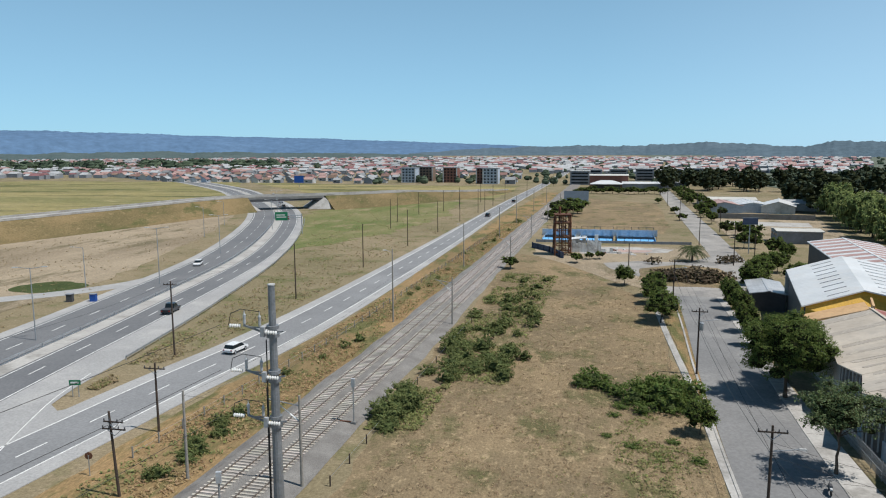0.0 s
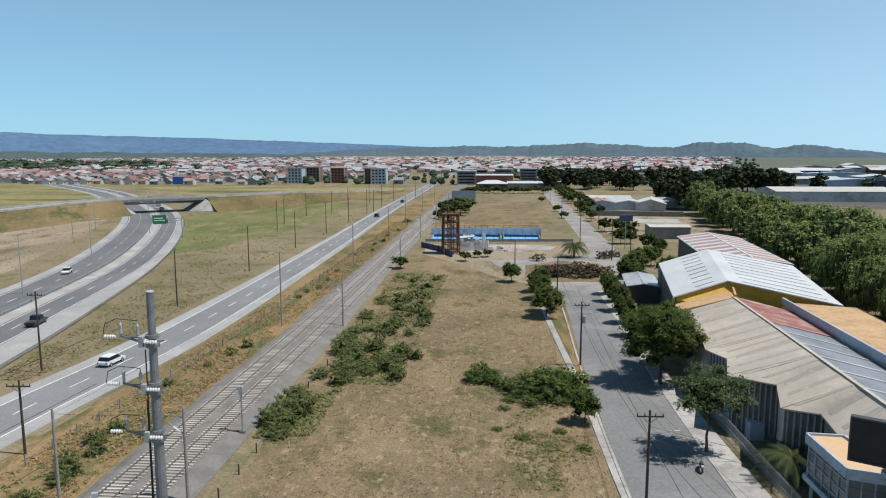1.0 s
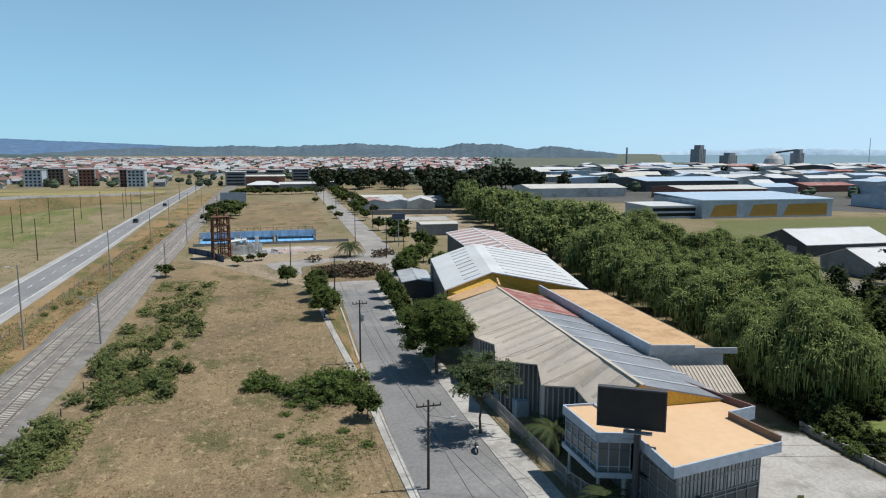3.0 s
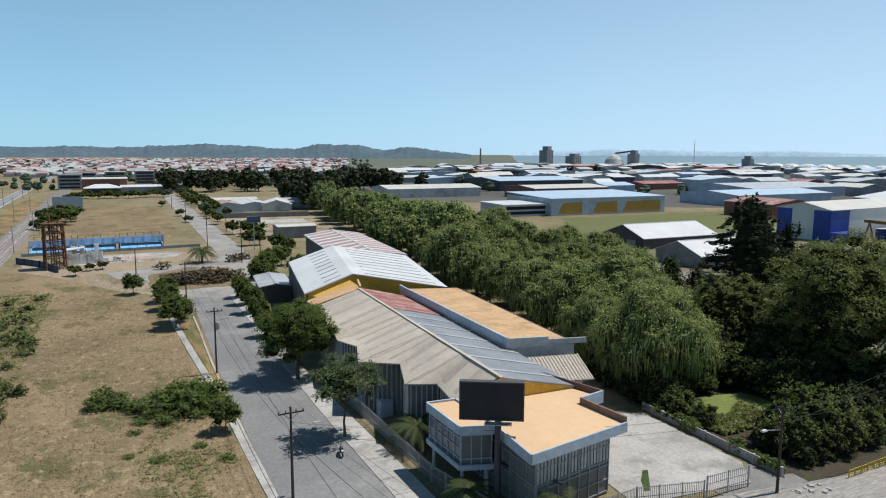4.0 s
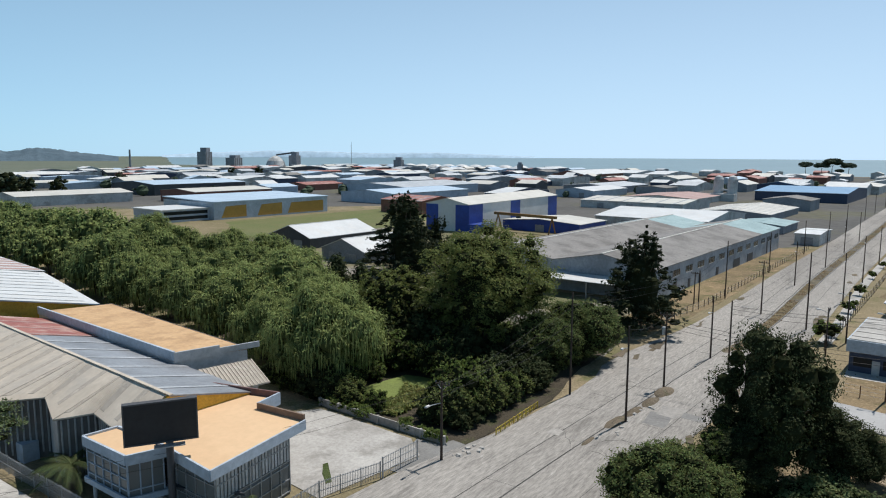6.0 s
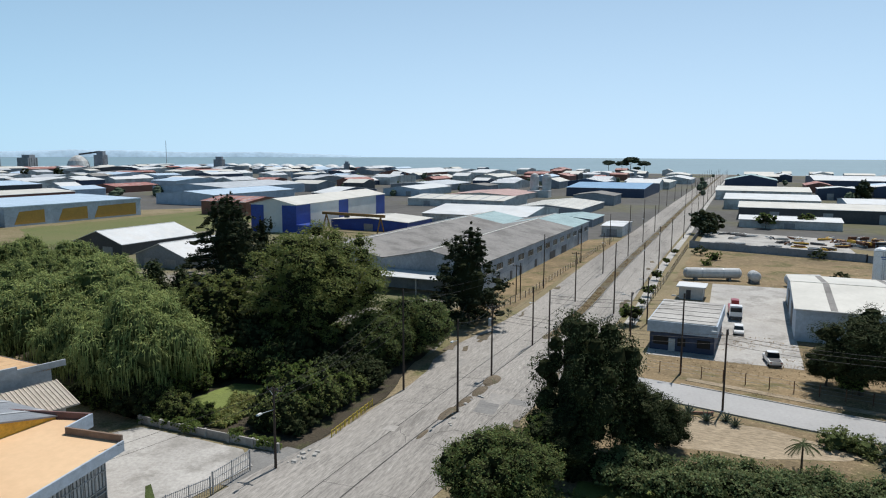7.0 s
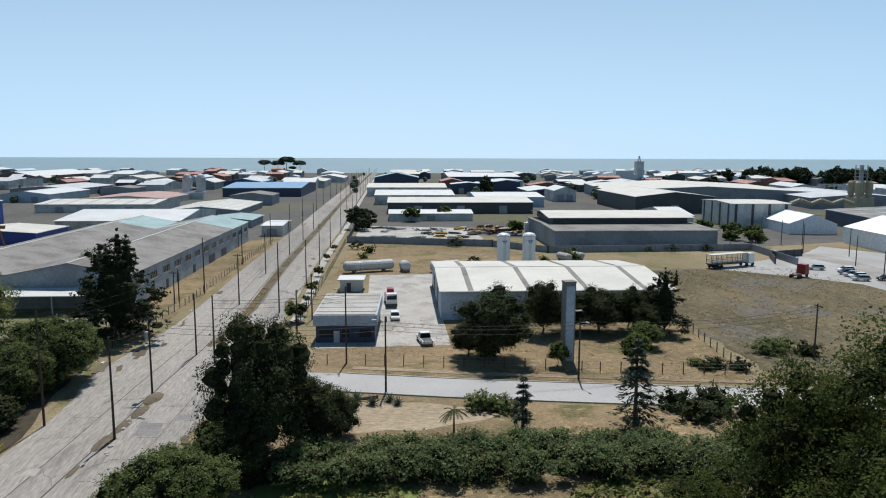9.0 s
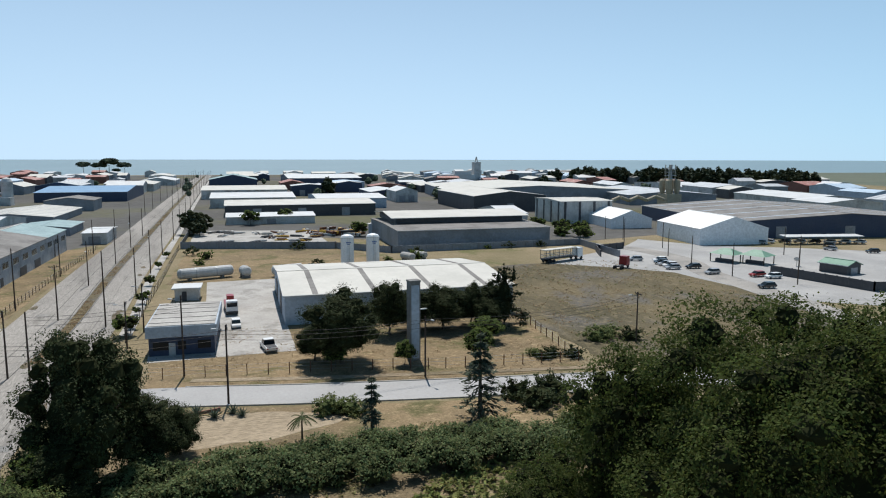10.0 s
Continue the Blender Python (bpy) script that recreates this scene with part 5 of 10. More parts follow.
# grey factory along the avenue: two long bays, a row of windows, loading doors
fac = thing("factory", 206, 71.5, 0, RZ, "long grey factory with a patched dark roof", "factory")
W, D, E1 = 112, 50, 7.0
for yc in (-D / 4, D / 4):
    hd = D / 4
    b = Build()
    b.add([(-W / 2, yc - hd, -0.2), (W / 2, yc - hd, -0.2), (W / 2, yc + hd, -0.2), (-W / 2, yc + hd, -0.2), (-W / 2, yc - hd, E1), (W / 2, yc - hd, E1), (W / 2, yc + hd, E1), (-W / 2, yc + hd, E1), (-W / 2, yc, E1 + 2.4), (W / 2, yc, E1 + 2.4)],
          [(0, 1, 5, 4), (1, 2, 6, 9, 5), (2, 3, 7, 6), (3, 0, 4, 8, 7)])
    part("wall", b, mk("factory_wall", (0.35, 0.375, 0.41), (0.28, 0.30, 0.33), 0.2, 1.5, 0.8, bump=0.2, c3=(0.24, 0.255, 0.275), s3=0.15) if yc < 0 else MATS["factory_wall"], fac)
    for s in (-1, 1):
        n = 14
        for i in range(n):
            x0, x1 = -W / 2 - 0.5 + (W + 1) * i / n, -W / 2 - 0.5 + (W + 1) * (i + 1) / n - 0.06
            p = [(x0, yc + s * (hd + 0.3), E1 + 0.1), (x1, yc + s * (hd + 0.3), E1 + 0.1), (x1, yc, E1 + 2.55), (x0, yc, E1 + 2.55)]
            rmat = m_teal if (i > 10 and s < 0) or i == 11 else m_grey_roof
            part("roof_panel", Build().slab(p if s < 0 else p[::-1], 0.14), rmat, fac)
    part("ridge_cap", Build().box(0, yc, E1 + 2.5, W + 1, 0.55, 0.14), m_cream, fac)
for i in range(13):
    c = -W / 2 + W * (i + 0.5) / 13
    wd = part("window", Build().box(c, -D / 2 - 0.02, 4.0, 4.6, 0.12, 1.5), m_glass, fac)
    fr = Build()
    for k in range(5):
        fr.box(c - 2.3 + 4.6 * k / 4, -D / 2 - 0.1, 4.0, 0.09, 0.06, 1.5)
    fr.box(c, -D / 2 - 0.1, 3.92, 4.8, 0.1, 0.1)
    part("frame", fr, m_wall, wd)
for c, w, h in ((-44, 2.4, 2.6), (-26, 1.6, 2.2), (-12, 2.0, 2.2), (6, 6.0, 2.4), (20, 6.0, 2.4), (40, 1.2, 5.4), (-34, 1.4, 2.2)):
    part("door", Build().box(c, -D / 2 - 0.03, 0, w, 0.14, h), m_dark, fac)
part("canopy", Build().slab([(-W / 2 - 7, -D / 2 + 1, 4.0), (-W / 2, -D / 2 + 1, 4.4), (-W / 2, D / 2 - 24, 4.4), (-W / 2 - 7, D / 2 - 24, 4.0)], 0.14), m_white, fac, "white lean-to roof")
for yy in (-22, -12, -1):
    part("post", Build().box(-W / 2 - 6.7, yy, 0, 0.25, 0.25, 4.0), m_steel, fac)

# blue and white tall hall
bh = thing("warehouse", 279, 167, 0, 1.5, "tall white hall with royal blue corner panels", "warehouse")
W, D, E1 = 84, 21, 11.2
b = Build()
b.box(0, 0, -0.2, W, D, E1 + 0.2)
b.add([(-W / 2, -D / 2, E1), (-W / 2, D / 2, E1), (-W / 2, 0, E1 + 2.3), (W / 2, -D / 2, E1), (W / 2, D / 2, E1), (W / 2, 0, E1 + 2.3)], [(0, 2, 1), (3, 4, 5)])
part("wall", b, m_white, bh)
for s in (-1, 1):
    p = [(-W / 2 - 0.5, s * (D / 2 + 0.4), E1 + 0.1), (W / 2 + 0.5, s * (D / 2 + 0.4), E1 + 0.1), (W / 2 + 0.5, 0, E1 + 2.5), (-W / 2 - 0.5, 0, E1 + 2.5)]
    part("roof", Build().slab(p if s < 0 else p[::-1], 0.16), m_cream, bh)
for c, w in ((-W / 2 + 5.5, 11), (-2, 9), (W / 2 - 5, 10)):
    part("wall_panel", Build().box(c, -D / 2 - 0.03, 0, w, 0.1, E1 - 0.2), m_blue, bh, "royal blue cladding")
for c, w in ((-D / 2 + 3.2, 6.4), (D / 2 - 3, 6)):
    part("wall_panel", Build().box(-W / 2 - 0.03, c, 0, 0.1, w, E1 - 0.2), m_blue, bh, "royal blue cladding")
part("annex", Build().box(-W / 2 + 5, -D / 2 - 3, 0, 11, 6, 3.4), m_blue, bh, "low blue annex")

# office hall with ochre panels
yo = thing("warehouse", 244, 300, 0, -4.5, "pale blue-grey hall with ochre wall panels", "warehouse")
W, D, E1 = 70, 46, 8.2
part("wall", Build().box(0, 0, -0.2, W, D, E1 + 0.2), m_wall_b, yo)
part("roof", Build().slab([(-W / 2 - 0.4, -D / 2 - 0.4, E1 + 0.5), (W / 2 + 0.4, -D / 2 - 0.4, E1 + 0.5), (W / 2 + 0.4, D / 2 + 0.4, E1 + 1.4), (-W / 2 - 0.4, D / 2 + 0.4, E1 + 1.4)], 0.5), m_blue_roof, yo)
for c, w in ((-24, 14), (-3, 15), (20, 24)):
    b = Build()
    b.add([(c - w / 2, -D / 2 - 0.08, 0.8), (c + w / 2, -D / 2 - 0.08, 0.8), (c + w / 2, -D / 2 - 0.08, 6.6), (c - w / 2 + 2.5, -D / 2 - 0.08, 6.2), (c - w / 2, -D / 2 + 0.02, 0.8), (c + w / 2, -D / 2 + 0.02, 0.8), (c + w / 2, -D / 2 + 0.02, 6.6), (c - w / 2 + 2.5, -D / 2 + 0.02, 6.2)],
          [(0, 1, 2, 3), (7, 6, 5, 4), (0, 4, 5, 1), (1, 5, 6, 2), (2, 6, 7, 3), (3, 7, 4, 0)])
    part("wall_panel", b, mk("ochre_cladding", (0.45, 0.26, 0.05), (0.38, 0.22, 0.045), 0.3, 2, 0.6, bump=0.2) if c == -24 else MATS["ochre_cladding"], yo, "ochre cladding panel")
part("annex", Build().box(-W / 2 - 12, -6, 0, 24, 26, 5.5), m_wall_b, yo, "glazed office annex")
part("roof", Build().box(-W / 2 - 12, -6, 5.5, 25, 27, 0.5), m_white, yo)
for z in (1.0, 3.4):
    part("window", Build().box(-W / 2 - 12, -19.05, z, 22, 0.14, 1.5), m_glass, yo)

# tents and the dark hall behind the car park
for x, y, w, d, e1, r, rz, lb in ((221, -184, 33, 27, 5.8, 4.2, -9, "large white fabric storage tent"), (280, -181, 30, 19, 4.2, 3.6, -9, "smaller storage tent of white fabric")):
    shed(x, y, w, d, e1, r, rz, mk("tent_fabric", (0.72, 0.74, 0.76), (0.66, 0.68, 0.70), 0.2, 1.2, 0.7, bump=0.1), mk("tent_roof", (0.80, 0.80, 0.79), (0.74, 0.74, 0.73), 0.2, 1.2, 0.7, bump=0.1), lb, axis="x", doors=0, name="storage_tent", over=0.1)
shed(254, -252, 92, 98, 6.4, 3.0, -13, m_navy, m_grey_roof, "wide dark-walled factory hall with a grey roof", "x", doors=3, strips=5, strip_mat=m_blue_roof)
cp = thing("canopy", 197, -214, 0, -13, "white flat car-port roof on posts", "canopy")
part("roof", Build().slab([(-2.5, -15, 3.0), (2.5, -15, 3.3), (2.5, 15, 3.3), (-2.5, 15, 3.0)], 0.25), m_white, cp)
for k in range(-2, 3):
    part("post", Build().box(-2, k * 6.5, 0, 0.18, 0.18, 2.9), m_steel, cp)
for x, y in ((172, -150), (166, -156)):
    gz = thing("gazebo", x, y, 0, 20, "open shelter with a green pitched roof", "shelter")
    part("roof", Build().add([(-4, -3.4, 2.6), (4, -3.4, 2.6), (4, 3.4, 2.6), (-4, 3.4, 2.6), (-1.2, 0, 4.2), (1.2, 0, 4.2)], [(0, 1, 5, 4), (1, 2, 5), (2, 3, 4, 5), (3, 0, 4), (3, 2, 1, 0)]), mk("green_roof", (0.16, 0.30, 0.22), (0.13, 0.25, 0.18), 0.4, 2, 0.6, bump=0.2) if "green_roof" not in MATS else MATS["green_roof"], gz)
    for a, c in ((-3.6, -3), (3.6, -3), (3.6, 3), (-3.6, 3)):
        part("post", Build().box(a, c, 0, 0.22, 0.22, 2.6), m_pole_w, gz)
    part("counter", Build().box(0, 1.5, 0, 5, 1.2, 1.1), m_dark, gz)
shed(146, -166, 8, 6, 2.6, 1.0, 10, m_dark, MATS["green_roof"], "small hut with a green roof", "x", doors=1, name="hut")

# grey hall with an open clerestory
shed(252, -91, 50, 56, 6.4, 0.4, RZ, m_wall_g, m_grey_roof, "grey corrugated hall with a raised roof", "y", doors=0, strips=0)
rr = thing("roof_lantern", 262, -92, 7.0, RZ, "raised pale roof over an open dark clerestory", "roof")
part("wall", Build().box(0, 0, 0, 30, 50, 2.0), m_dark, rr)
part("roof", Build().slab([(-17, -27, 2.2), (0, -27, 3.6), (0, 27, 3.6), (-17, 27, 2.2)], 0.2), m_cream, rr)
part("roof", Build().slab([(0, -27, 3.6), (17, -27, 2.2), (17, 27, 2.2), (0, 27, 3.6)], 0.2), m_cream, rr)

# white-roofed workshop with dark roof bands
ws = shed(149.8, -37.5, 37.5, 46, 5.6, 1.6, RZ, m_wall_b, m_cream, "blue-grey workshop with a cream sheet roof", "y", doors=0, strips=4, strip_mat=m_grey_roof, name="workshop")
for i in range(4):
    part("window", Build().box(-18.8, -16 + 9 * i, 2.2, 0.14, 4.5, 1.3), m_glass, ws)
part("door", Build().box(-6, 23.02, 0, 5, 0.14, 4.2), m_dark, ws)
part("door", Build().box(8, 23.02, 0, 5, 0.14, 4.2), m_dark, ws)

# gatehouse
gh = thing("gatehouse", 126, 3.6, 0, -4, "flat-roofed gatehouse with pale blue fascia and dark base", "building")
part("wall", Build().box(0, 0, -0.1, 17.5, 10.0, 3.2), m_navy, gh, "dark blue ground floor")
part("fascia", Build().box(0, 0, 3.1, 18.4, 10.8, 1.8), m_wall_b, gh, "pale grey-blue sheet fascia")
part("roof", Build().box(0, 0, 4.9, 17.9, 10.3, 0.12), m_conc, gh)
for k in range(5):
    part("roof_seam", Build().box(-7 + 3.5 * k, 0, 5.02, 0.12, 10.2, 0.06), m_conc_d, gh)
for c, w in ((-3.4, 2.0), (0, 1.2), (3.2, 2.4)):
    part("window", Build().box(-8.78, c, 1.0, 0.1, w, 1.3), m_glass, gh)
part("door", Build().box(-8.78, 1.5, 0, 0.12, 1.0, 2.1), m_wall, gh)
bt = thing("booth", 164.5, 4.2, 0, -4, "small booth with a white roof", "booth")
part("wall", Build().box(0, 0, 0, 5, 5, 2.7), m_wall, bt)
part("roof", Build().box(0, 0, 2.7, 6.2, 6.2, 0.25), m_white, bt)
part("door", Build().box(-2.53, 0.5, 0, 0.1, 1, 2.1), m_dark, bt)

# ---- the factory shop beside the street ----
fs = thing("workshop", 0, 0, 0, 0, "long workshop with a dusty beige sheet roof and saw-toothed street front", "workshop")
m_stained = mk("weathered_sheet", (0.40, 0.355, 0.30), (0.31, 0.275, 0.235), 0.5, 2.0, 0.85, bump=0.2, c3=(0.44, 0.39, 0.33), s3=0.5, gr=(0.85, 1.12))
# street slope in bands, stepped along the saw-toothed eave
EAVE = [(32.6, 58.5), (34.0, 66.0), (30.8, 67.5), (33.4, 74.5), (29.2, 77.5), (31.5, 84.0), (30.2, 88.0), (31.8, 95.0), (32.3, 107.5)]
ez = 6.6
b = Build()
for i in range(len(EAVE) - 1):
    (x0, y0), (x1, y1) = EAVE[i], EAVE[i + 1]
    t0, t1 = (y0 - 58) / 50.5, (y1 - 58) / 50.5
    r0 = (37.2 + 3.8 * t0, y0, 9.2)
    r1 = (37.2 + 3.8 * t1, y1, 9.2)
    rb = Build()
    dn = Vector((0, 0, 0.16))
    for s in range(9):
        e0, h0 = Vector((x0, y0, ez)).lerp(Vector((x1, y1, ez)), s / 8), Vector(r0).lerp(Vector(r1), s / 8)
        rb.v += [tuple(p) for p in (e0, h0, h0 - dn, e0 - dn)]
    for s in range(8):
        for j in range(4):
            rb.f.append((4 * s + j, 4 * s + 4 + j, 4 * s + 4 + (j + 1) % 4, 4 * s + (j + 1) % 4))
            rb.m.append(0)
    rb.f += [(0, 1, 2, 3), (35, 34, 33, 32)]
    rb.m += [0, 0]
    part("roof", rb, m_beige, fs)
    part("seam", Build().bar((x1, y1, ez + 0.01), (r1[0], r1[1], r1[2] + 0.01), 0.12, 0.05), m_beige, fs)
    e0, e1, h0, h1 = Vector((x0, y0, ez)), Vector((x1, y1, ez)), Vector(r0), Vector(r1)
    lift = Vector((0, 0, 0.025))
    for f0, f1 in ((0.80, 0.97),) if y1 - y0 < 3 else ((0.36, 0.47), (0.82, 0.97)):
        q = [h0.lerp(h1, f0).lerp(e0.lerp(e1, f0), 0.02), h0.lerp(h1, f1).lerp(e0.lerp(e1, f1), 0.02), h0.lerp(h1, f1).lerp(e0.lerp(e1, f1), 0.86), h0.lerp(h1, f0).lerp(e0.lerp(e1, f0), 0.86)]
        part("roof_sheet", Build().slab([p + lift for p in q[::-1]], 0.03), m_stained, fs, "dull weathered roof sheet")
    # street wall, its dark colour standing in for shade under the eave
    part("wall", Build().slab([(x0 + 0.5, y0, ez - 0.1), (x0 + 0.7, y0, ez - 0.1), (x1 + 0.7, y1, ez - 0.1), (x1 + 0.5, y1, ez - 0.1)], ez), m_eave_shade, fs)
part("wall", Build().box(31.9, 79.0, 0, 1.6, 8, 2.0), m_wall_b, fs, "pale blue rendered plinth")
for i in range(len(EAVE) - 1):
    (x0, y0), (x1, y1) = EAVE[i], EAVE[i + 1]
    n = max(2, int(math.dist(EAVE[i], EAVE[i + 1]) / 0.55))
    for k in range(n):
        t = (k + 0.5) / n
        part("batten", Build().box(x0 + (x1 - x0) * t + 0.44, y0 + (y1 - y0) * t, 0.6, 0.12, 0.16, ez - 0.9), m_galv, fs)
part("roof", Build().slab([(37.2, 58.0, 9.2), (47.0, 57.5, 6.9), (50.6, 107, 6.9), (41.0, 108.5, 9.2)], 0.16), m_galv_y, fs, "grey metal roof slope")
for i in range(9):
    t = 0.06 + i / 9.5
    p0 = (37.2 + 3.8 * t, 58 + 50.5 * t, 9.24)
    p1 = (47.0 + 3.6 * t, 57.5 + 49.5 * t, 6.95)
    part("seam", Build().bar(p0, p1, 0.55, 0.03 if i < 6 else 0.12), m_galv if i < 6 else m_pale_red, fs)
part("roof", Build().slab([(39.75, 92, 9.27), (49.5, 91.5, 6.99), (50.6, 107, 6.99), (41.0, 108.5, 9.27)], 0.05), m_red, fs, "faded red roof sheets")
part("ridge_cap", Build().bar((37.2, 57.8, 9.25), (41.0, 108.6, 9.25), 0.4, 0.10), m_beige, fs)
part("gable", Build().add([(32.8, 58.2, 2), (47.0, 57.7, 2), (47.0, 57.7, 6.85), (37.2, 58.2, 9.05), (32.8, 58.6, 6.5), (32.8, 58.5, 2), (47, 58.0, 2), (47, 58.0, 6.85), (37.2, 58.5, 9.05), (32.8, 58.9, 6.5)], [(0, 1, 2, 3, 4), (9, 8, 7, 6, 5), (0, 4, 9, 5), (1, 6, 7, 2), (2, 7, 8, 3), (3, 8, 9, 4)]), m_yellow, fs, "yellow corrugated gable")

br = thing("warehouse", 0, 0, 0, 0, "gabled hall with a whitish sheet roof and yellow gable", "warehouse")
A0, A1 = Vector((33.0, 112.3, 8.3)), Vector((39.6, 146, 8.3))
R0, R1 = Vector((42.3, 114.5, 10.6)), Vector((51.0, 151, 10.6))
B0, B1 = Vector((58.6, 109.5, 7.6)), Vector((68.0, 148, 7.6))
part("roof", Build().slab([A0, R0, R1, A1], 0.2), m_white, br)
part("roof", Build().slab([R0, B0, B1, R1], 0.2), m_white, br)
for i in range(9):
    t = (i + 0.6) / 9.5
    p, q = A0.lerp(A1, t), R0.lerp(R1, t)
    part("roof_light", Build().bar(p.lerp(q, 0.42) + Vector((0, 0, 0.04)), p.lerp(q, 0.78) + Vector((0, 0, 0.04)), 0.16, 0.05), m_galv_y, br, "narrow grey roof light")
    p, q = B0.lerp(B1, t), R0.lerp(R1, t)
    part("roof_light", Build().bar(p.lerp(q, 0.1) + Vector((0, 0, 0.06)), p.lerp(q, 0.85) + Vector((0, 0, 0.06)), 0.9, 0.06), m_roofstreak, br, "grey translucent roof sheet")
for a, c in ((A0, A1), (B0, B1)):
    i0, i1 = a + Vector((0.5 if a is A0 else -0.5, 0.6, -0.25)), c + Vector((0.5 if a is A0 else -0.5, -0.4, -0.25))
    part("wall", Build().slab([i0, i1, i1 + Vector((0.25, 0, 0)), i0 + Vector((0.25, 0, 0))], 8.2), m_dark, br)
for a, r, c, m in ((A0, R0, B0, m_yellow), (A1, R1, B1, m_wall)):
    o = Vector((0.15, 0.7, -0.25)) if a is A0 else Vector((-0.1, -0.5, -0.25))
    f = [a + o, r + o, c + o, Vector((c.x + o.x, c.y + o.y, -0.1)), Vector((a.x + o.x, a.y + o.y, -0.1))]
    g = [p + Vector((0, 0.25, 0)) for p in f]
    part("gable", Build().add(f + g, [(4, 3, 2, 1, 0), (5, 6, 7, 8, 9), (0, 1, 6, 5), (1, 2, 7, 6), (2, 3, 8, 7), (4, 0, 5, 9)]), m, br, "yellow sheet gable" if m is m_yellow else "")
# ochre connecting roof between the two halls
link = thing("roof_link", 0, 0, 0, 0, "low ochre roof linking the workshop and the hall", "roof")
part("roof", Build().slab([(32.0, 107.4, 7.0), (41.0, 108.4, 9.0), (42.0, 113.6, 9.0), (33.2, 111.6, 7.2)], 0.2), m_orange_roof, link)
part("parapet", Build().bar((41.2, 107.8, 9.3), (43.0, 113.8, 9.3), 0.3, 0.7), m_orange_roof, link)
part("wall", Build().slab([(32.4, 107.4, 6.8), (32.7, 107.4, 6.8), (33.7, 111.6, 7.0), (33.4, 111.6, 7.0)], 6.9), m_yellow, link)

oc = thing("warehouse", 0, 0, 0, 0, "flat hall with an ochre sheet roof and white parapet", "warehouse")
C = [(47.2, 72.5), (56.0, 70.0), (60.0, 108.5), (49.6, 110.5)]
zz = [7.9, 7.5, 7.5, 7.9]
part("roof", Build().slab([(*p, z) for p, z in zip(C, zz)], 0.25), m_orange_roof, oc)
b = Build()
for (x0, y0), (x1, y1) in zip(C, C[1:] + C[:1]):
    b.add([(x0, y0, -0.1), (x1, y1, -0.1), (x1, y1, 7.6), (x0, y0, 7.6)], [(0, 1, 2, 3)])
part("wall", b, m_galv, oc)
part("parapet", Build().bar((47.2, 72.3, 8.1), (49.6, 110.5, 8.1), 0.3, 1.1), m_wall_b, oc, "pale parapet")
part("parapet", Build().bar((47.2, 72.4, 7.9), (52.5, 70.9, 7.9), 0.3, 1.2), m_galv, oc)
part("parapet", Build().bar((52.5, 70.9, 7.8), (57.5, 69.5, 7.8), 0.25, 0.7), m_galv, oc)
part("ridge_cap", Build().bar((47.9, 72.5, 8.0), (50.2, 110, 8.0), 0.35, 0.3), m_terra, oc)
for i in range(12):
    t = (i + 0.5) / 12
    part("seam", Build().bar((47.2 + 2.4 * t, 72.5 + 38 * t, 7.9), (56 + 4 * t, 70 + 38.5 * t, 7.5), 0.05, 0.025), m_orange_roof, oc)
# porch with a sloped ribbed roof
po = thing("porch", 51.3, 67.2, 0, -14, "small building with a ribbed grey sheet roof", "porch")
part("wall", Build().box(0, 1.0, 0, 6, 3.6, 4.4), m_wall, po)
part("roof", Build().slab([(-3.9, -2.2, 4.6), (3.9, -2.2, 4.6), (3.9, 2.6, 6.3), (-3.9, 2.6, 6.3)], 0.15), m_stained, po)
for i in range(18):
    x = -3.75 + 7.5 * i / 17
    part("rib", Build().bar((x, -2.2, 4.64), (x, 2.6, 6.34), 0.12, 0.10), m_beige, po)
part("door", Build().box(1.2, -0.83, 0, 1.2, 0.1, 2.2), m_dark, po)
part("window", Build().box(-1.4, -0.83, 1.0, 1.6, 0.1, 1.2), m_glass, po)

# corner office
of = thing("office", 0, 0, 0, 0, "two-storey corner office with ochre flat roof and glass front", "office")
OR = [(32.4, 45.6), (44.4, 47.4), (43.9, 53.6), (47.3, 54.2), (45.2, 59.4), (33.0, 58.8), (33.1, 52.0)]
part("roof", Build().slab([(*p, 6.75) for p in OR], 0.15), m_ochre, of)
b = Build()
for (x0, y0), (x1, y1), h in ((OR[0], OR[1], 0.95), (OR[6], OR[0], 0.95)):
    b.bar((x0, y0, 6.45), (x1, y1, 6.45), 0.18, h)
part("fascia", b, m_wall_b, of, "pale blue-grey sheet fascia")
part("parapet", Build().bar((44.4, 47.5, 6.75), (43.9, 53.6, 6.75), 0.2, 1.3), m_terra, of, "brown parapet")
part("parapet", Build().bar((43.9, 53.6, 6.75), (47.3, 54.2, 6.75), 0.2, 1.3), m_wall_b, of)
part("parapet", Build().bar((47.3, 54.2, 6.75), (44.8, 64.0, 6.75), 0.2, 1.3), m_terra, of, "brown parapet")
part("roof", Build().slab([(45.2, 59.4, 6.6), (46.9, 56.0, 6.6), (45.0, 63.5, 6.6), (44.0, 63.0, 6.6)], 0.15), m_ochre, of)
CORE = [(33.6, 46.6), (42.8, 48.0), (42.3, 57.5), (33.9, 57.5)]
b = Build()
for (x0, y0), (x1, y1) in zip(CORE, CORE[1:] + CORE[:1]):
    b.add([(x0, y0, 0), (x1, y1, 0), (x1, y1, 6.5), (x0, y0, 6.5)], [(0, 1, 2, 3)])
part("wall", b, m_glass_b, of, "curtain-wall glazing, grey-beige reflection in its colour")


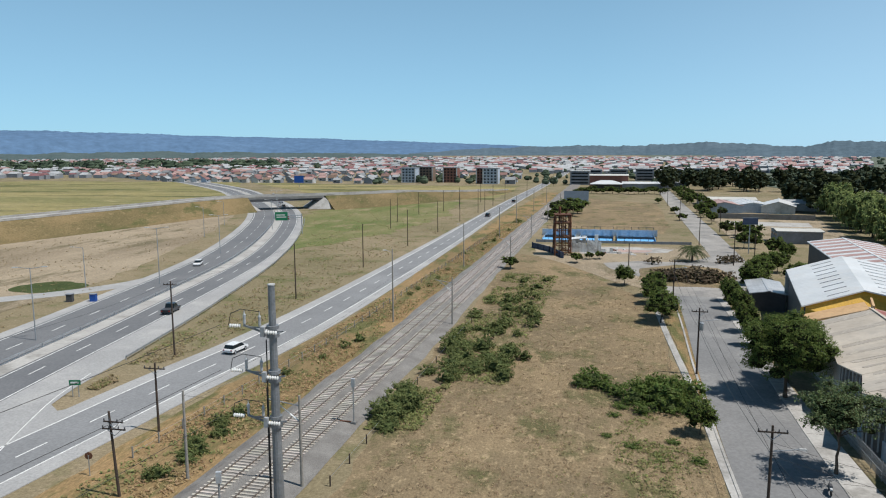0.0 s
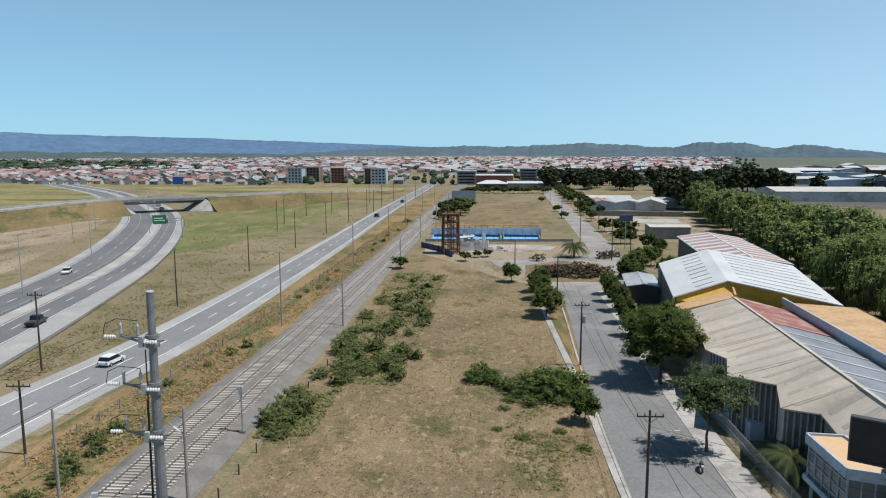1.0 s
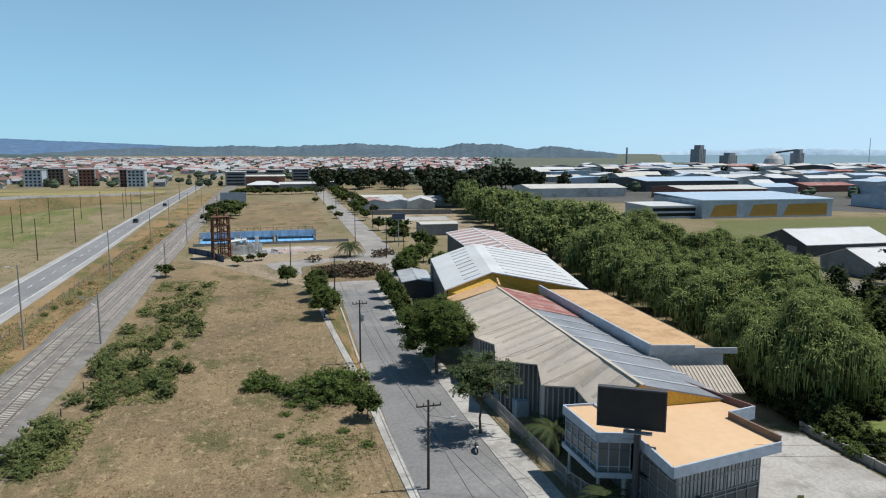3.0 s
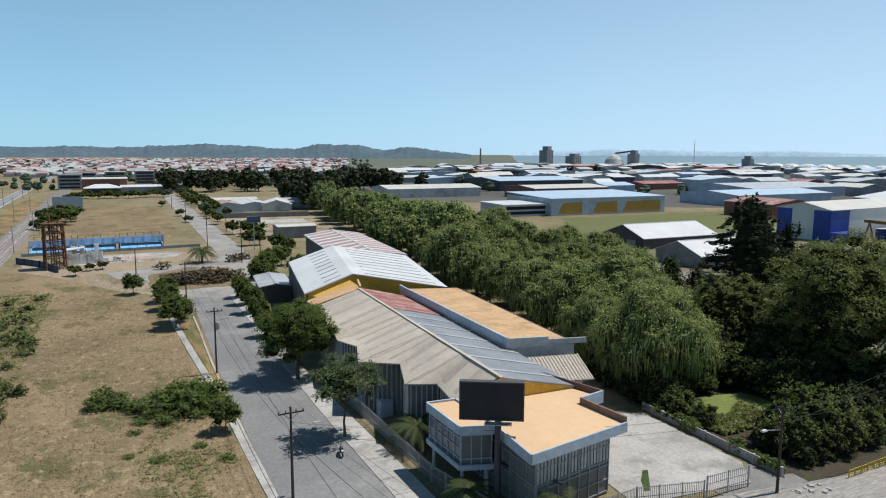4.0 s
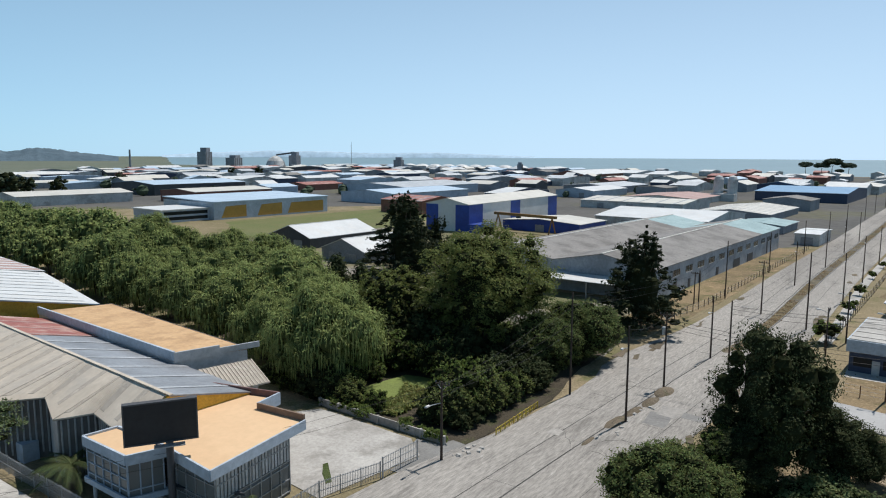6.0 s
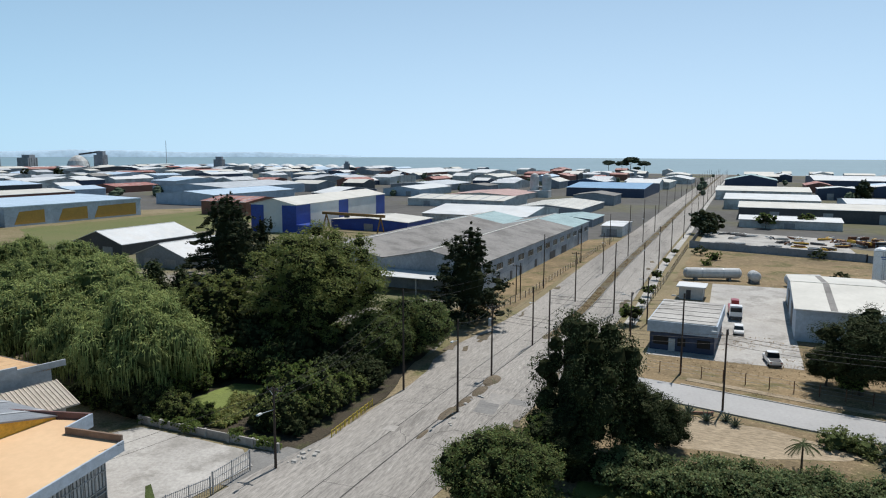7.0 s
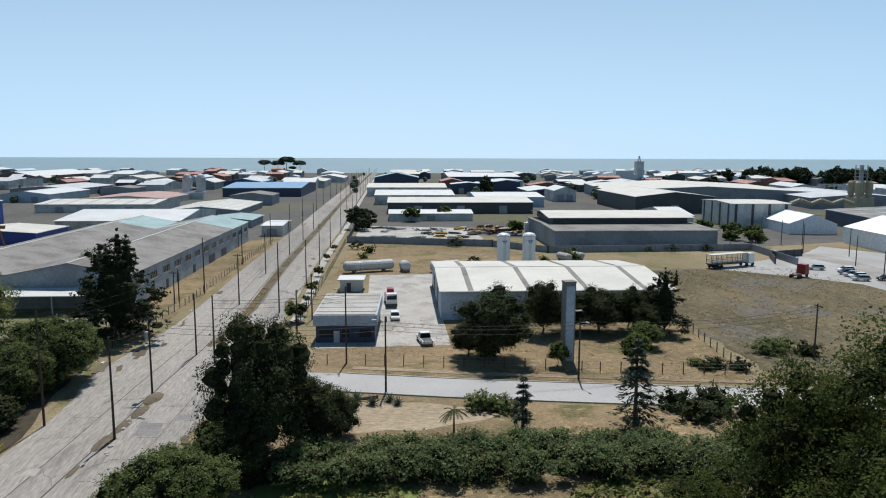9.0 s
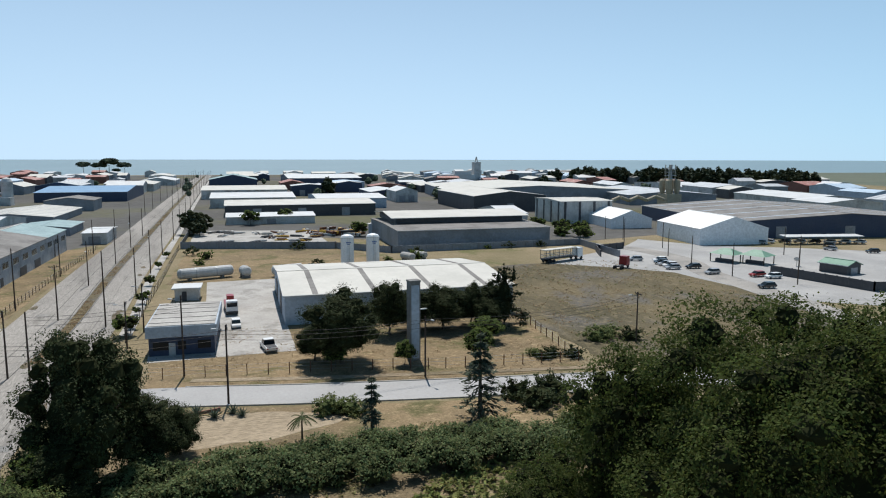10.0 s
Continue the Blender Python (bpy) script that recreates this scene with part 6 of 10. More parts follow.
def glazing(parent, p0, p1, z0, z1, n, rows, mat, w=0.09):
    """Mullions, transoms and single panes set 4 cm before a wall line."""
    p0, p1 = Vector((*p0, 0)), Vector((*p1, 0))
    d = (p1 - p0).normalized()
    nrm = Vector((d.y, -d.x, 0)) * 0.06
    for i in range(n + 1):
        p = p0.lerp(p1, i / n) + nrm
        part("mullion", Build().bar((p.x, p.y, z0), (p.x, p.y, z1), w), mat, parent)
    for z in rows:
        a, c = p0 + nrm, p1 + nrm
        part("transom", Build().bar((a.x, a.y, z), (c.x, c.y, z), w), mat, parent)


glazing(of, CORE[0], CORE[1], 0.2, 6.4, 7, (0.3, 1.5, 2.9, 3.3, 4.8, 6.3), m_steel)
glazing(of, CORE[3], CORE[0], 0.2, 6.4, 8, (0.3, 1.5, 2.9, 3.3, 4.8, 6.3), m_steel)
glazing(of, CORE[1], CORE[2], 0.2, 6.4, 5, (0.3, 2.9, 3.3, 6.3), m_steel)
for i in range(22):
    p = Vector((33.6, 46.6, 0)).lerp(Vector((42.8, 48.0, 0)), (i + 0.5) / 22)
    part("blind", Build().box(p.x + 0.02, p.y - 0.02, 3.4, 0.26, 0.05, 2.6, 8.7), m_galv, of, "grey vertical blind")
# projecting glazed wing towards the street
WG = [(30.0, 53.6), (33.2, 52.4), (33.2, 60.2), (30.1, 60.6)]
part("roof", Build().slab([(*p, 6.75) for p in WG], 0.15), m_ochre, of)
b = Build()
for (x0, y0), (x1, y1) in zip(WG, WG[1:] + WG[:1]):
    b.bar((x0, y0, 6.5), (x1, y1, 6.5), 0.2, 0.9)
    b.bar((x0, y0, 2.9), (x1, y1, 2.9), 0.2, 0.5)
part("fascia", b, m_wall_b, of, "pale blue-grey sheet fascia")
b = Build()
WI = [(30.3, 53.9), (33.0, 52.9), (33.0, 60.0), (30.3, 60.3)]
for (x0, y0), (x1, y1) in zip(WI, WI[1:] + WI[:1]):
    b.add([(x0, y0, 2.8), (x1, y1, 2.8), (x1, y1, 6.4), (x0, y0, 6.4)], [(0, 1, 2, 3)])
b.add([(*p, 2.8) for p in WI], [(3, 2, 1, 0)])
part("wall", b, m_glass_b, of, "glazing, grey-beige reflection in its colour")
glazing(of, WI[3], WI[0], 2.9, 6.3, 5, (3.6, 4.6, 5.6), m_wall_b)
glazing(of, WI[0], WI[1], 2.9, 6.3, 3, (3.6, 5.9), m_wall_b)
for x, y in ((30.6, 54.2), (30.6, 60.0), (32.7, 53.2)):
    part("column", Build().cyl((x, y, 0), (x, y, 2.8), 0.18), m_wall, of)
part("canopy", Build().slab([(33.2, 51.8, 3.4), (36, 46, 3.4), (36, 58, 3.4), (33.2, 58, 3.4)], 0.2), m_dark, of)
bb = thing("billboard", 31.7, 50.9, 0, -32.5, "large black billboard panel on a steel post", "billboard")
part("panel", Build().box(0, 0, 8.35, 5.6, 0.5, 3.35), m_black, bb, "dark matt panel")
part("frame", Build().box(0, 0, 11.68, 5.75, 0.62, 0.12).box(0, 0, 8.25, 5.75, 0.62, 0.12).box(-2.82, 0, 8.3, 0.12, 0.62, 3.4).box(2.82, 0, 8.3, 0.12, 0.62, 3.4), m_dark, bb)
part("post", Build().cyl((0.6, 0.3, 0), (0.6, 0.3, 8.4), 0.3, n=12), m_dark, bb)
part("catwalk", Build().box(0.6, -0.6, 8.05, 2.4, 0.7, 0.08), m_steel, bb)

# far low halls behind the white-roofed one
shed(66, 180, 16, 48, 6.6, 1.2, -7, m_dark, m_white, "hall with a white roof and pale red stripes", "y", doors=0, strips=9, strip_mat=m_pale_red, strip_w=1.5)
shed(72, 256, 14, 10, 4.2, 0.4, RZ, m_wall_g, m_cream, "small flat grey building", "x", doors=0, windows=3)
shed(37.5, 152, 6, 14, 3.5, 0.5, -8, m_dark, m_galv, "low dark lean-to beside the hall", "y", doors=0, name="lean_to")

# sports courts, ruined kiosk, rusty tower
for i, (x, w) in enumerate(((-7.5, 11), (5.5, 11.5), (19.0, 13))):
    ct = thing("sports_court", x, 255, 0, RZ, "blue padel court inside a low glass and mesh fence", "court", "row of padel courts")
    part("surface", Build().box(0, 0, 0, w, 18, 0.08), m_court, ct)
    part("line", Build().box(0, 0, 0.08, 0.12, 17, 0.02).box(0, -6, 0.08, w - 1, 0.12, 0.02).box(0, 6, 0.08, w - 1, 0.12, 0.02), m_paint, ct)
    part("net", Build().box(0, 0, 0.08, w - 0.4, 0.06, 0.9), m_dark, ct)
    for s in (-1, 1):
        part("wall", Build().box(0, s * 9.2, 0, w, 0.12, 2.0 if s > 0 else 0.5), m_wall_b if s > 0 else m_wall_g, ct)
        for k in range(6):
            part("post", Build().box(-w / 2 + w * k / 5, s * 9.2, 0, 0.14, 0.14, 3.4 if s > 0 else 2.3), m_dark, ct)
        part("rail", Build().box(0, s * 9.2, 3.3 if s > 0 else 2.25, w, 0.1, 0.08), m_dark, ct)
        part("wall", Build().box(s * w / 2, 0, 0, 0.1, 18.4, 0.8), mk("court_screen", (0.27, 0.38, 0.47), (0.22, 0.32, 0.41), 0.5, 3, 0.4, bump=0) if "court_screen" not in MATS else MATS["court_screen"], ct)
tw = thing("steel_tower", -5.6, 214, 0, 8, "open lattice tower of rusty steel", "tower")
for a, c in ((-2.2, -2.2), (2.2, -2.2), (2.2, 2.2), (-2.2, 2.2)):
    part("leg", Build().bar((a * 1.1, c * 1.1, 0), (a, c, 12.4), 0.34), m_rust, tw)
for z in (1.0, 3.2, 5.4, 7.6, 9.8, 12.2):
    for p, q in (((-2.2, -2.2), (2.2, -2.2)), ((2.2, -2.2), (2.2, 2.2)), ((2.2, 2.2), (-2.2, 2.2)), ((-2.2, 2.2), (-2.2, -2.2))):
        part("beam", Build().bar((*p, z), (*q, z), 0.24), m_rust, tw)
        if z < 12:
            part("brace", Build().bar((*p, z), (*q, z + 2.2), 0.13), m_rust, tw)
for z in (5.5, 9.9, 12.3):
    part("platform", Build().box(0, 0, z, 5.0, 5.0, 0.18), m_rust, tw)
for a, c in ((0, -2.2), (0, 2.2), (-2.2, 0), (2.2, 0), (-0.8, 0.4), (0.9, -0.6)):
    part("column", Build().bar((a, c, 0), (a, c, 12.2), 0.26), m_rust, tw)
for z in (1.0, 3.2, 5.4, 7.6):
    for p, q in (((2.2, -2.2), (-2.2, -2.2)), ((2.2, 2.2), (2.2, -2.2))):
        part("brace", Build().bar((*p, z), (*q, z + 2.2), 0.13), m_rust, tw)
part("vent_pipe", Build().cyl((-0.8, 0.4, 9.9), (-0.8, 0.4, 14.6), 0.35, n=8).cyl((0.9, -0.6, 12.3), (1.6, -0.6, 14.0), 0.2, n=6), m_rust, tw)
part("ladder", Build().box(0.3, -2.4, 0, 0.08, 0.08, 12.5).box(-0.3, -2.4, 0, 0.08, 0.08, 12.5), m_rust, tw)
kk = thing("kiosk", 1.6, 222, 0, RZ, "ruined roofless white kiosk with broken walls", "building")
rk = random.Random(61)
m_plaster = mk("white_plaster", (0.78, 0.78, 0.76), (0.66, 0.65, 0.63), 0.5, 3, 0.9, bump=0.2, c3=(0.45, 0.43, 0.40), s3=0.4)


def broken_wall(parent, x0, y0, x1, y1, lo, hi, n):
    """A wall of upright pieces with a ragged, broken top."""
    for i in range(n):
        t = (i + 0.5) / n
        h = rk.uniform(lo, hi)
        if rk.random() < 0.18:
            h *= 0.4
        part("wall_piece", Build().box(x0 + (x1 - x0) * t, y0 + (y1 - y0) * t, -0.1, abs(x1 - x0) / n + 0.22, abs(y1 - y0) / n + 0.22, h + 0.1), m_plaster, parent)


for q in ((-5, -2.6, 4.5, -2.6, 2.2, 4.0, 10), (-5, 2.8, 4.5, 2.8, 2.8, 5.4, 10), (-5, -2.6, -5, 2.8, 1.6, 3.4, 6), (4.5, -2.6, 4.5, 2.8, 1.4, 3.0, 6), (0.5, -2.6, 0.5, 2.8, 2.6, 4.6, 6), (4.5, -1.8, 9.5, -1.8, 0.7, 1.7, 7), (9.5, -1.8, 9.5, 2.2, 0.8, 1.9, 5)):
    broken_wall(kk, *q)
part("roof_slab", Build().slab([(-5.2, -0.4, 3.7), (-0.2, -0.2, 4.3), (0.2, 3.0, 4.4), (-5.2, 3.0, 4.0)], 0.2), m_white, kk)
for i in range(26):
    part("rubble", Build().box(rk.uniform(-7, 20), rk.uniform(-6, 6), 0.02, rk.uniform(0.4, 1.5), rk.uniform(0.4, 1.2), rk.uniform(0.15, 0.6), rk.uniform(0, 90), taper=0.7), rk.choice((m_wall, m_conc, m_terra)), kk)
pv = thing("pavilion", 18, 547, 0, RZ, "open pavilion with a white hipped roof on dark columns", "building")
part("roof", Build().add([(-12, -6, 5.4), (12, -6, 5.4), (12, 8, 5.4), (-12, 8, 5.4), (-4.5, 1, 8.0), (4.5, 1, 8.0)], [(0, 1, 5, 4), (1, 2, 5), (2, 3, 4, 5), (3, 0, 4), (3, 2, 1, 0)]), m_white, pv)
part("fascia", Build().box(0, 1, 5.0, 24, 14, 0.38), m_wall, pv)
for k in range(6):
    part("column", Build().box(-10 + 4 * k, -5, 0, 0.5, 0.5, 5.0), m_dark, pv)
part("wall", Build().box(0, 3, 0, 20, 7, 4.9), m_dark, pv, "dark recessed glazing")
sg_ = thing("billboard", 50.3, 226, 0, 6, "small blue-grey billboard on a tall post", "billboard")
part("post", Build().cyl((0, 0, 0), (0, 0, 9.2), 0.16, n=8), m_steel, sg_)
part("panel", Build().box(0, -0.2, 9.0, 4.4, 0.25, 1.9), m_navy, sg_)
part("frame", Build().box(0, -0.1, 8.9, 4.6, 0.3, 0.1).box(0, -0.1, 10.9, 4.6, 0.3, 0.1), m_steel, sg_)
bk = thing("billboard", -3.0, 383, 0, 2, "grey back of a roadside billboard", "billboard")
part("panel", Build().box(0, 0, 3.2, 13, 0.5, 6.2), mk("billboard_back", (0.22, 0.27, 0.32), (0.18, 0.22, 0.27), 0.4, 2, 0.7, bump=0.1), bk)
for a in (-4, 4):
    part("post", Build().box(a, 0.3, 0, 0.4, 0.4, 3.4), m_steel, bk)

# apartment blocks
for x, y, c, lb in ((-163.5, 662, m_wall_b, "white and blue-grey apartment block"), (-153, 692, m_terra, "apartment block of brick red walls"), (-124, 668, m_brick, "brick-red and white apartment block"), (-82.5, 646, m_wall_b, "blue and white apartment block"), (-90, 655, m_brick, "apartment block of brick red walls")):
    ap = thing("apartment_building", x, y, 0, RZ, lb, "building")
    part("wall", Build().box(0, 0, 0, 14, 12, 14), c, ap)
    part("roof", Build().box(0, 0, 14, 14.6, 12.6, 0.5), m_wall_g, ap)
    for f in range(5):
        for k in range(4):
            part("window", Build().box(-4.9 + 3.2 * k, -6.04, 0.9 + 2.75 * f, 1.7, 0.12, 1.4), m_glass, ap)
    for k in (-6.6, 6.6):
        part("wall", Build().box(k, -6.1, 0, 1.0, 0.3, 14), m_wall, ap)
for x, y in ((10, 690), (34, 700), (60, 720), (84, 712), (-2, 640), (108, 735)):
    ap = thing("apartment_building", x, y, 0, RZ, "grey mid-rise block beyond the street", "building")
    part("wall", Build().box(0, 0, 0, 17, 14, 12), m_wall_g, ap)
    part("roof", Build().box(0, 0, 12, 17.4, 14.4, 0.4), m_wall, ap)
    for f in range(4):
        part("window", Build().box(0, -7.04, 1.2 + 2.8 * f, 14.5, 0.12, 1.3), m_glass, ap)


# the town: small gabled houses
def house(name, roof, wall, label):
    e = thing(name, 0, 0, 0, 0, label, "house")
    part("wall", Build().box(0, 0, 0, 8, 7, 3.6).add([(-4, -3.5, 3.6), (-4, 3.5, 3.6), (-4, 0, 5.6), (4, -3.5, 3.6), (4, 3.5, 3.6), (4, 0, 5.6)], [(0, 2, 1), (3, 4, 5)]), wall, e)
    b = Build()
    b.slab([(-4.4, -4, 3.4), (4.4, -4, 3.4), (4.4, 0, 5.75), (-4.4, 0, 5.75)], 0.15)
    b.slab([(4.4, 4, 3.4), (-4.4, 4, 3.4), (-4.4, 0, 5.75), (4.4, 0, 5.75)], 0.15)
    part("roof", b, roof, e)
    part("window", Build().box(-1.6, -3.52, 1.1, 1.8, 0.1, 1.2), m_glass, e)
    return e


m_town_w = mk("dull_white_roof", (0.36, 0.365, 0.37), (0.28, 0.285, 0.29), 0.2, 1.2, 0.7, bump=0.1, rand=0.2)
m_town_g = mk("dull_grey_roof", (0.26, 0.265, 0.27), (0.2, 0.205, 0.21), 0.2, 1.2, 0.7, bump=0.1, rand=0.25)
m_town_r = mk("dull_red_roof", (0.19, 0.105, 0.09), (0.15, 0.085, 0.072), 0.3, 1.5, 0.8, bump=0.2, rand=0.25)
homes = [house("house", m_terra, m_wall, "small house with a red-brown roof"), house("house", m_pale_red, m_wall, "small house with a faded red roof"), house("house", m_town_w, m_wall_g, "small house with a whitish metal roof"), house("house", m_town_g, m_wall_g, "small house with a grey metal roof"), house("house", m_terra, m_wall_b, "small house with a red roof and bluish walls")]
USED.clear()
rng = random.Random(5)
nh = 0
for row in range(17):
    y0 = 640 + row * 34 + row * row * 2.2
    x = -40 - y0 * 0.02
    while x > -y0 * 0.90 and nh < 200:
        x -= rng.uniform(9.5, 13) * (1 + row * 0.10)
        if rng.random() < 0.1 or (y0 < 720 and -185 < x < -70):
            continue
        yy = y0 + max(0.0, -x - 400) * 0.72 + rng.uniform(-6, 6)
        s = rng.uniform(0.8, 1.15)
        k = rng.choices(range(5), (4, 3, 3, 3, 2))[0]
        put(homes[k], x, yy, s, rng.choice((0, 90)) + RZ + rng.uniform(-4, 4), group="rows of town houses")
        nh += 1
# the rest of the town, too far to count
b = Build()
for i in range(3000):
    a = radians(rng.uniform(-20, 52))
    d = rng.uniform(900, 2400)
    x, y = -math.sin(a) * d, math.cos(a) * d
    if x > -30 and y < 900:
        continue
    w, l, h = rng.uniform(6, 11), rng.uniform(7, 15), rng.uniform(3, 5)
    mi = rng.choices(range(5), (4, 3, 3, 2, 3))[0]
    c, s = math.cos(radians(rng.choice((0, 90)) + RZ)), math.sin(radians(RZ))
    b.box(x, y, 0, l, w, h, 0, 5)
    b.add([(x - l / 2, y - w / 2, h), (x + l / 2, y - w / 2, h), (x + l / 2, y + w / 2, h), (x - l / 2, y + w / 2, h), (x - l / 2, y, h + w * 0.25), (x + l / 2, y, h + w * 0.25)], [(0, 1, 5, 4), (2, 3, 4, 5), (1, 2, 5), (3, 0, 4)], mi)
tagged(part("distant_town", b, [m_town_r, m_town_w, m_town_g, m_town_w, m_pale_red, m_wall_g]), "distant town roofs in white, grey and red", "town", kind="stuff")


# ---- trees and shrubs ----


def spread(n, R, z0, z1, r0, r1, seed, squash=0.85):
    """Lobes over the shell of a rounded crown, plus its heart."""
    g = random.Random(seed)
    zc, hz = (z0 + z1) / 2, (z1 - z0) / 2
    out = [(0, 0, zc, R * 0.62, R * 0.62, hz * 0.72)]
    for i in range(n):
        t = (i + 0.5) / n
        e = math.asin(1 - 1.82 * t)
        a = i * 2.39996 + g.uniform(-0.4, 0.4)
        k = g.uniform(0.62, 0.86)
        r = g.uniform(r0, r1)
        out.append((R * k * math.cos(e) * math.cos(a), R * k * math.cos(e) * math.sin(a), zc + hz * k * math.sin(e), r, r, r * squash))
    return out


WL = "weeping willow with pale green hanging foliage"
near_willows = [plant("willow_tree", spread(34, 6.8, 0.6, 12.8, 1.3, 2.4, s, 1.0), 17000, 0.085, 1.3, s, m_willow, WL, trunk=0.45, fork=4.0, hang=1.25, low=-0.75, core=0.74, jitter=0.3) for s in (1, 2)]
willows = [plant("willow_tree", spread(28, 6.8, 0.6, 12.8, 1.4, 2.5, s, 1.0), 6300, 0.14, 1.3, s, m_willow, WL, trunk=0.45, fork=4.0, hang=1.35, low=-0.75, core=0.74, jitter=0.28) for s in (3, 6)]
far_willows = [plant("willow_tree", spread(16, 6.8, 1.0, 12.8, 1.9, 3.0, s, 1.05), 1500, 0.36, 1.5, s, m_willow, WL, trunk=0.45, fork=4.0, hang=1.5, low=-0.6, core=0.76, jitter=0.2) for s in (4, 5)]
g = random.Random(8)
y = 69.0
while y < 352:
    for row, dx in enumerate((0, 11, 20)):
        if row == 2 and (y < 150 or g.random() < 0.4):
            continue
        if row == 1 and y < 79:
            continue
        x = 68.5 + (y - 69) * 0.165 + dx + g.uniform(-1.5, 1.5)
        put(g.choice(near_willows if y < 92 and row < 2 else willows if y < 165 and row < 2 else far_willows), x, y + g.uniform(-2, 2), g.uniform(0.8, 1.22), g.uniform(0, 360), group="row of willows")
    y += 12.5 if y < 160 else 15.0
for x, yy, s in ((85, 80, 0.8), (128, 205, 1.0), (118, 175, 0.9), (112, 150, 0.92), (104, 128, 0.9), (66, 70, 0.72), (92, 96, 0.8), (101, 112, 0.95), (110, 118, 0.85), (120, 140, 0.9), (78, 84, 0.95), (128, 165, 0.8)):
    put(g.choice(willows), x, yy, s, g.uniform(0, 360), group="row of willows")

broad = [plant("broadleaf_tree", spread(64, 9.8, 0.8, 20.5, 1.2, 2.3, s, 0.75), n, w, w * 1.6, s, m_leaf, "tall broadleaf tree with a dense dark green crown", trunk=0.55, fork=5.0, low=-0.8, core=0.55, jitter=0.4, per=12) for s, n, w in ((21, 46000, 0.17), (22, 9000, 0.3))]
put(broad[0], 93.0, 57.5, 1.2, 40, sz=1.08)
put(broad[1], 86, 72, 0.72, 130)
rough_oak = plant("broadleaf_tree", spread(110, 15.0, -1.0, 25.0, 1.5, 2.8, 31, 0.8), 150000, 0.13, 0.23, 31, m_oak, "very large broadleaf tree with sunlit outer leaves", trunk=0.8, fork=6, low=-0.85, core=0.5, jitter=0.26, per=14)
put(rough_oak, 31.5, -37.5, 1.03, 0)
low_oak = plant("broadleaf_tree", spread(40, 6.5, -0.5, 12.5, 1.0, 1.8, 33, 0.8), 30000, 0.12, 0.21, 33, m_oak, "lower broadleaf tree beside a bigger one", trunk=0.4, fork=3, low=-0.85, core=0.5, jitter=0.28, per=12)
put(low_oak, 45, -23.5, 0.72, 200, sz=0.75, label="lower broadleaf tree beside a bigger one")
put(low_oak, 46, -32, 1.1, 20, sz=1.4, label="lower broadleaf tree beside a bigger one")

dark = [plant("evergreen_tree", spread(34, 5.6, 0.0, 14.0, 1.1, 2.0, s, 0.9), 14000, 0.13, 0.23, s, m_leaf_d, "dark evergreen tree with a dense irregular crown", trunk=0.4, fork=3.0, low=-0.9, core=0.74, jitter=0.17) for s in (41, 42)]
put(dark[0], 71.0, 11.6, 1.02, 0, sz=1.19, label="broad dark evergreen beside the avenue crossing")
put(dark[1], 74.5, 6.6, 0.72, 60, sz=0.62)
put(dark[1], 66.5, 13.5, 0.75, 200, sz=0.55, label="lower evergreen in front of a bigger one")
put(dark[1], 77, 3.5, 0.42, 60, sz=0.40)
for x, y, s, sz in ((104.5, -19.3, 1.12, 0.88), (107, -15.5, 0.6, 0.45), (121, -35.5, 0.7, 0.6), (122, -52, 0.62, 0.6), (117, -49, 0.55, 0.45), (119, -30.5, 0.72, 0.74), (120, -41, 0.85, 0.64), (121, -47, 0.6, 0.62), (158, 60, 0.8, 0.8)):
    put(g.choice(dark), x, y, s, g.uniform(0, 360), sz=sz, label="dark evergreen in front of the workshop")
# far dark groves
far_dark = [plant("evergreen_tree", spread(16, 5.6, 0.0, 14.0, 1.5, 2.4, s, 0.9), 550, 0.75, 1.1, s, m_far_leaf, "dark tree of a distant grove", trunk=0.4, fork=3.0, low=-0.9, core=0.85) for s in (43, 44)]
for i in range(34):
    a = radians(g.uniform(-16.5, -5.5))
    d = g.uniform(560, 720)
    put(g.choice(far_dark), -math.sin(a) * d, math.cos(a) * d, g.uniform(1.0, 1.5), g.uniform(0, 360), sz=g.uniform(0.9, 1.25), label="dark tree of a distant grove", group="distant grove")
for i in range(20):
    x_, y_ = (117 + g.uniform(-8, 16), 385 + g.uniform(-18, 30)) if i < 12 else (204 + g.uniform(-16, 16), 520 + g.uniform(-14, 20))
    put(g.choice(far_dark), x_, y_, g.uniform(1.25, 1.6), g.uniform(0, 360), label="tall dark tree beyond the willows", group="trees beyond the willows")


for x, y, s_, z_ in ((298, 5, 0.95, 0.75), (307, 1, 0.8, 0.62), (291, 2, 0.6, 0.5)):
    put(far_dark[0], x, y, s_, 40 * x, sz=z_, label="broad round dark tree beside the avenue")


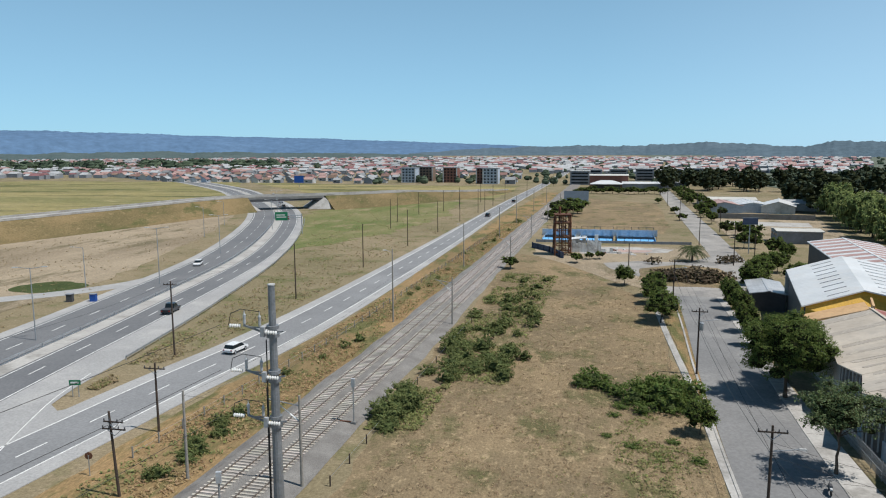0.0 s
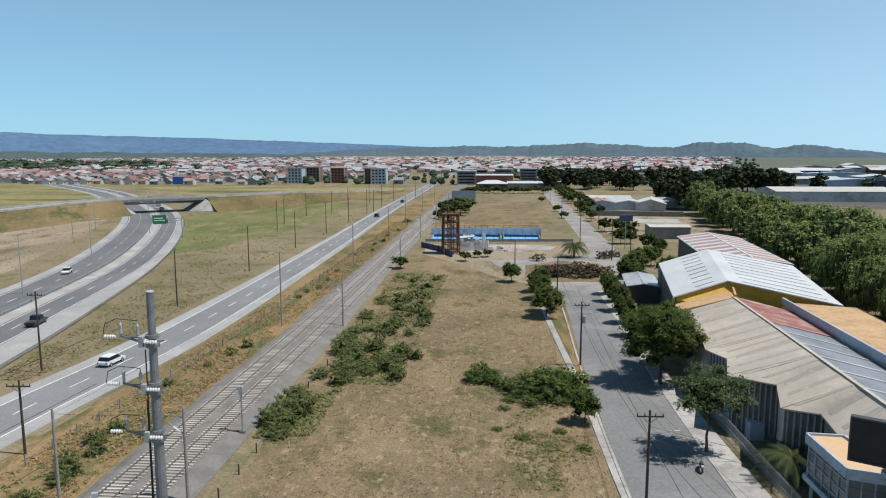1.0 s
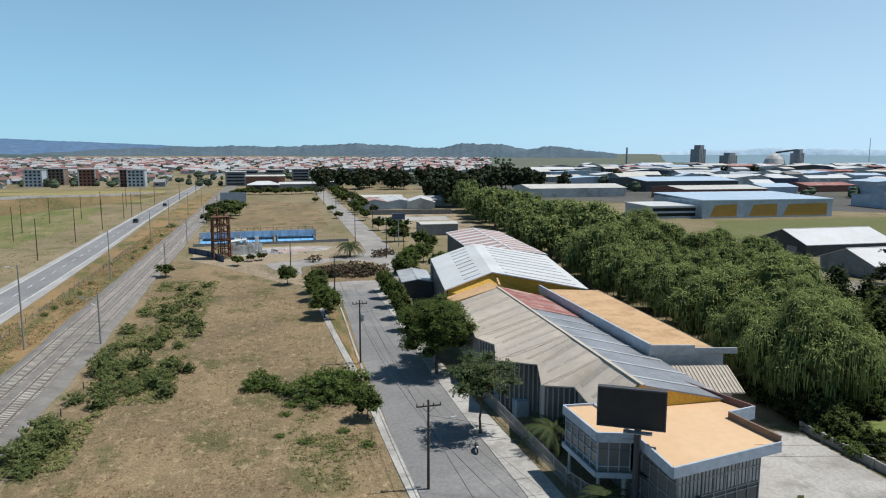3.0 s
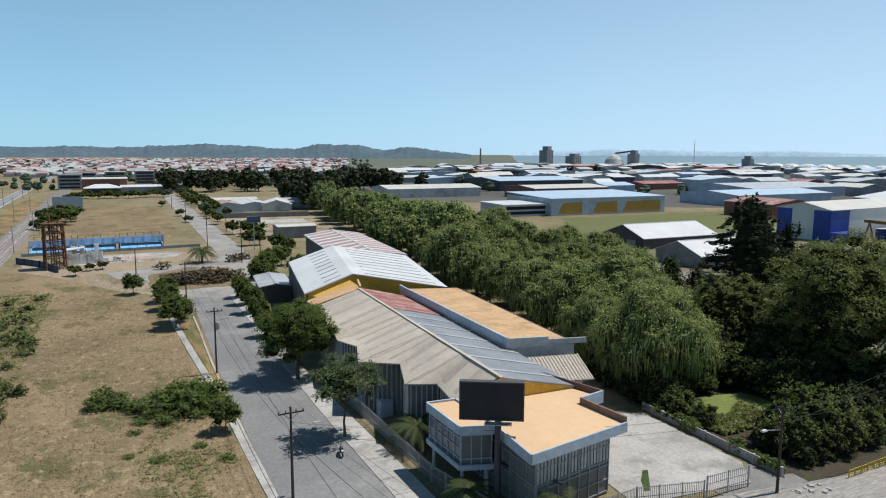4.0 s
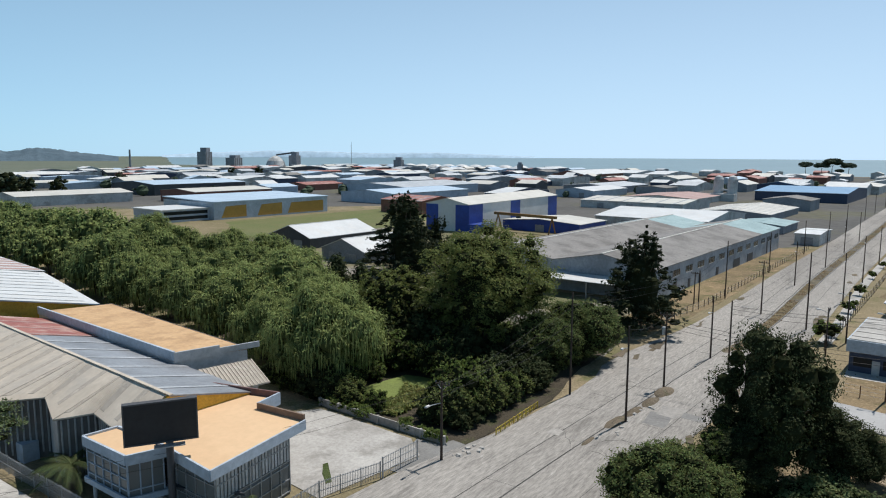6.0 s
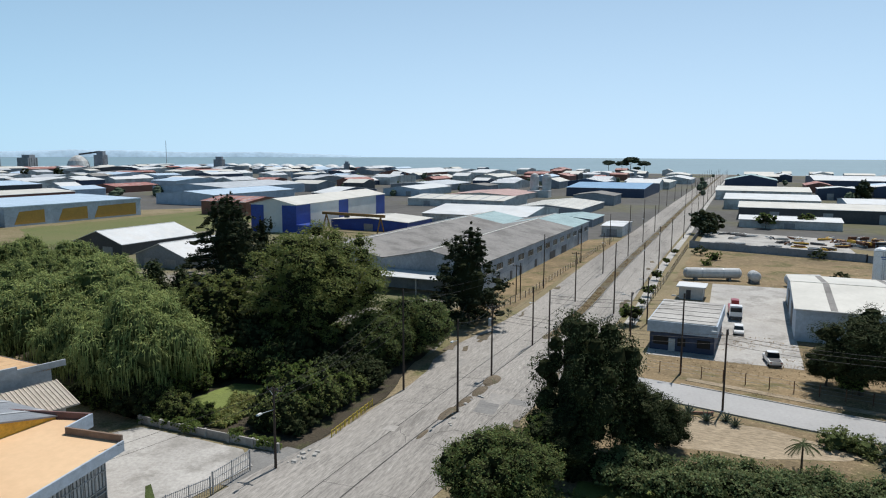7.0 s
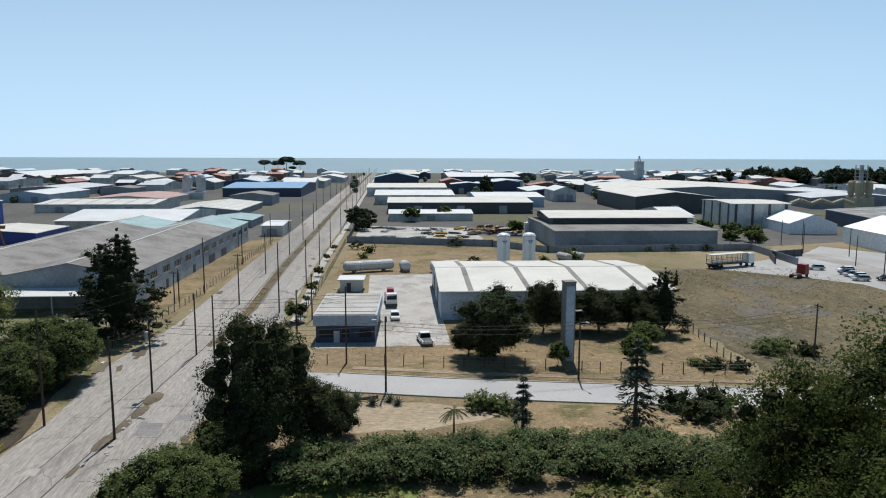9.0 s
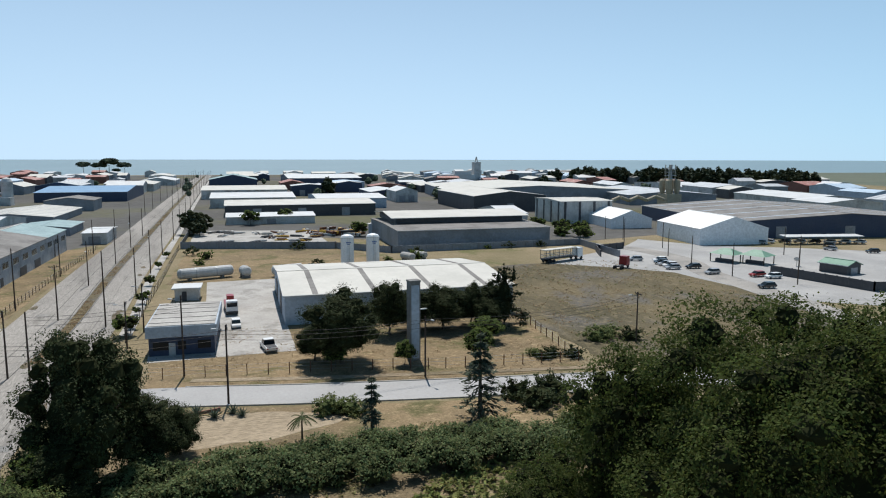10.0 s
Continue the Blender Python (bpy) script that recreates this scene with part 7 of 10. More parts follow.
def conifer(name, h, R, n, seed, leaf, label, gaps=0.0, droop=0.25, layers=13):
    """A spire: trunk, tiers of drooping boughs carrying needle tufts."""
    rng = np.random.default_rng(seed)
    e = thing(name, 0, 0, 0, 0, label, "tree")
    P, Nn, T = [], [], []
    b = Build()
    b.cyl((0, 0, -0.2), (0, 0, h * 0.97), h * 0.022 + 0.05, 0.03, 7)
    per = max(5, n // (layers * 8))
    for k in range(layers):
        t = (k + 0.3) / layers
        z = h * (0.08 + 0.9 * t)
        rad = R * (1 - t) ** 0.8 * rng.uniform(0.75, 1.1)
        for j in range(8):
            if rng.random() < gaps:
                continue
            a = j * math.pi / 4 + k * 0.7 + rng.uniform(-0.3, 0.3)
            rr = rad * rng.uniform(0.6, 1.1)
            tip = np.array([math.cos(a) * rr, math.sin(a) * rr, z - droop * rr])
            b.cyl((0, 0, z), tip, 0.05, 0.015, 4)
            s = rng.uniform(0.15, 1.0, per) ** 0.7
            q = np.array([0, 0, z]) * (1 - s[:, None]) + tip * s[:, None]
            q += rng.normal(size=q.shape) * np.array([0.16, 0.16, 0.10]) * (0.6 + rr * 0.35)
            P.append(q)
            Nn.append(unit(rng.normal(size=q.shape) * 0.6 + np.array([0, 0, 1])))
            T.append(np.tile(tip - np.array([0, 0, z]), (per, 1)) + rng.normal(size=q.shape) * 0.4)
    P, Nn, T = map(np.concatenate, (P, Nn, T))
    V, F = leaf_cards(P, Nn, T, np.full(len(P), 0.16), np.full(len(P), 0.55))
    c = new("crown", as_mesh("crown", V.tolist(), F.tolist(), leaf))
    c.parent = e
    part("trunk", b, m_bark, e)
    return e


def pine_lobes(h, R, n, seed):
    g_ = random.Random(seed)
    out = [(0, 0, h * 0.42, R * 0.4, R * 0.4, h * 0.36)]
    for i in range(n):
        t = (i + 0.5) / n
        z = h * (0.06 + 0.86 * t)
        a = i * 2.39996
        d = R * (1 - t) ** 0.42 * g_.uniform(0.2, 1.15)
        r = (0.6 + 1.0 * (1 - t)) * g_.uniform(0.75, 1.3)
        out.append((d * math.cos(a), d * math.sin(a), z, r * 1.2, r * 1.2, r * 0.6))
    for k in range(5):
        a, q = g_.uniform(0, 6.28), R * g_.uniform(0.1, 0.5)
        top = h * g_.uniform(0.82, 1.02)
        for s in range(4):
            r = 0.35 + 0.3 * s
            out.append((q * math.cos(a), q * math.sin(a), top - s * 1.1, r, r, r * 1.25))
    return out


pine = [plant("pine_tree", pine_lobes(19.0, 6.6, 60, s), 8000, 0.17, 0.62, s, m_needle, "tall dark pine with a ragged pointed crown", trunk=0.35, fork=4.0, low=-0.9, core=0.6, jitter=0.55) for s in (51, 52)]
put(pine[0], 123.5, 43.0, 1.15, 0, sz=1.0)
put(pine[1], 129, 46.5, 0.85, 40)
put(pine[1], 141, 112, 1.45, 10, sz=1.2)
put(pine[0], 150, 120, 1.4, 70, sz=1.1)
put(pine[0], 137, 104, 0.85, 120)
put(pine[1], 158, 114, 0.8, 120)
put(pine[1], 118.5, -52.7, 0.64, 10, label="dark conifer in front of the workshop")
deodar = [conifer("cedar_tree", 8.0, 2.5, 2600, s, mk("cedar_needle", (0.09, 0.11, 0.075), (0.06, 0.075, 0.05), 0.7, 1.5, 0.75, bump=0, island=0.25, trans=0.1, spec=0.1) if s == 61 else MATS["cedar_needle"], "young dark cedar with drooping boughs", 0.42, 0.42, 10) for s in (61, 62)]
put(deodar[0], 73.6, -16.8, 1.0, 0)
put(deodar[1], 76.6, -31.0, 1.42, 0, label="fuller grey-green young cedar on the grass")
# yellowish cedar in the willow row
cy = [plant("cypress_tree", [(0, 0, 3.2, 3.4, 3.4, 3.2), (0, 0, 6.5, 2.8, 2.8, 3.0), (0.3, 0, 9.4, 1.7, 1.7, 2.4), (1.5, 1, 5, 2.0, 2.0, 3.4), (-1.5, -1, 5, 2.0, 2.0, 3.2)], 5000, 0.26, 0.6, 71, m_leaf_d, "olive-brown cypress with upright foliage", trunk=0.3, fork=2.0, low=-0.9)]
put(cy[0], 100.5, 97.5, 1.0, 0)
put(cy[0], 104, 94, 0.85, 60)
put(cy[0], 97, 101, 0.8, 60)

street_t = [plant("street_tree", spread(18, 3.1, 1.7, 6.2, 0.75, 1.25, s, 0.85), 3000, 0.17, 0.3, s, m_leaf_y, "round-crowned green street tree on the verge", trunk=0.16, fork=2.2, low=-0.7, core=0.76) for s in (81, 82)]
far_st = [plant("street_tree", spread(10, 3.1, 1.7, 6.2, 1.0, 1.5, s, 0.85), 520, 0.42, 0.66, s, m_leaf_y, "round-crowned green tree along the far street", trunk=0.16, fork=2.2, low=-0.7, core=0.82) for s in (85, 86)]
big_s = plant("street_tree", spread(34, 5.4, 2.4, 11.2, 1.0, 1.8, 83, 0.7), 24000, 0.115, 0.22, 83, m_leaf_y, "large spreading street tree shading the roadway", trunk=0.3, fork=3.6, low=-0.6, core=0.70, jitter=0.32)
lace = plant("street_tree", spread(20, 4.2, 3.8, 9.0, 0.9, 1.4, 84, 0.6), 9500, 0.09, 0.22, 84, mk("acacia_leaf", (0.11, 0.15, 0.055), (0.085, 0.12, 0.042), 0.3, 1.5, 0.65, bump=0, island=0.3, trans=0.25), "thin-crowned street tree with feathery leaves", trunk=0.2, fork=3.8, low=-0.5, core=0.45, jitter=0.4)
put(big_s, 26.3, 93.5, 1.04, 30)
put(big_s, 28.4, 100.5, 0.72, 120)
put(lace, 25.2, 71.5, 1.05, 0)
for x, y, s in ((27.8, 118, 0.8), (28.6, 127, 0.85), (29.4, 137, 0.9), (30.0, 145.5, 0.88), (30.6, 153, 0.8), (37.5, 163, 1.05), (41, 173, 1.1), (45.5, 182, 1.05), (50, 192, 0.9), (49, 171, 0.95), (58, 214, 0.8)):
    put(g.choice(street_t), x, y, s * (0.8 if y < 158 else 1.0), g.uniform(0, 360), sz=s, group="street trees by the hall")
for x, y, s in ((10.3, 167.6, 0.78), (15.8, 156, 0.9), (15.2, 148, 0.85), (14.8, 131.5, 0.98), (15.6, 136, 0.9)):
    put(g.choice(street_t), x, y, s, g.uniform(0, 360), sz=s * 0.95, group="trees along the dry field")
for i in range(26):
    y = 210 + i * 13 + g.uniform(-4, 4)
    for sd, off in ((1, 7.5), (1, 13)):
        if g.random() < 0.55:
            x = float(np.interp(y, FAR[:, 1], FAR[:, 0])) + off * sd + g.uniform(-2, 2)
            put(g.choice(far_st), x, y, g.uniform(0.6, 1.1), g.uniform(0, 360), group="trees along the far street")
for x, y, s in ((-18.5, 186, 0.72), (-1.0, 199, 0.6), (5.5, 207, 0.5), (2.5, 206, 0.45), (-7, 345, 1.7), (-4, 338, 1.5), (-2, 352, 1.6), (43.8, 425, 0.7), (45, 360, 0.75), (44, 326, 0.7), (-10, 330, 1.3), (-12, 352, 1.3), (-14, 320, 0.9)) + tuple((-4 + 3.6 * k, 506 + (k * 7) % 11, 0.8 + 0.12 * (k % 4)) for k in range(18)):
    put(g.choice(far_st), x, y, s, g.uniform(0, 360), sz=s * 0.75, label="low round dark green tree")
for x, y, s in ((133, 14.2, 0.72), (330, -20, 1.3), (340, -36, 1.2), (272, -58, 1.1), (264, -132, 1.2), (250, -136, 1.2), (236, -128, 1.0), (228, -133, 1.1), (244, -141, 1.2), (300, -115, 1.1)):
    put(g.choice(far_st), x, y, s, g.uniform(0, 360), sz=s * 0.85, label="rounded dark tree among the yards")
for x, y, s, sz in ((98.2, -39.6, 0.75, 0.85), (110, -45.6, 0.95, 0.65), (100.5, -28.2, 0.55, 0.6), (103, -18, 0.6, 0.5)):
    put(g.choice(street_t), x, y, s, g.uniform(0, 360), sz=sz, label="small green tree on the dry lawn")

# dome-shaped clipped-looking tree by the avenue
dome = plant("round_tree", spread(44, 5.8, 0.2, 7.4, 1.0, 1.6, 91, 0.75), 24000, 0.12, 0.2, 91, mk("dome_leaf", (0.145, 0.18, 0.06), (0.10, 0.13, 0.044), 0.3, 1.5, 0.7, bump=0, island=0.3, trans=0.35, spec=0.12), "wide dome-shaped dense green tree", trunk=0.4, fork=2.0, low=-0.9, core=0.82, jitter=0.15)
put(dome, 57.0, 16.8, 1.0, 0)
put(dome, 99.5, 44.5, 1.25, 60, sz=1.25, label="wide dense green tree overhanging the avenue")
put(dome, 92, 46, 0.9, 100, sz=1.0, label="wide dense green tree overhanging the avenue")

shrubs = [plant("bush", spread(9, 1.8, -0.3, 1.8, 0.5, 0.9, s, 0.8), 420, 0.22, 0.42, s, lf, lb, "bush", trunk=0, low=-0.2, core=0.35, jitter=0.5) for s, lf, lb in ((101, m_shrub, "low grey-green bush on dry ground"), (102, m_leaf_y, "low bright green bush on dry ground"), (103, m_shrub, "tangled olive-green bush on dry ground"), (104, m_leaf_d, "low dark green bush"), (105, m_shrub_b, "low dry brownish bush"))]
fine = [plant("bush", spread(15, 1.8, -0.5, 1.6, 0.4, 0.75, s, 0.8), 1150, 0.095, 0.26, s, lf, lb, "bush", trunk=0, low=-0.2, core=0.4, jitter=0.6) for s, lf, lb in ((151, m_shrub, "shaggy grey-green bush beside the railway"), (152, m_shrub, "shaggy olive-green bush beside the railway"), (153, m_bright, "feathery bright green bush in the dry field"), (154, m_leaf_d, "low dark green bush on the verge"))]
thickets = [plant("shrub_thicket", spread(20, 3.6, -0.4, 4.8, 0.8, 1.5, s, 0.9), n, w, w * 2, s, lf, lb, "bush", trunk=0, low=-0.4, core=0.7, jitter=0.35) for s, n, w, lf, lb in ((106, 1900, 0.17, m_leaf_y, "tall tangled green shrub below the trees"), (107, 1200, 0.23, m_leaf_d, "tall dark shrub below the trees"), (108, 2200, 0.15, mk("drooping_leaf", (0.19, 0.225, 0.075), (0.135, 0.165, 0.054), 0.3, 1.5, 0.7, bump=0, island=0.3, trans=0.45, spec=0.12), "tall drooping light green shrub"))]
# belt along the railway, widening with distance
for i in range(72):
    y = 74 + 98 * g.random()
    x0 = float(np.interp(y, T1[:, 1], T1[:, 0])) + 9.2
    x = x0 + (3.2 if y < 92 else 12.0) * g.random() ** 1.3
    big = y < 110 and g.random() < 0.6
    s = g.uniform(0.8, 1.35) if big else g.uniform(0.45, 1.05)
    put(fine[g.choice((0, 1))] if y < 125 else shrubs[g.choice((0, 2))], x, y, s, g.uniform(0, 360), sz=s * g.uniform(0.6, 0.95) * (1.25 if big else 0.8), group="bush belt along the railway")
for i in range(16):
    put(shrubs[g.choice((0, 2))], g.uniform(-16, -8), g.uniform(104, 150), g.uniform(0.5, 1.0), g.uniform(0, 360), group="bushes in the dry field")
for x, y, s in ((2.0, 94.5, 1.3), (0.6, 93.4, 0.9), (3.6, 93.0, 0.8), (5.2, 91.0, 0.9), (7.2, 88.5, 1.3), (9.8, 89.5, 1.6), (12.0, 88.6, 1.8), (13.6, 90.0, 1.6), (11.0, 86.2, 1.2), (13.2, 86.5, 1.0), (5.5, 86.5, 0.7), (8, 85, 0.8), (10.6, 91.5, 1.5), (8.4, 91.6, 1.2), (12.9, 92.3, 1.2), (4.4, 83.5, 0.5), (10.5, 76.5, 0.5), (6.0, 74.5, 0.55), (3.4, 77.0, 0.4), (12.4, 72.0, 0.55)):
    put(fine[2], x, y, s, g.uniform(0, 360), sz=s * (1.05 if s > 0.7 else 0.5), group="green thicket in the field")
put(street_t[1], 13.7, 79.3, 0.62, 20, label="small green tree beside the footpath")
for i in range(14):
    y = g.uniform(44, 76)
    put(fine[g.choice((0, 1))], float(np.interp(y, T1[:, 1], T1[:, 0])) - 6.6 + g.uniform(-2.5, 1.0), y, g.uniform(0.5, 0.95), g.uniform(0, 360), group="bushes beside the frontage road")
for i in range(20):
    y = g.uniform(90, 330)
    put(shrubs[g.choice((0, 2))], float(np.interp(y, T1[:, 1], T1[:, 0])) - 6.5 + g.uniform(-3.5, 2.0), y, g.uniform(0.35, 0.7), g.uniform(0, 360), group="bushes on the railway verge")
for i in range(24):
    a = g.uniform(0, 6.28)
    put(shrubs[4], 27 + 8.0 * math.cos(a) * g.random() ** 0.5, 177 + 3.2 * math.sin(a), g.uniform(0.9, 1.4), g.uniform(0, 360), group="dry bushes on the turning circle")
for x, y in ((41, 206), (43, 208), (39, 205), (29, 187), (20, 200)):
    put(shrubs[4], x, y, 1.1, g.uniform(0, 360), group="dry bushes on the turning circle")
for i in range(26):
    a = g.uniform(0, 1)
    x, y = 62 + 46 * a + g.uniform(-2, 2), 42.5 + g.uniform(0, 26)
    if x < 63.5 and y < 62:
        x = 64.5
    if 62 < x < 76 and 50 < y < 63:
        continue
    put(thickets[g.choice((0, 1, 1))], x, y, g.uniform(0.5, 0.95), g.uniform(0, 360), group="undergrowth below the trees")
for i in range(26):
    x = 62.5 + 50 * g.random()
    put(thickets[g.choice((1, 1, 0))], x, 41.8 + 0.035 * (x - 62) + g.uniform(0.6, 8.0), g.uniform(0.3, 0.62), g.uniform(0, 360), group="undergrowth below the trees")
for k in range(15):
    put(thickets[g.choice((1, 1, 2))], 73 + 2.0 * k + g.uniform(-0.6, 0.6), 42.6 + 0.06 * k + g.uniform(0, 2.2), g.uniform(0.5, 0.8), g.uniform(0, 360), group="undergrowth below the trees")
for i in range(16):
    put(thickets[g.choice((0, 1))], g.uniform(62.5, 70), g.uniform(63.5, 78), g.uniform(0.3, 0.6), g.uniform(0, 360), group="undergrowth below the willows")
for x, y, s, k in ((66.0, 46.0, 0.8, 2), (69.5, 47.0, 1.15, 0), (72.0, 45.2, 0.95, 2), (75.5, 44.5, 0.75, 0), (70.5, 43.6, 0.7, 2), (78, 46, 0.8, 1)):
    put(thickets[k], x, y, s, g.uniform(0, 360), sz=s * 1.25, label="large drooping green shrub by the avenue")
for x, y, s, k in ((84.2, -13.6, 1.3, 0), (83.0, -16.5, 1.2, 2), (84.5, -15.2, 0.9, 1), (78.8, -40, 1.9, 3), (80.5, -43, 1.9, 3), (82, -38.5, 1.5, 3), (98, -52, 1.0, 3), (99, -49.5, 0.8, 2), (96.5, -55, 1.1, 3), (104, -64, 1.5, 2), (106, -67, 1.4, 2), (103, -70, 1.3, 3), (96.8, -50, 0.8, 3), (79.5, 5.8, 1.5, 3), (81, 4, 1.2, 3)):
    put(fine[(0, 2, 1, 3)[k]], x, y, s, g.uniform(0, 360), label="low bush on the grass verge")
for x, y in ((206, -62), (214, -64), (222, -100), (221, -112), (222, -92), (240, -30), (236, 4), (214, 2), (226, 0), (199, -30), (204, -52)):
    put(shrubs[g.choice((1, 3))], x, y, g.uniform(0.9, 1.6), g.uniform(0, 360), label="green bush against a yard wall")

for x, y, s_, k in ((78, 64.5, 1.1, 0), (82, 62, 1.2, 1), (80, 68, 1.1, 1), (86, 66, 1.3, 1), (76.5, 67, 0.9, 0), (90, 70, 1.3, 1), (84, 72, 1.2, 1), (88, 61, 1.2, 0), (80, 57.5, 1.0, 2), (84, 55, 1.1, 1), (94, 66, 1.3, 1), (98, 74, 1.3, 1), (92, 78, 1.2, 1), (64.5, 63.5, 0.75, 2), (67.5, 64.5, 0.8, 0), (70.5, 65, 0.7, 2), (63.5, 59.5, 0.6, 2), (63.8, 55.5, 0.5, 0), (88, 49, 1.0, 1), (95, 50, 1.1, 1)):
    put(thickets[k], x, y, s_, 53 * x, sz=s_ * 1.15, group="undergrowth below the trees")

# ivy over the garden wall
hb = random.Random(19)
lobes = []
for i in range(46):
    t = hb.random()
    if 0.34 < t < 0.52:
        continue
    r = hb.uniform(0.35, 0.75)
    lobes.append((60.6 + 0.8 * t + hb.uniform(-0.1, 0.9), 42.6 + 19.9 * t, hb.uniform(0.4, 1.0), r, r, r * 0.75))
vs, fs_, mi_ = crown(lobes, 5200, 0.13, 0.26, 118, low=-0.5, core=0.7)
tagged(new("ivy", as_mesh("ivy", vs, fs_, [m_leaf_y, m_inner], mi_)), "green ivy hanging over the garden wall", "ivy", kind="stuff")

# small shrubs along the avenue footpath
for x, dy in ((138, 11.2), (150, 10.8), (161, 10.9), (167, 11.4), (183, 11.0), (210, 11.2), (232, 11.8)):
    put(far_st[0], x, float(np.interp(x, AVE[:, 0], AVE[:, 1])) - dy, g.uniform(0.26, 0.42), g.uniform(0, 360), label="small clipped shrub along the avenue footpath", group="shrubs along the footpath")

# long hedge thicket below the camera
hb = random.Random(17)
lobes = []
for i in range(170):
    y = 9 - 62 * hb.random()
    x = 64.5 + 8.0 * hb.random() - 0.06 * (9 - y)
    r = hb.uniform(1.1, 1.9)
    lobes.append((x, y, hb.uniform(0.8, 1.8), r, r, r * 0.8))
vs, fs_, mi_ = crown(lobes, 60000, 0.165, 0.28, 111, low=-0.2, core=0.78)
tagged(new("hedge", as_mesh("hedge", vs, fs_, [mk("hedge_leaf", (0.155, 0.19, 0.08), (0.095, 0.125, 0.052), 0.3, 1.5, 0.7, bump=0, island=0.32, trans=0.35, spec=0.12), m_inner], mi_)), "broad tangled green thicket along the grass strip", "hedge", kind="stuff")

# growth round the foot of the big evergreen by the crossing
for x, y, s in ((67.6, 10.2, 1.1), (69.2, 8.8, 1.2), (66.4, 12.2, 1.0), (68.6, 12.0, 1.2), (70.6, 7.6, 1.0)):
    put(fine[3], x, y, s, g.uniform(0, 360), label="low dark green bush below the evergreen")
put(street_t[0], 66.2, 14.6, 0.85, 40, sz=1.05, label="lighter leafy tree in front of the dark evergreen")

# palms and agaves
def palm(name, h, n, L, seed, label, droop=0.9, r=0.34):
    rng = random.Random(seed)
    e = thing(name, 0, 0, 0, 0, label, "palm tree")
    b = Build()
    for k in range(6):
        b.cyl((0, 0, h * k / 6 - 0.1), (0, 0, h * (k + 1) / 6), r * (1 - 0.06 * k), r * (0.9 - 0.06 * k), 9)
    part("trunk", b, m_bark, e)
    for i in range(n):
        a = i * 2.39996
        up = rng.uniform(-0.15, 1.0)
        b = Build()
        pts = []
        for s in range(7):
            t = s / 6
            r = L * t * (0.55 + 0.45 * math.cos(up * 0.9))
            pts.append(Vector((math.cos(a) * r, math.sin(a) * r, h + L * (up * 0.75 * t - droop * 0.62 * t * t))))
        sd = Vector((-math.sin(a), math.cos(a), 0))
        for s in range(6):
            p, q = pts[s], pts[s + 1]
            for f in (0.0, 0.33, 0.66):
                m = p.lerp(q, f)
                w = L * 0.22 * (1 - abs((s + f) / 6 - 0.45) * 1.2)
                for sg in (-1, 1):
                    tip = m + sd * sg * w + (q - p) * 0.9 + Vector((0, 0, -w * 0.35))
                    b.add([m, m + (q - p) * 0.28, tip], [(0, 1, 2)])
            b.bar(p, q, 0.05)
        part("frond", b, m_palm, e)
    return e


pl = palm("palm_tree", 3.6, 34, 4.3, 5, "stout date palm with a full round crown", 1.0)
put(pl, 31.2, 207, 1.0, 0)
pl2 = palm("palm_tree", 2.0, 22, 2.9, 6, "young palm with arching fronds beside the fence", 0.8)
for x, y, s in ((31.3, 65.5, 1.25), (35.2, 44.0, 1.2), (29.8, 51.5, 0.9), (32.8, 42.6, 0.9)):
    put(pl2, x, y, s, g.uniform(0, 360))
tp = palm("palm_tree", 2.9, 18, 1.7, 7, "small palm with a thin trunk on the grass", 0.9, 0.13)
put(tp, 76.3, -9.4, 1.0, 0)
ag = thing("agave", 0, 0, 0, 0, "grey-green agave rosette on dry earth", "agave", "agaves by the crossing")
for i in range(22):
    a = i * 2.39996
    up = 0.3 + 0.9 * (i / 22)
    d = Vector((math.cos(a), math.sin(a), 0))
    sd = Vector((-d.y, d.x, 0)) * 0.12
    tip = d * 1.5 * math.cos(up) + Vector((0, 0, 1.6 * math.sin(up)))
    md = tip * 0.45 + Vector((0, 0, 0.1))
    part("leaf", Build().add([sd * 0.6, -sd * 0.6, md - sd, tip, md + sd, md + Vector((0, 0, -0.1))], [(0, 1, 2, 5), (2, 3, 5), (5, 3, 4), (0, 5, 4)]), mk("agave_leaf", (0.10, 0.13, 0.09), (0.08, 0.105, 0.07), 0.5, 3, 0.6, bump=0) if i == 0 else MATS["agave_leaf"], ag)
for x, y in ((88.2, 1.9), (86.9, -0.2), (87.9, -2.4), (86.6, -3.4)):
    put(ag, x, y, g.uniform(0.8, 1.1), g.uniform(0, 360))

# pines against the sea
up_ = [plant("umbrella_pine", [(0, 0, 13.5, 6, 6, 2.4), (3, 1, 12.6, 4, 4, 1.8), (-3, -2, 12.4, 4, 4, 1.8)], 1600, 0.9, 1.3, 121, m_far_leaf, "flat-topped umbrella pine against the sea", trunk=0.5, fork=10, low=-0.3)]
for x, y, s in ((1046, 150, 1.35), (1046, 131, 1.3), (1040, 118, 1.65), (1050, 100, 1.3), (1044, 110, 0.8)):
    put(up_[0], x, y, s, g.uniform(0, 360), sz=s)
sea_p = [plant("pine_tree", spread(9, 9, -1, 18, 3.0, 4.6, s, 0.9), 280, 1.6, 2.2, s, m_far_leaf, "dark pine of the shore wood", trunk=0.5, fork=6, low=-0.6) for s in (131, 132)]
for i in range(95):
    t = g.random()
    put(g.choice(sea_p), 760 - 215 * t + g.uniform(-25, 40), -425 - 145 * t + g.uniform(-20, 20), g.uniform(0.75, 1.1), g.uniform(0, 360), group="shore pine wood")
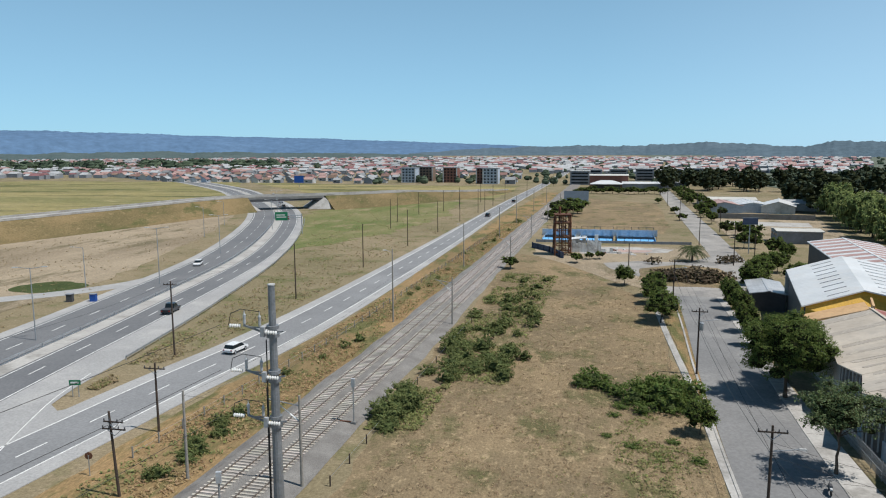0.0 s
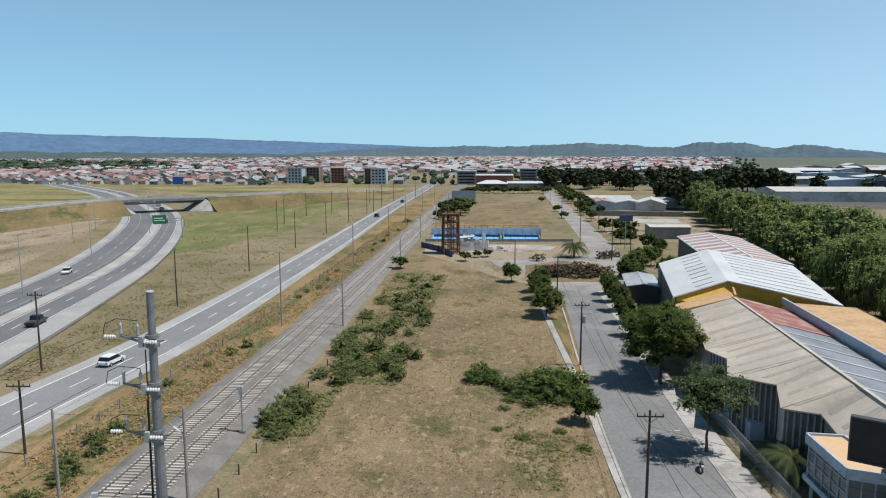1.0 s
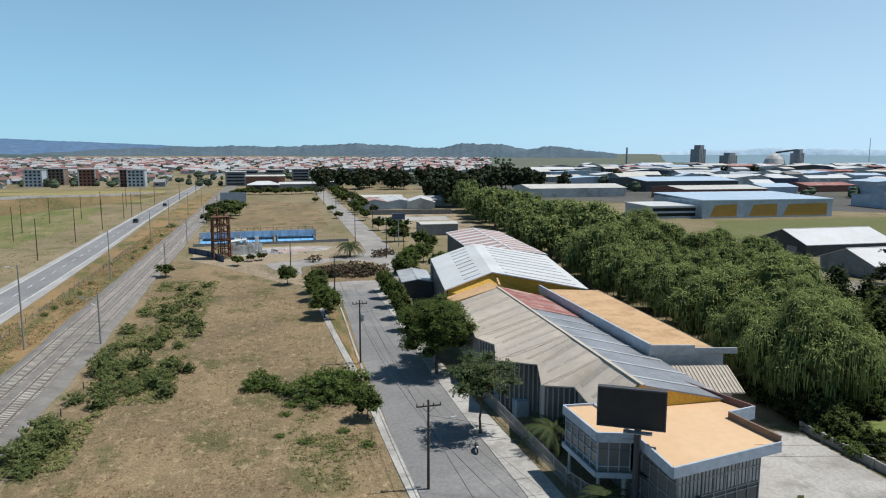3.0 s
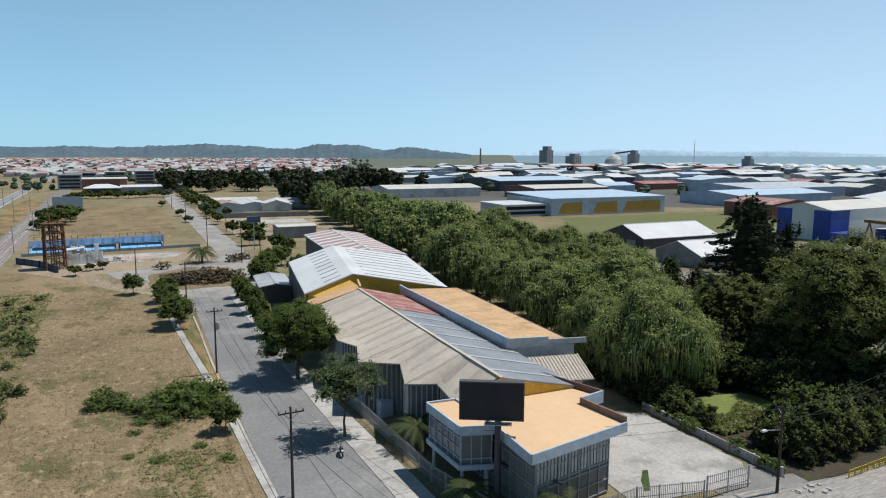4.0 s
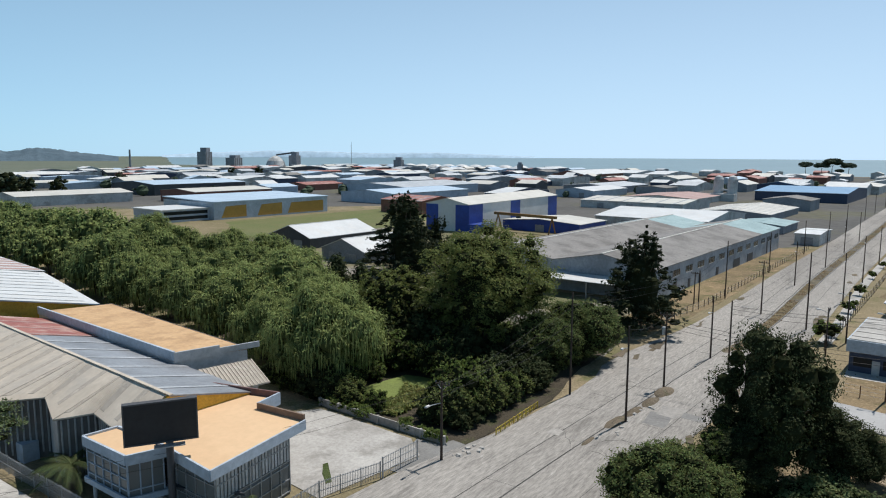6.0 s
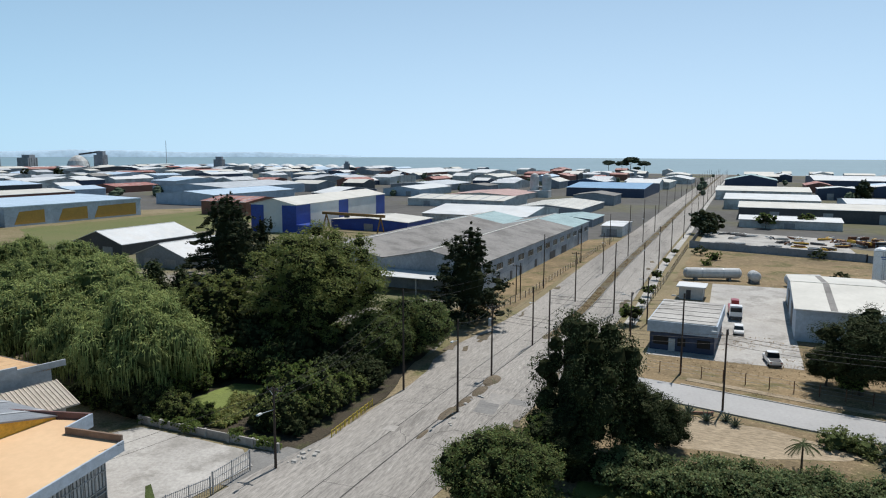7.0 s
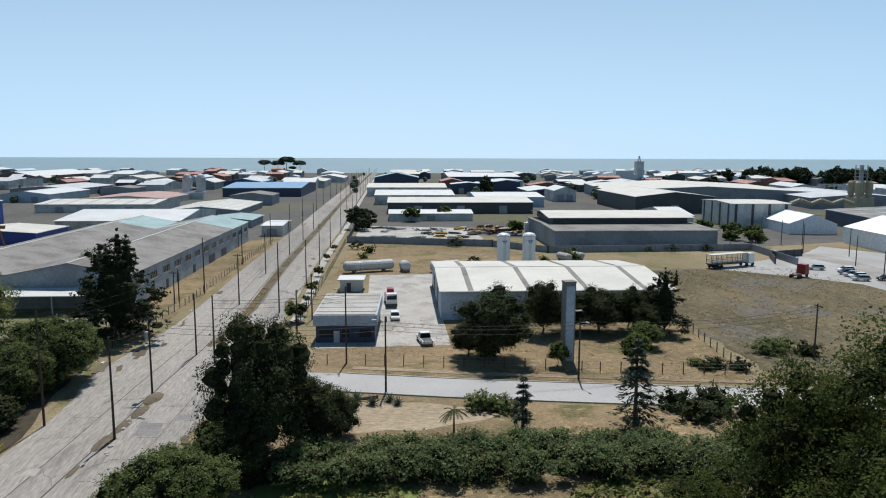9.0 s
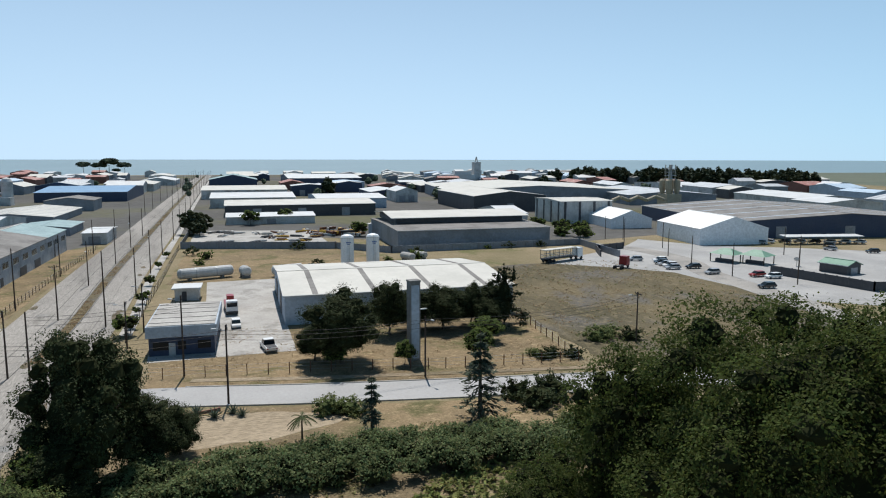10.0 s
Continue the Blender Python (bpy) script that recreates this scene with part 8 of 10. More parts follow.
for a_, d_ in ((-99.5, 560), (-117, 640), (-113.5, 660), (-62, 600), (-40, 1000), (-38, 980), (-30, 700), (-26, 620), (-24, 600), (-22, 640)):
    a = radians(a_)
    put(g.choice(sea_p), -math.sin(a) * d_, math.cos(a) * d_, g.uniform(0.5, 0.8), g.uniform(0, 360), label="dark tree among the sheds")

# far greenery among houses and on the plain: too many to count
rng2 = np.random.default_rng(9)
lobes = []
for i in range(1100):
    a = radians(rng2.uniform(-22, 46))
    d = 640 + 1700 * rng2.random() ** 1.4
    if a > radians(17) and d < 1000:
        d += 420
    r = rng2.uniform(2, 4.5)
    lobes.append((-math.sin(a) * d, math.cos(a) * d, r * 0.8, r * rng2.uniform(0.9, 1.8), r, r))
for i in range(120):
    a = radians(rng2.uniform(23, 46))
    d = rng2.uniform(1150, 1500)
    r = rng2.uniform(5, 11)
    lobes.append((-math.sin(a) * d, math.cos(a) * d, r * 0.7, r * 1.6, r, r * 0.9))
for i in range(110):
    a = radians(rng2.uniform(-130, -24))
    d = rng2.uniform(500, 1050)
    r = rng2.uniform(2.5, 5)
    lobes.append((-math.sin(a) * d, math.cos(a) * d, r * 0.8, r * 1.3, r, r))
vs, fs_, mi_ = crown(lobes, 14000, 1.4, 2.0, 141, low=-0.2, core=0.9)
# leaf colour of these trees is lightened to stand in for haze
tagged(new("distant_trees", as_mesh("distant_trees", vs, fs_, mk("distant_leaf", (0.075, 0.10, 0.065), (0.055, 0.078, 0.05), 0.02, 0.2, 0.8, bump=0, spec=0.1))), "scattered distant trees between roofs", "trees", kind="stuff")


# grass tufts
def tufts(name, n, inside, h, mat, label, seed):
    rng = np.random.default_rng(seed)
    P = []
    while len(P) < n:
        q = inside(rng)
        if q is not None and noise.noise(Vector((q[0] * 0.12, q[1] * 0.12, seed))) > -0.15:
            P.append((q[0], q[1], 0.05))
    P = np.repeat(np.array(P), 5, axis=0)
    P[:, :2] += rng.normal(size=(len(P), 2)) * 0.16
    T = rng.normal(size=P.shape) + np.array([0, 0, 0.5])
    Nn = unit(rng.normal(size=P.shape) * 0.5 + np.array([0.25, 0, 0.9]))
    s = rng.uniform(0.5, 1.3, len(P)) * h
    P[:, 2] += s * 0.3
    V, F = leaf_cards(P, Nn, T, s * 0.32, s)
    return tagged(new(name, as_mesh(name, V.tolist(), F.tolist(), mat)), label, "grass", kind="stuff")


tufts("grass", 5200, lambda r: (r.uniform(-20, 14), 40 + 150 * r.random() ** 1.5), 0.22, m_straw, "dry straw-coloured grass of the field", 1)
tufts("grass", 1300, lambda r: (r.uniform(-20, 14), 40 + 150 * r.random() ** 1.5), 0.25, m_tuft, "greenish weeds in the dry field", 2)


def belt(r):
    y = 72 + 106 * r.random() ** 1.2
    x0 = float(np.interp(y, T1[:, 1], T1[:, 0])) + 8.6
    return (x0 + (6.0 if y < 92 else 13.0) * r.random() ** 1.3, y)


m_reed = mk("green_stalks", (0.21, 0.235, 0.085), (0.26, 0.25, 0.11), 0.3, 1.5, 0.8, bump=0, island=0.25, trans=0.35, spec=0.1)
tufts("grass", 3400, belt, 0.5, m_reed, "tall green weeds along the railway bank", 11)
def weeds(r):
    a, q = r.uniform(0, 6.283), r.random() ** 0.8
    return (8.6 + 4.8 * q * math.cos(a), 73 + 11 * q * math.sin(a))


tufts("grass", 520, weeds, 0.36, m_reed, "low green weeds in the dry field", 12)
m_brown = mk("brown_stalks", (0.23, 0.165, 0.105), (0.17, 0.125, 0.08), 0.3, 1.5, 0.85, bump=0, island=0.2, trans=0.2, spec=0.05)
tufts("grass", 2600, lambda r: (r.uniform(-20, 13.5), 42 + 130 * r.random() ** 1.4), 0.24, m_brown, "withered brown weeds in the dry field", 13)


def strip(r):
    y = 80 + 300 * r.random() ** 1.3
    x0 = float(np.interp(y, HWY[:, 1], HWY[:, 0])) + 17
    x1 = float(np.interp(y, FRONT[:, 1], FRONT[:, 0])) - 8
    return (x0 + (x1 - x0) * r.random(), y) if x1 > x0 else None


m_pale = mk("pale_stalks", (0.30, 0.235, 0.135), (0.235, 0.185, 0.105), 0.3, 1.5, 0.85, bump=0, island=0.15, trans=0.2, spec=0.05)
tufts("grass", 2200, strip, 0.45, m_pale, "withered clumps between highway and frontage road", 14)
tufts("grass", 1200, strip, 0.45, m_reed, "green clumps between highway and frontage road", 15)


def bare(r):
    y = 90 + 200 * r.random()
    x1 = float(np.interp(y, HWY[:, 1], HWY[:, 0])) - 17
    return (x1 - 95 * r.random(), y)


tufts("grass", 1500, bare, 0.45, m_pale, "withered clumps on the bare earth", 16)


def verge(r):
    y = 40 + 260 * r.random() ** 1.4
    return (float(np.interp(y, T1[:, 1], T1[:, 0])) - 3.6 - r.uniform(0, 9.5) * (1 if y < 150 else 0.8), y)


tufts("grass", 4800, verge, 0.4, mk("orange_straw", (0.40, 0.285, 0.155), (0.33, 0.235, 0.13), 0.3, 1.5, 0.85, bump=0, island=0.15, trans=0.3, spec=0.1), "tall burnt-orange grass on the railway verge", 3)
tufts("grass", 1900, verge, 0.45, m_reed, "green weeds on the railway verge", 4)
tufts("grass", 2500, lambda r: (r.uniform(44, 65), r.uniform(-45, 14)), 0.8, mk("tall_grass", (0.16, 0.19, 0.06), (0.21, 0.22, 0.08), 0.3, 1.5, 0.8, bump=0, island=0.3, trans=0.3, spec=0.1), "tall green grass below the thicket", 8)
tufts("grass", 900, lambda r: (r.uniform(63.5, 73.5), r.uniform(52, 62)), 0.9, MATS["tall_grass"], "bright green grass between the shrubs", 9)
tufts("grass", 2000, lambda r: (r.uniform(62, 77), r.uniform(-55, 8)), 0.35, m_tuft, "green grass near the hedge", 5)
def lawn(r):
    y = r.uniform(-58, 6)
    return (float(np.interp(-y, -CROSS[:, 1], CROSS[:, 0])) + 5.0 + 34 * r.random(), y)


tufts("grass", 2200, lawn, 0.25, m_straw, "short dry lawn grass", 6)


def lot(r):
    return (r.uniform(96, 186), r.uniform(-120, -62))


tufts("grass", 1500, lot, 0.4, m_straw, "dry clumps of grass on the vacant lot", 21)
tufts("grass", 900, lot, 0.4, m_tuft, "greenish clumps of grass on the vacant lot", 22)


def median(r):
    x = 119 + 300 * r.random() ** 1.5
    return (x, float(np.interp(x, AVE[:, 0], AVE[:, 1])) + r.uniform(-0.9, 0.9))


tufts("grass", 1500, median, 0.4, m_straw, "dry weeds on the avenue median", 7)


# ---- poles, cables, fences ----
def pole(x, y, h, mat=None, label="dark wooden utility pole", arms=(), lamp=None, trafo=False, rz=0.0, r=0.15, group="", lean=0.0):
    """An upright pole with crossarms (height, length), insulators, an optional street-lamp arm and transformer."""
    e = thing("utility_pole", x, y, 0, rz, label, "pole", group)
    part("shaft", Build().cyl((0, 0, -0.3), (lean, 0, h), r, r * 0.66, 10), mat or m_pole_w, e)
    for z, L in arms:
        arm = part("crossarm", Build().box(0, -0.14, z, L, 0.1, 0.12), m_pole_w, e)
        for k in (-0.47, -0.2, 0.2, 0.47):
            part("insulator", Build().lathe(k * L, -0.14, [(0.03, z + 0.12), (0.07, z + 0.18), (0.05, z + 0.24), (0.07, z + 0.30), (0.02, z + 0.36)], 8), m_dark if mat is None else m_porc, arm)
        part("brace", Build().bar((-L * 0.3, -0.1, z), (0, -0.1, z - 0.6), 0.05).bar((L * 0.3, -0.1, z), (0, -0.1, z - 0.6), 0.05), m_steel, e)
    if lamp:
        z, L, a = lamp
        c, s = math.cos(radians(a)), math.sin(radians(a))
        part("lamp_arm", Build().cyl((0, 0, z), (c * L, s * L, z + 0.35), 0.04, n=6), m_steel, e)
        part("lamp_head", Build().box(c * (L + 0.25), s * (L + 0.25), z + 0.30, 0.7, 0.28, 0.14, a, taper=0.8), m_wall, e, "pale street-lamp head")
    if trafo:
        part("transformer", Build().lathe(0.35, -0.1, [(0.26, h - 3.2), (0.28, h - 3.1), (0.28, h - 2.2), (0.22, h - 2.1)], 12), m_steel, e)
    return e


def cable(p0, p1, sag=0.6, r=0.013, name="cable", label="thin black overhead cable between poles"):
    cu = bpy.data.curves.new(name, "CURVE")
    cu.dimensions, cu.bevel_depth, cu.bevel_resolution = "3D", r, 0
    sp = cu.splines.new("POLY")
    sp.points.add(10)
    for i in range(11):
        t = i / 10
        p = Vector(p0).lerp(Vector(p1), t)
        sp.points[i].co = (p.x, p.y, p.z - sag * 4 * t * (1 - t), 1)
    cu.materials.append(m_cable)
    return tagged(new(name, cu), label, "cable")


# street poles
pole(16.2, 60.5, 8.9, arms=((8.3, 2.4),), lamp=(6.6, 2.2, 0), group="street poles", label="dark wooden pole with crossarm and lamp")
pole(16.6, 101.4, 9.8, arms=((9.2, 2.2),), lamp=(7.8, 2.0, 0), trafo=True, group="street poles", label="dark wooden pole with transformer")
pole(19.3, 151, 9.0, arms=((8.6, 2.2),), lamp=(7.0, 2.0, 0), group="street poles")
pole(17.2, 153, 5.5, group="street poles", label="short dark wooden pole")
pole(41.2, 201.5, 11.3, group="street poles")
pole(46.0, 199.5, 9.5, group="street poles")
pole(13.0, 196, 6.5, group="street poles", label="short dark pole by the turning circle")
pole(20.5, 30, 9.0, arms=((8.5, 2.2),), group="street poles")
for i in range(9):
    y = 240 + 42 * i
    x = float(np.interp(y, FAR[:, 1], FAR[:, 0]))
    pole(x + (6 if i % 2 else -5.5), y, 10, arms=((9.4, 2.0),), group="street poles")
for dx in (-1.0, 0.0, 1.0):
    cable((20.5 + dx, 30, 8.85), (16.2 + dx, 60.4, 8.65), 0.5)
    cable((16.2 + dx, 60.4, 8.65), (16.6 + dx, 101.3, 9.5), 0.8)
    cable((16.6 + dx, 101.3, 9.5), (19.3 + dx, 151, 8.9), 0.9)
for z in (6.4,):
    cable((16.2, 60.5, z), (16.6, 101.4, z + 0.5), 0.9, 0.025)
    cable((20.5, 30, z), (16.2, 60.5, z), 0.6, 0.025)
    cable((16.6, 101.4, z + 0.5), (19.3, 151, z + 0.2), 1.0, 0.025)
# wires slung across the factory front to the avenue
for z, o in ((7.4, 0), (6.2, 0.6)):
    cable((16.2, 60.5, z), (57, 40.5 + o, z + 1.0), 1.4, 0.014)
    cable((57, 40.5 + o, z + 1.0), (82.4, 37.6, z + 3), 1.0, 0.014)
# frontage-road poles
FP_ = [(-63.5, 55), (-61.8, 95.9), (-60.0, 139.3), (-58.1, 181), (-56.6, 225), (-54.6, 265), (-53, 306), (-51, 348), (-49, 392), (-47, 436)]
for i, (x, y) in enumerate(FP_):
    pole(x, y, 12.0, arms=((11.4, 2.2),) if i == 1 else (), group="frontage road poles", label="tall dark wooden pole beside the road")
for (x0, y0), (x1, y1) in zip(FP_, FP_[1:]):
    cable((x0, y0, 11.8), (x1, y1, 11.8), 0.8)
for x, y, h in ((-78.5, 335, 11), (-76, 274, 12), (-80, 300, 11), (-66, 380, 11), (-70, 355, 11), (-48.7, 356, 11.6), (-60, 420, 11), (-36, 470, 11), (-30, 540, 11), (-24, 610, 11)):
    pole(x, y, h, group="far poles on the grass", label="tall dark wooden pole on the grass")
# poles of the railway: steel and concrete, with lamp heads or cantilevers
for i, (x, y, h) in enumerate(((-25.6, 59.4, 9.1), (-22.8, 123.5, 8.8), (-18.4, 186, 8.8), (-17.6, 252, 8.6), (-14.6, 312, 8.6), (-11, 375, 8.6))):
    e = pole(x, y, h, m_pole_c, "pale concrete railway mast with a bracket arm", r=0.17, group="railway masts")
    part("bracket", Build().cyl((0, 0, h - 1.0), (-3.2, 0, h - 0.5), 0.05, n=6).cyl((0, 0, h - 2.6), (-2.6, 0, h - 0.6), 0.05, n=6), m_steel, e)
    part("insulator", Build().cyl((-0.3, 0, h - 2.35), (-1.0, 0, h - 1.85), 0.09, n=8), m_porc, e)
for i, (x, y, h) in enumerate(((-37.2, 58.7, 9.1), (-34.0, 123.4, 13.8), (-31.3, 187, 12.0), (-29.2, 253, 11), (-27.6, 303, 12), (-24, 360, 11), (-20.5, 420, 11))):
    pole(x, y, h, m_pole_c, "pale concrete mast beside the track", lamp=(h - 0.6, 1.2, 180) if i else None, r=0.16, group="railway masts")
for (x0, y0, z0), (x1, y1, z1) in zip(((-37.2, 58.7, 8.6), (-34, 123.4, 8.6), (-31.3, 187, 8.6)), ((-34, 123.4, 8.6), (-31.3, 187, 8.6), (-29.2, 253, 8.6))):
    cable((x0, y0, z0), (x1, y1, z1), 0.9)
    cable((x0, y0, z0 - 1), (x1, y1, z1 - 1), 0.9)
    cable((x0 + 3.0, y0, 6.6), (x1 + 3.0, y1, 6.6), 0.3, 0.02)
cable((-37.2, 58.7, 8.6), (-25.6, 59.4, 8.7), 0.25)
pole(-46.9, 68.8, 8.2, arms=((7.5, 2.6),), label="dark pole with crossarm beside the road", group="verge poles")
pole(-41.6, 54.4, 8.3, arms=((6.6, 2.4), (7.3, 2.0)), label="dark leaning pole with two crossarms", group="verge poles", lean=-0.5)
sg = thing("railway_signal", -25.6, 75.0, 0, 0, "small grey railway signal post by the track", "signal")
part("shaft", Build().cyl((0, 0, 0), (0, 0, 5.0), 0.09, n=8), m_steel, sg)
part("head", Build().box(0, 0, 4.6, 0.45, 0.3, 1.0), m_galv, sg)
part("base", Build().box(0, 0, 0, 0.6, 0.6, 0.4), m_conc_d, sg)
part("step", Build().box(-1.6, 0, 0.3, 2.6, 0.2, 0.1), m_rust, sg)
copy_thing(sg, pose(-29.0, 50.2, 0, 0, 0, 20))

# tall steel power mast
m_mast = mk("mast_steel", (0.25, 0.262, 0.275), (0.18, 0.19, 0.20), 0.9, 5, 0.5, metal=0.4, bump=0.15)
ma = thing("power_mast", -23.9, 50.7, 0, 0, "tall galvanised steel power mast with insulator arms", "power mast")
part("shaft", Build().lathe(0, 0, [(0.46, 0), (0.40, 7.5), (0.39, 7.6), (0.33, 14.5), (0.32, 14.6), (0.27, 21.4)], 12), m_mast, ma)
part("cap", Build().cyl((0, 0, 21.4), (0, 0, 21.5), 0.30, n=12), m_wall, ma)
for z in (17.6, 13.9, 10.1):
    part("collar", Build().cyl((0, 0, z - 0.4), (0, 0, z - 0.1), 0.52, n=12).cyl((0, 0, z + 0.3), (0, 0, z + 0.55), 0.5, n=12), m_mast, ma)
    arm = part("arm", Build().bar((-0.3, 0, z - 0.2), (-2.4, -0.2, z + 0.5), 0.14).bar((-0.3, 0, z + 0.3), (-1.9, -0.15, z + 0.35), 0.1).bar((0.2, 0, z), (0.9, 0, z + 0.1), 0.1), m_mast, ma)
    for dx, dz in ((-2.3, 0.55), (-1.0, 0.45)):
        part("arrester", Build().lathe(dx, -0.2, [(0.05, z + dz), (0.12, z + dz + 0.1), (0.10, z + dz + 0.45), (0.13, z + dz + 0.8), (0.05, z + dz + 0.95), (0.02, z + dz + 1.2)], 10), m_galv, arm)
    for x0, x1, yy, zz, n in ((-2.66, -3.66, -0.2, z + 0.42, 5), (-0.4, 0.62, -0.55, z + 0.1, 5)):
        prof = []
        for k in range(n):
            for f, r in ((0.0, 0.05), (0.25, 0.16), (0.6, 0.15), (0.75, 0.05)):
                prof.append((x0 + (x1 - x0) * (k + f) / n, r))
        vs, fs = [], []
        for x, r in prof:
            vs += [(x, yy + r * math.cos(a * 0.6283), zz + r * math.sin(a * 0.6283)) for a in range(10)]
        for j in range(len(prof) - 1):
            fs += [(j * 10 + i, j * 10 + (i + 1) % 10, j * 10 + 10 + (i + 1) % 10, j * 10 + 10 + i) for i in range(10)]
        part("insulator", Build().add(vs, fs + [tuple(range(10)), tuple(range(len(vs) - 10, len(vs)))]), m_porc, arm, "white ribbed porcelain insulator")
    part("jumper", Build().cyl((-3.7, -0.2, z + 0.45), (-3.5, -0.2, z + 1.4), 0.03, n=5).cyl((-3.5, -0.2, z + 1.4), (-2.6, -0.2, z + 1.8), 0.03, n=5).cyl((-2.6, -0.2, z + 1.8), (-1.0, -0.2, z + 1.65), 0.03, n=5), m_cable, arm)
    part("box", Build().box(-0.65, -0.45, z - 0.3, 0.35, 0.3, 0.8), m_galv, arm)
    for yy, zz in ((320, 22), ):
        cable((-24.6 - 3.7, 50.3, z + 0.45), (-52, -40, z + 1), 2.0, 0.02)
part("conduit", Build().cyl((-0.62, -0.2, 0), (-0.50, -0.2, 17), 0.05, n=6).cyl((-0.75, -0.1, 0), (-0.65, -0.1, 13), 0.05, n=6), m_cable, ma)
# highway lamps
for i, (x, y, h, two) in enumerate(((-99.5, 150, 13.5, 1), (-109.6, 197.6, 12, 1), (-90.3, 100, 12.5, 1), (-113.9, 142.5, 9.5, 0), (-137, 236, 11, 0), (-122, 262, 12, 1), (-146, 320, 12, 1), (-150, 275, 10, 0), (-124, 118, 9.5, 0))):
    e = thing("street_lamp", x, y, 0, 20, "tall steel highway lamp post", "street lamp", "highway lamps")
    part("shaft", Build().cyl((0, 0, 0), (0, 0, h), 0.12, 0.07, 8), m_steel, e)
    for s in ((-1, 1) if two else (-1,)):
        part("arm", Build().cyl((0, 0, h - 0.1), (s * 2.0, 0, h + 0.2), 0.05, n=6), m_steel, e)
        part("lamp_head", Build().box(s * 2.3, 0, h + 0.12, 0.9, 0.3, 0.14), m_wall, e)
# avenue poles
AP = [(78.6, 28.7, 11.8), (93.6, 29.0, 10.7), (112, 27.6, 10.0), (149.6, 27.6, 11), (188, 27.5, 11), (224, 25.2, 11), (262, 24.4, 11), (300, 23.4, 11)]
for i, (x, y, h) in enumerate(AP):
    pole(x, y, h, arms=((h - 0.5, 2.0),) if i in (1, 3) else (), trafo=i in (1,), rz=90, group="avenue poles", lamp=(h - 2.6, 1.8, 90) if i % 2 == 0 else None)
AR = [(106.5, 23.6, 10.8), (141, 18.2, 14.4), (172, 15.5, 11), (202.3, 14.3, 12), (240, 13.2, 11), (280, 11.2, 11), (320, 10, 11), (365, 8.5, 11), (410, 7, 11)]
for x, y, h in AR:
    pole(x, y, h, rz=90, group="avenue poles", lamp=(h - 2, 1.6, 90) if x > 150 else None)
AL = [(57, 40.5, 8.6), (83.5, 38.3, 14.0), (152, 41.5, 7), (154.5, 41.2, 7), (162, 37.5, 13), (205, 36.5, 11), (250, 34.5, 11), (295, 32.8, 11), (340, 31.5, 11), (400, 29.5, 11)]
for i, (x, y, h) in enumerate(AL):
    pole(x, y, h, rz=90, arms=((h - 0.4, 1.8),) if i in (0, 2) else (), group="avenue poles", lamp=(6.3, 2.2, 90) if i == 0 else None)
for i in range(12):
    x = 450 + 55 * i
    for o in (-11, 10, 0):
        pole(x, float(np.interp(x, AVE[:, 0], AVE[:, 1])) - o, 11, rz=90, group="avenue poles")
for (a, c) in (((91.5, -2.0, 10.5), None), ((94.2, -29.5, 9.0), 1), ((105.5, 3.7, 12.0), None), ((100.5, -69.5, 9), None), ((135, 11.2, 9), None), ((124, 13, 8), None)):
    pole(*a, rz=0, group="side street poles", lamp=(8.4, 1.4, 200) if c else (a[2] - 0.8, 1.2, 90), arms=() if c else ((a[2] - 0.5, 2.0),))
for L_, dz in ((AP, 0.3), (AR, 0.4), (AL, 0.5)):
    for p, q in zip(L_, L_[1:]):
        for k in (0.0, 1.2):
            cable((p[0], p[1], p[2] - dz - k), (q[0], q[1], q[2] - dz - k), 0.8, 0.014)
for z in (0, 0.5, 1.2):
    cable((91.5, -2, 9.8 - z), (94.2, -29.5, 8.6 - z), 0.7, 0.022)
    cable((94.2, -29.5, 8.6 - z), (100.5, -69.5, 8.4 - z), 1.0, 0.022)
    cable((91.5, -2, 9.8 - z), (93.6, 29, 9.8 - z), 0.7, 0.022)
    cable((105.5, 3.7, 11 - z), (106.5, 23.6, 10 - z), 0.4, 0.022)
for i, (x, y) in enumerate(((212, -140), (205, -151), (187, -140), (168, -134), (150, -133), (158, -164), (178, -178), (135, -140), (231, -152), (234, -146))):
    pole(x, y, 9 if i else 10, group="yard poles", label="dark wooden pole by the parking yard")


def fence_line(name, pts, step, h, post_mat, label, wires=3, w=0.12, wire_mat=None, bars=0.0):
    """A fence: single posts, rails or wires, and upright bars where it has them."""
    e = thing(name, 0, 0, 0, 0, label, "fence")
    post = Build().box(0, 0, -0.2, w, w, h + 0.2)
    me = as_mesh("post", post.v, post.f, post_mat)
    bar = Build().box(0, 0, 0.15, 0.035, 0.035, h - 0.2)
    mb = as_mesh("bar", bar.v, bar.f, wire_mat or m_steel)
    for a, c in zip(pts, pts[1:]):
        a, c = Vector((*a, 0)), Vector((*c, 0))
        n = max(1, round((c - a).length / step))
        for i in range(n + 1):
            p = a.lerp(c, i / n)
            share("post", me, e, pose(p.x, p.y, 0))
        if bars:
            m = int((c - a).length / bars)
            for i in range(m):
                p = a.lerp(c, (i + 0.5) / m)
                share("bar", mb, e, pose(p.x, p.y, 0))
        for k in range(wires):
            z = h * (k + 1) / (wires + 0.2)
            part("rail" if bars else "wire", Build().bar((a.x, a.y, z), (c.x, c.y, z), 0.05 if bars else 0.02), wire_mat or m_steel, e)
    return e


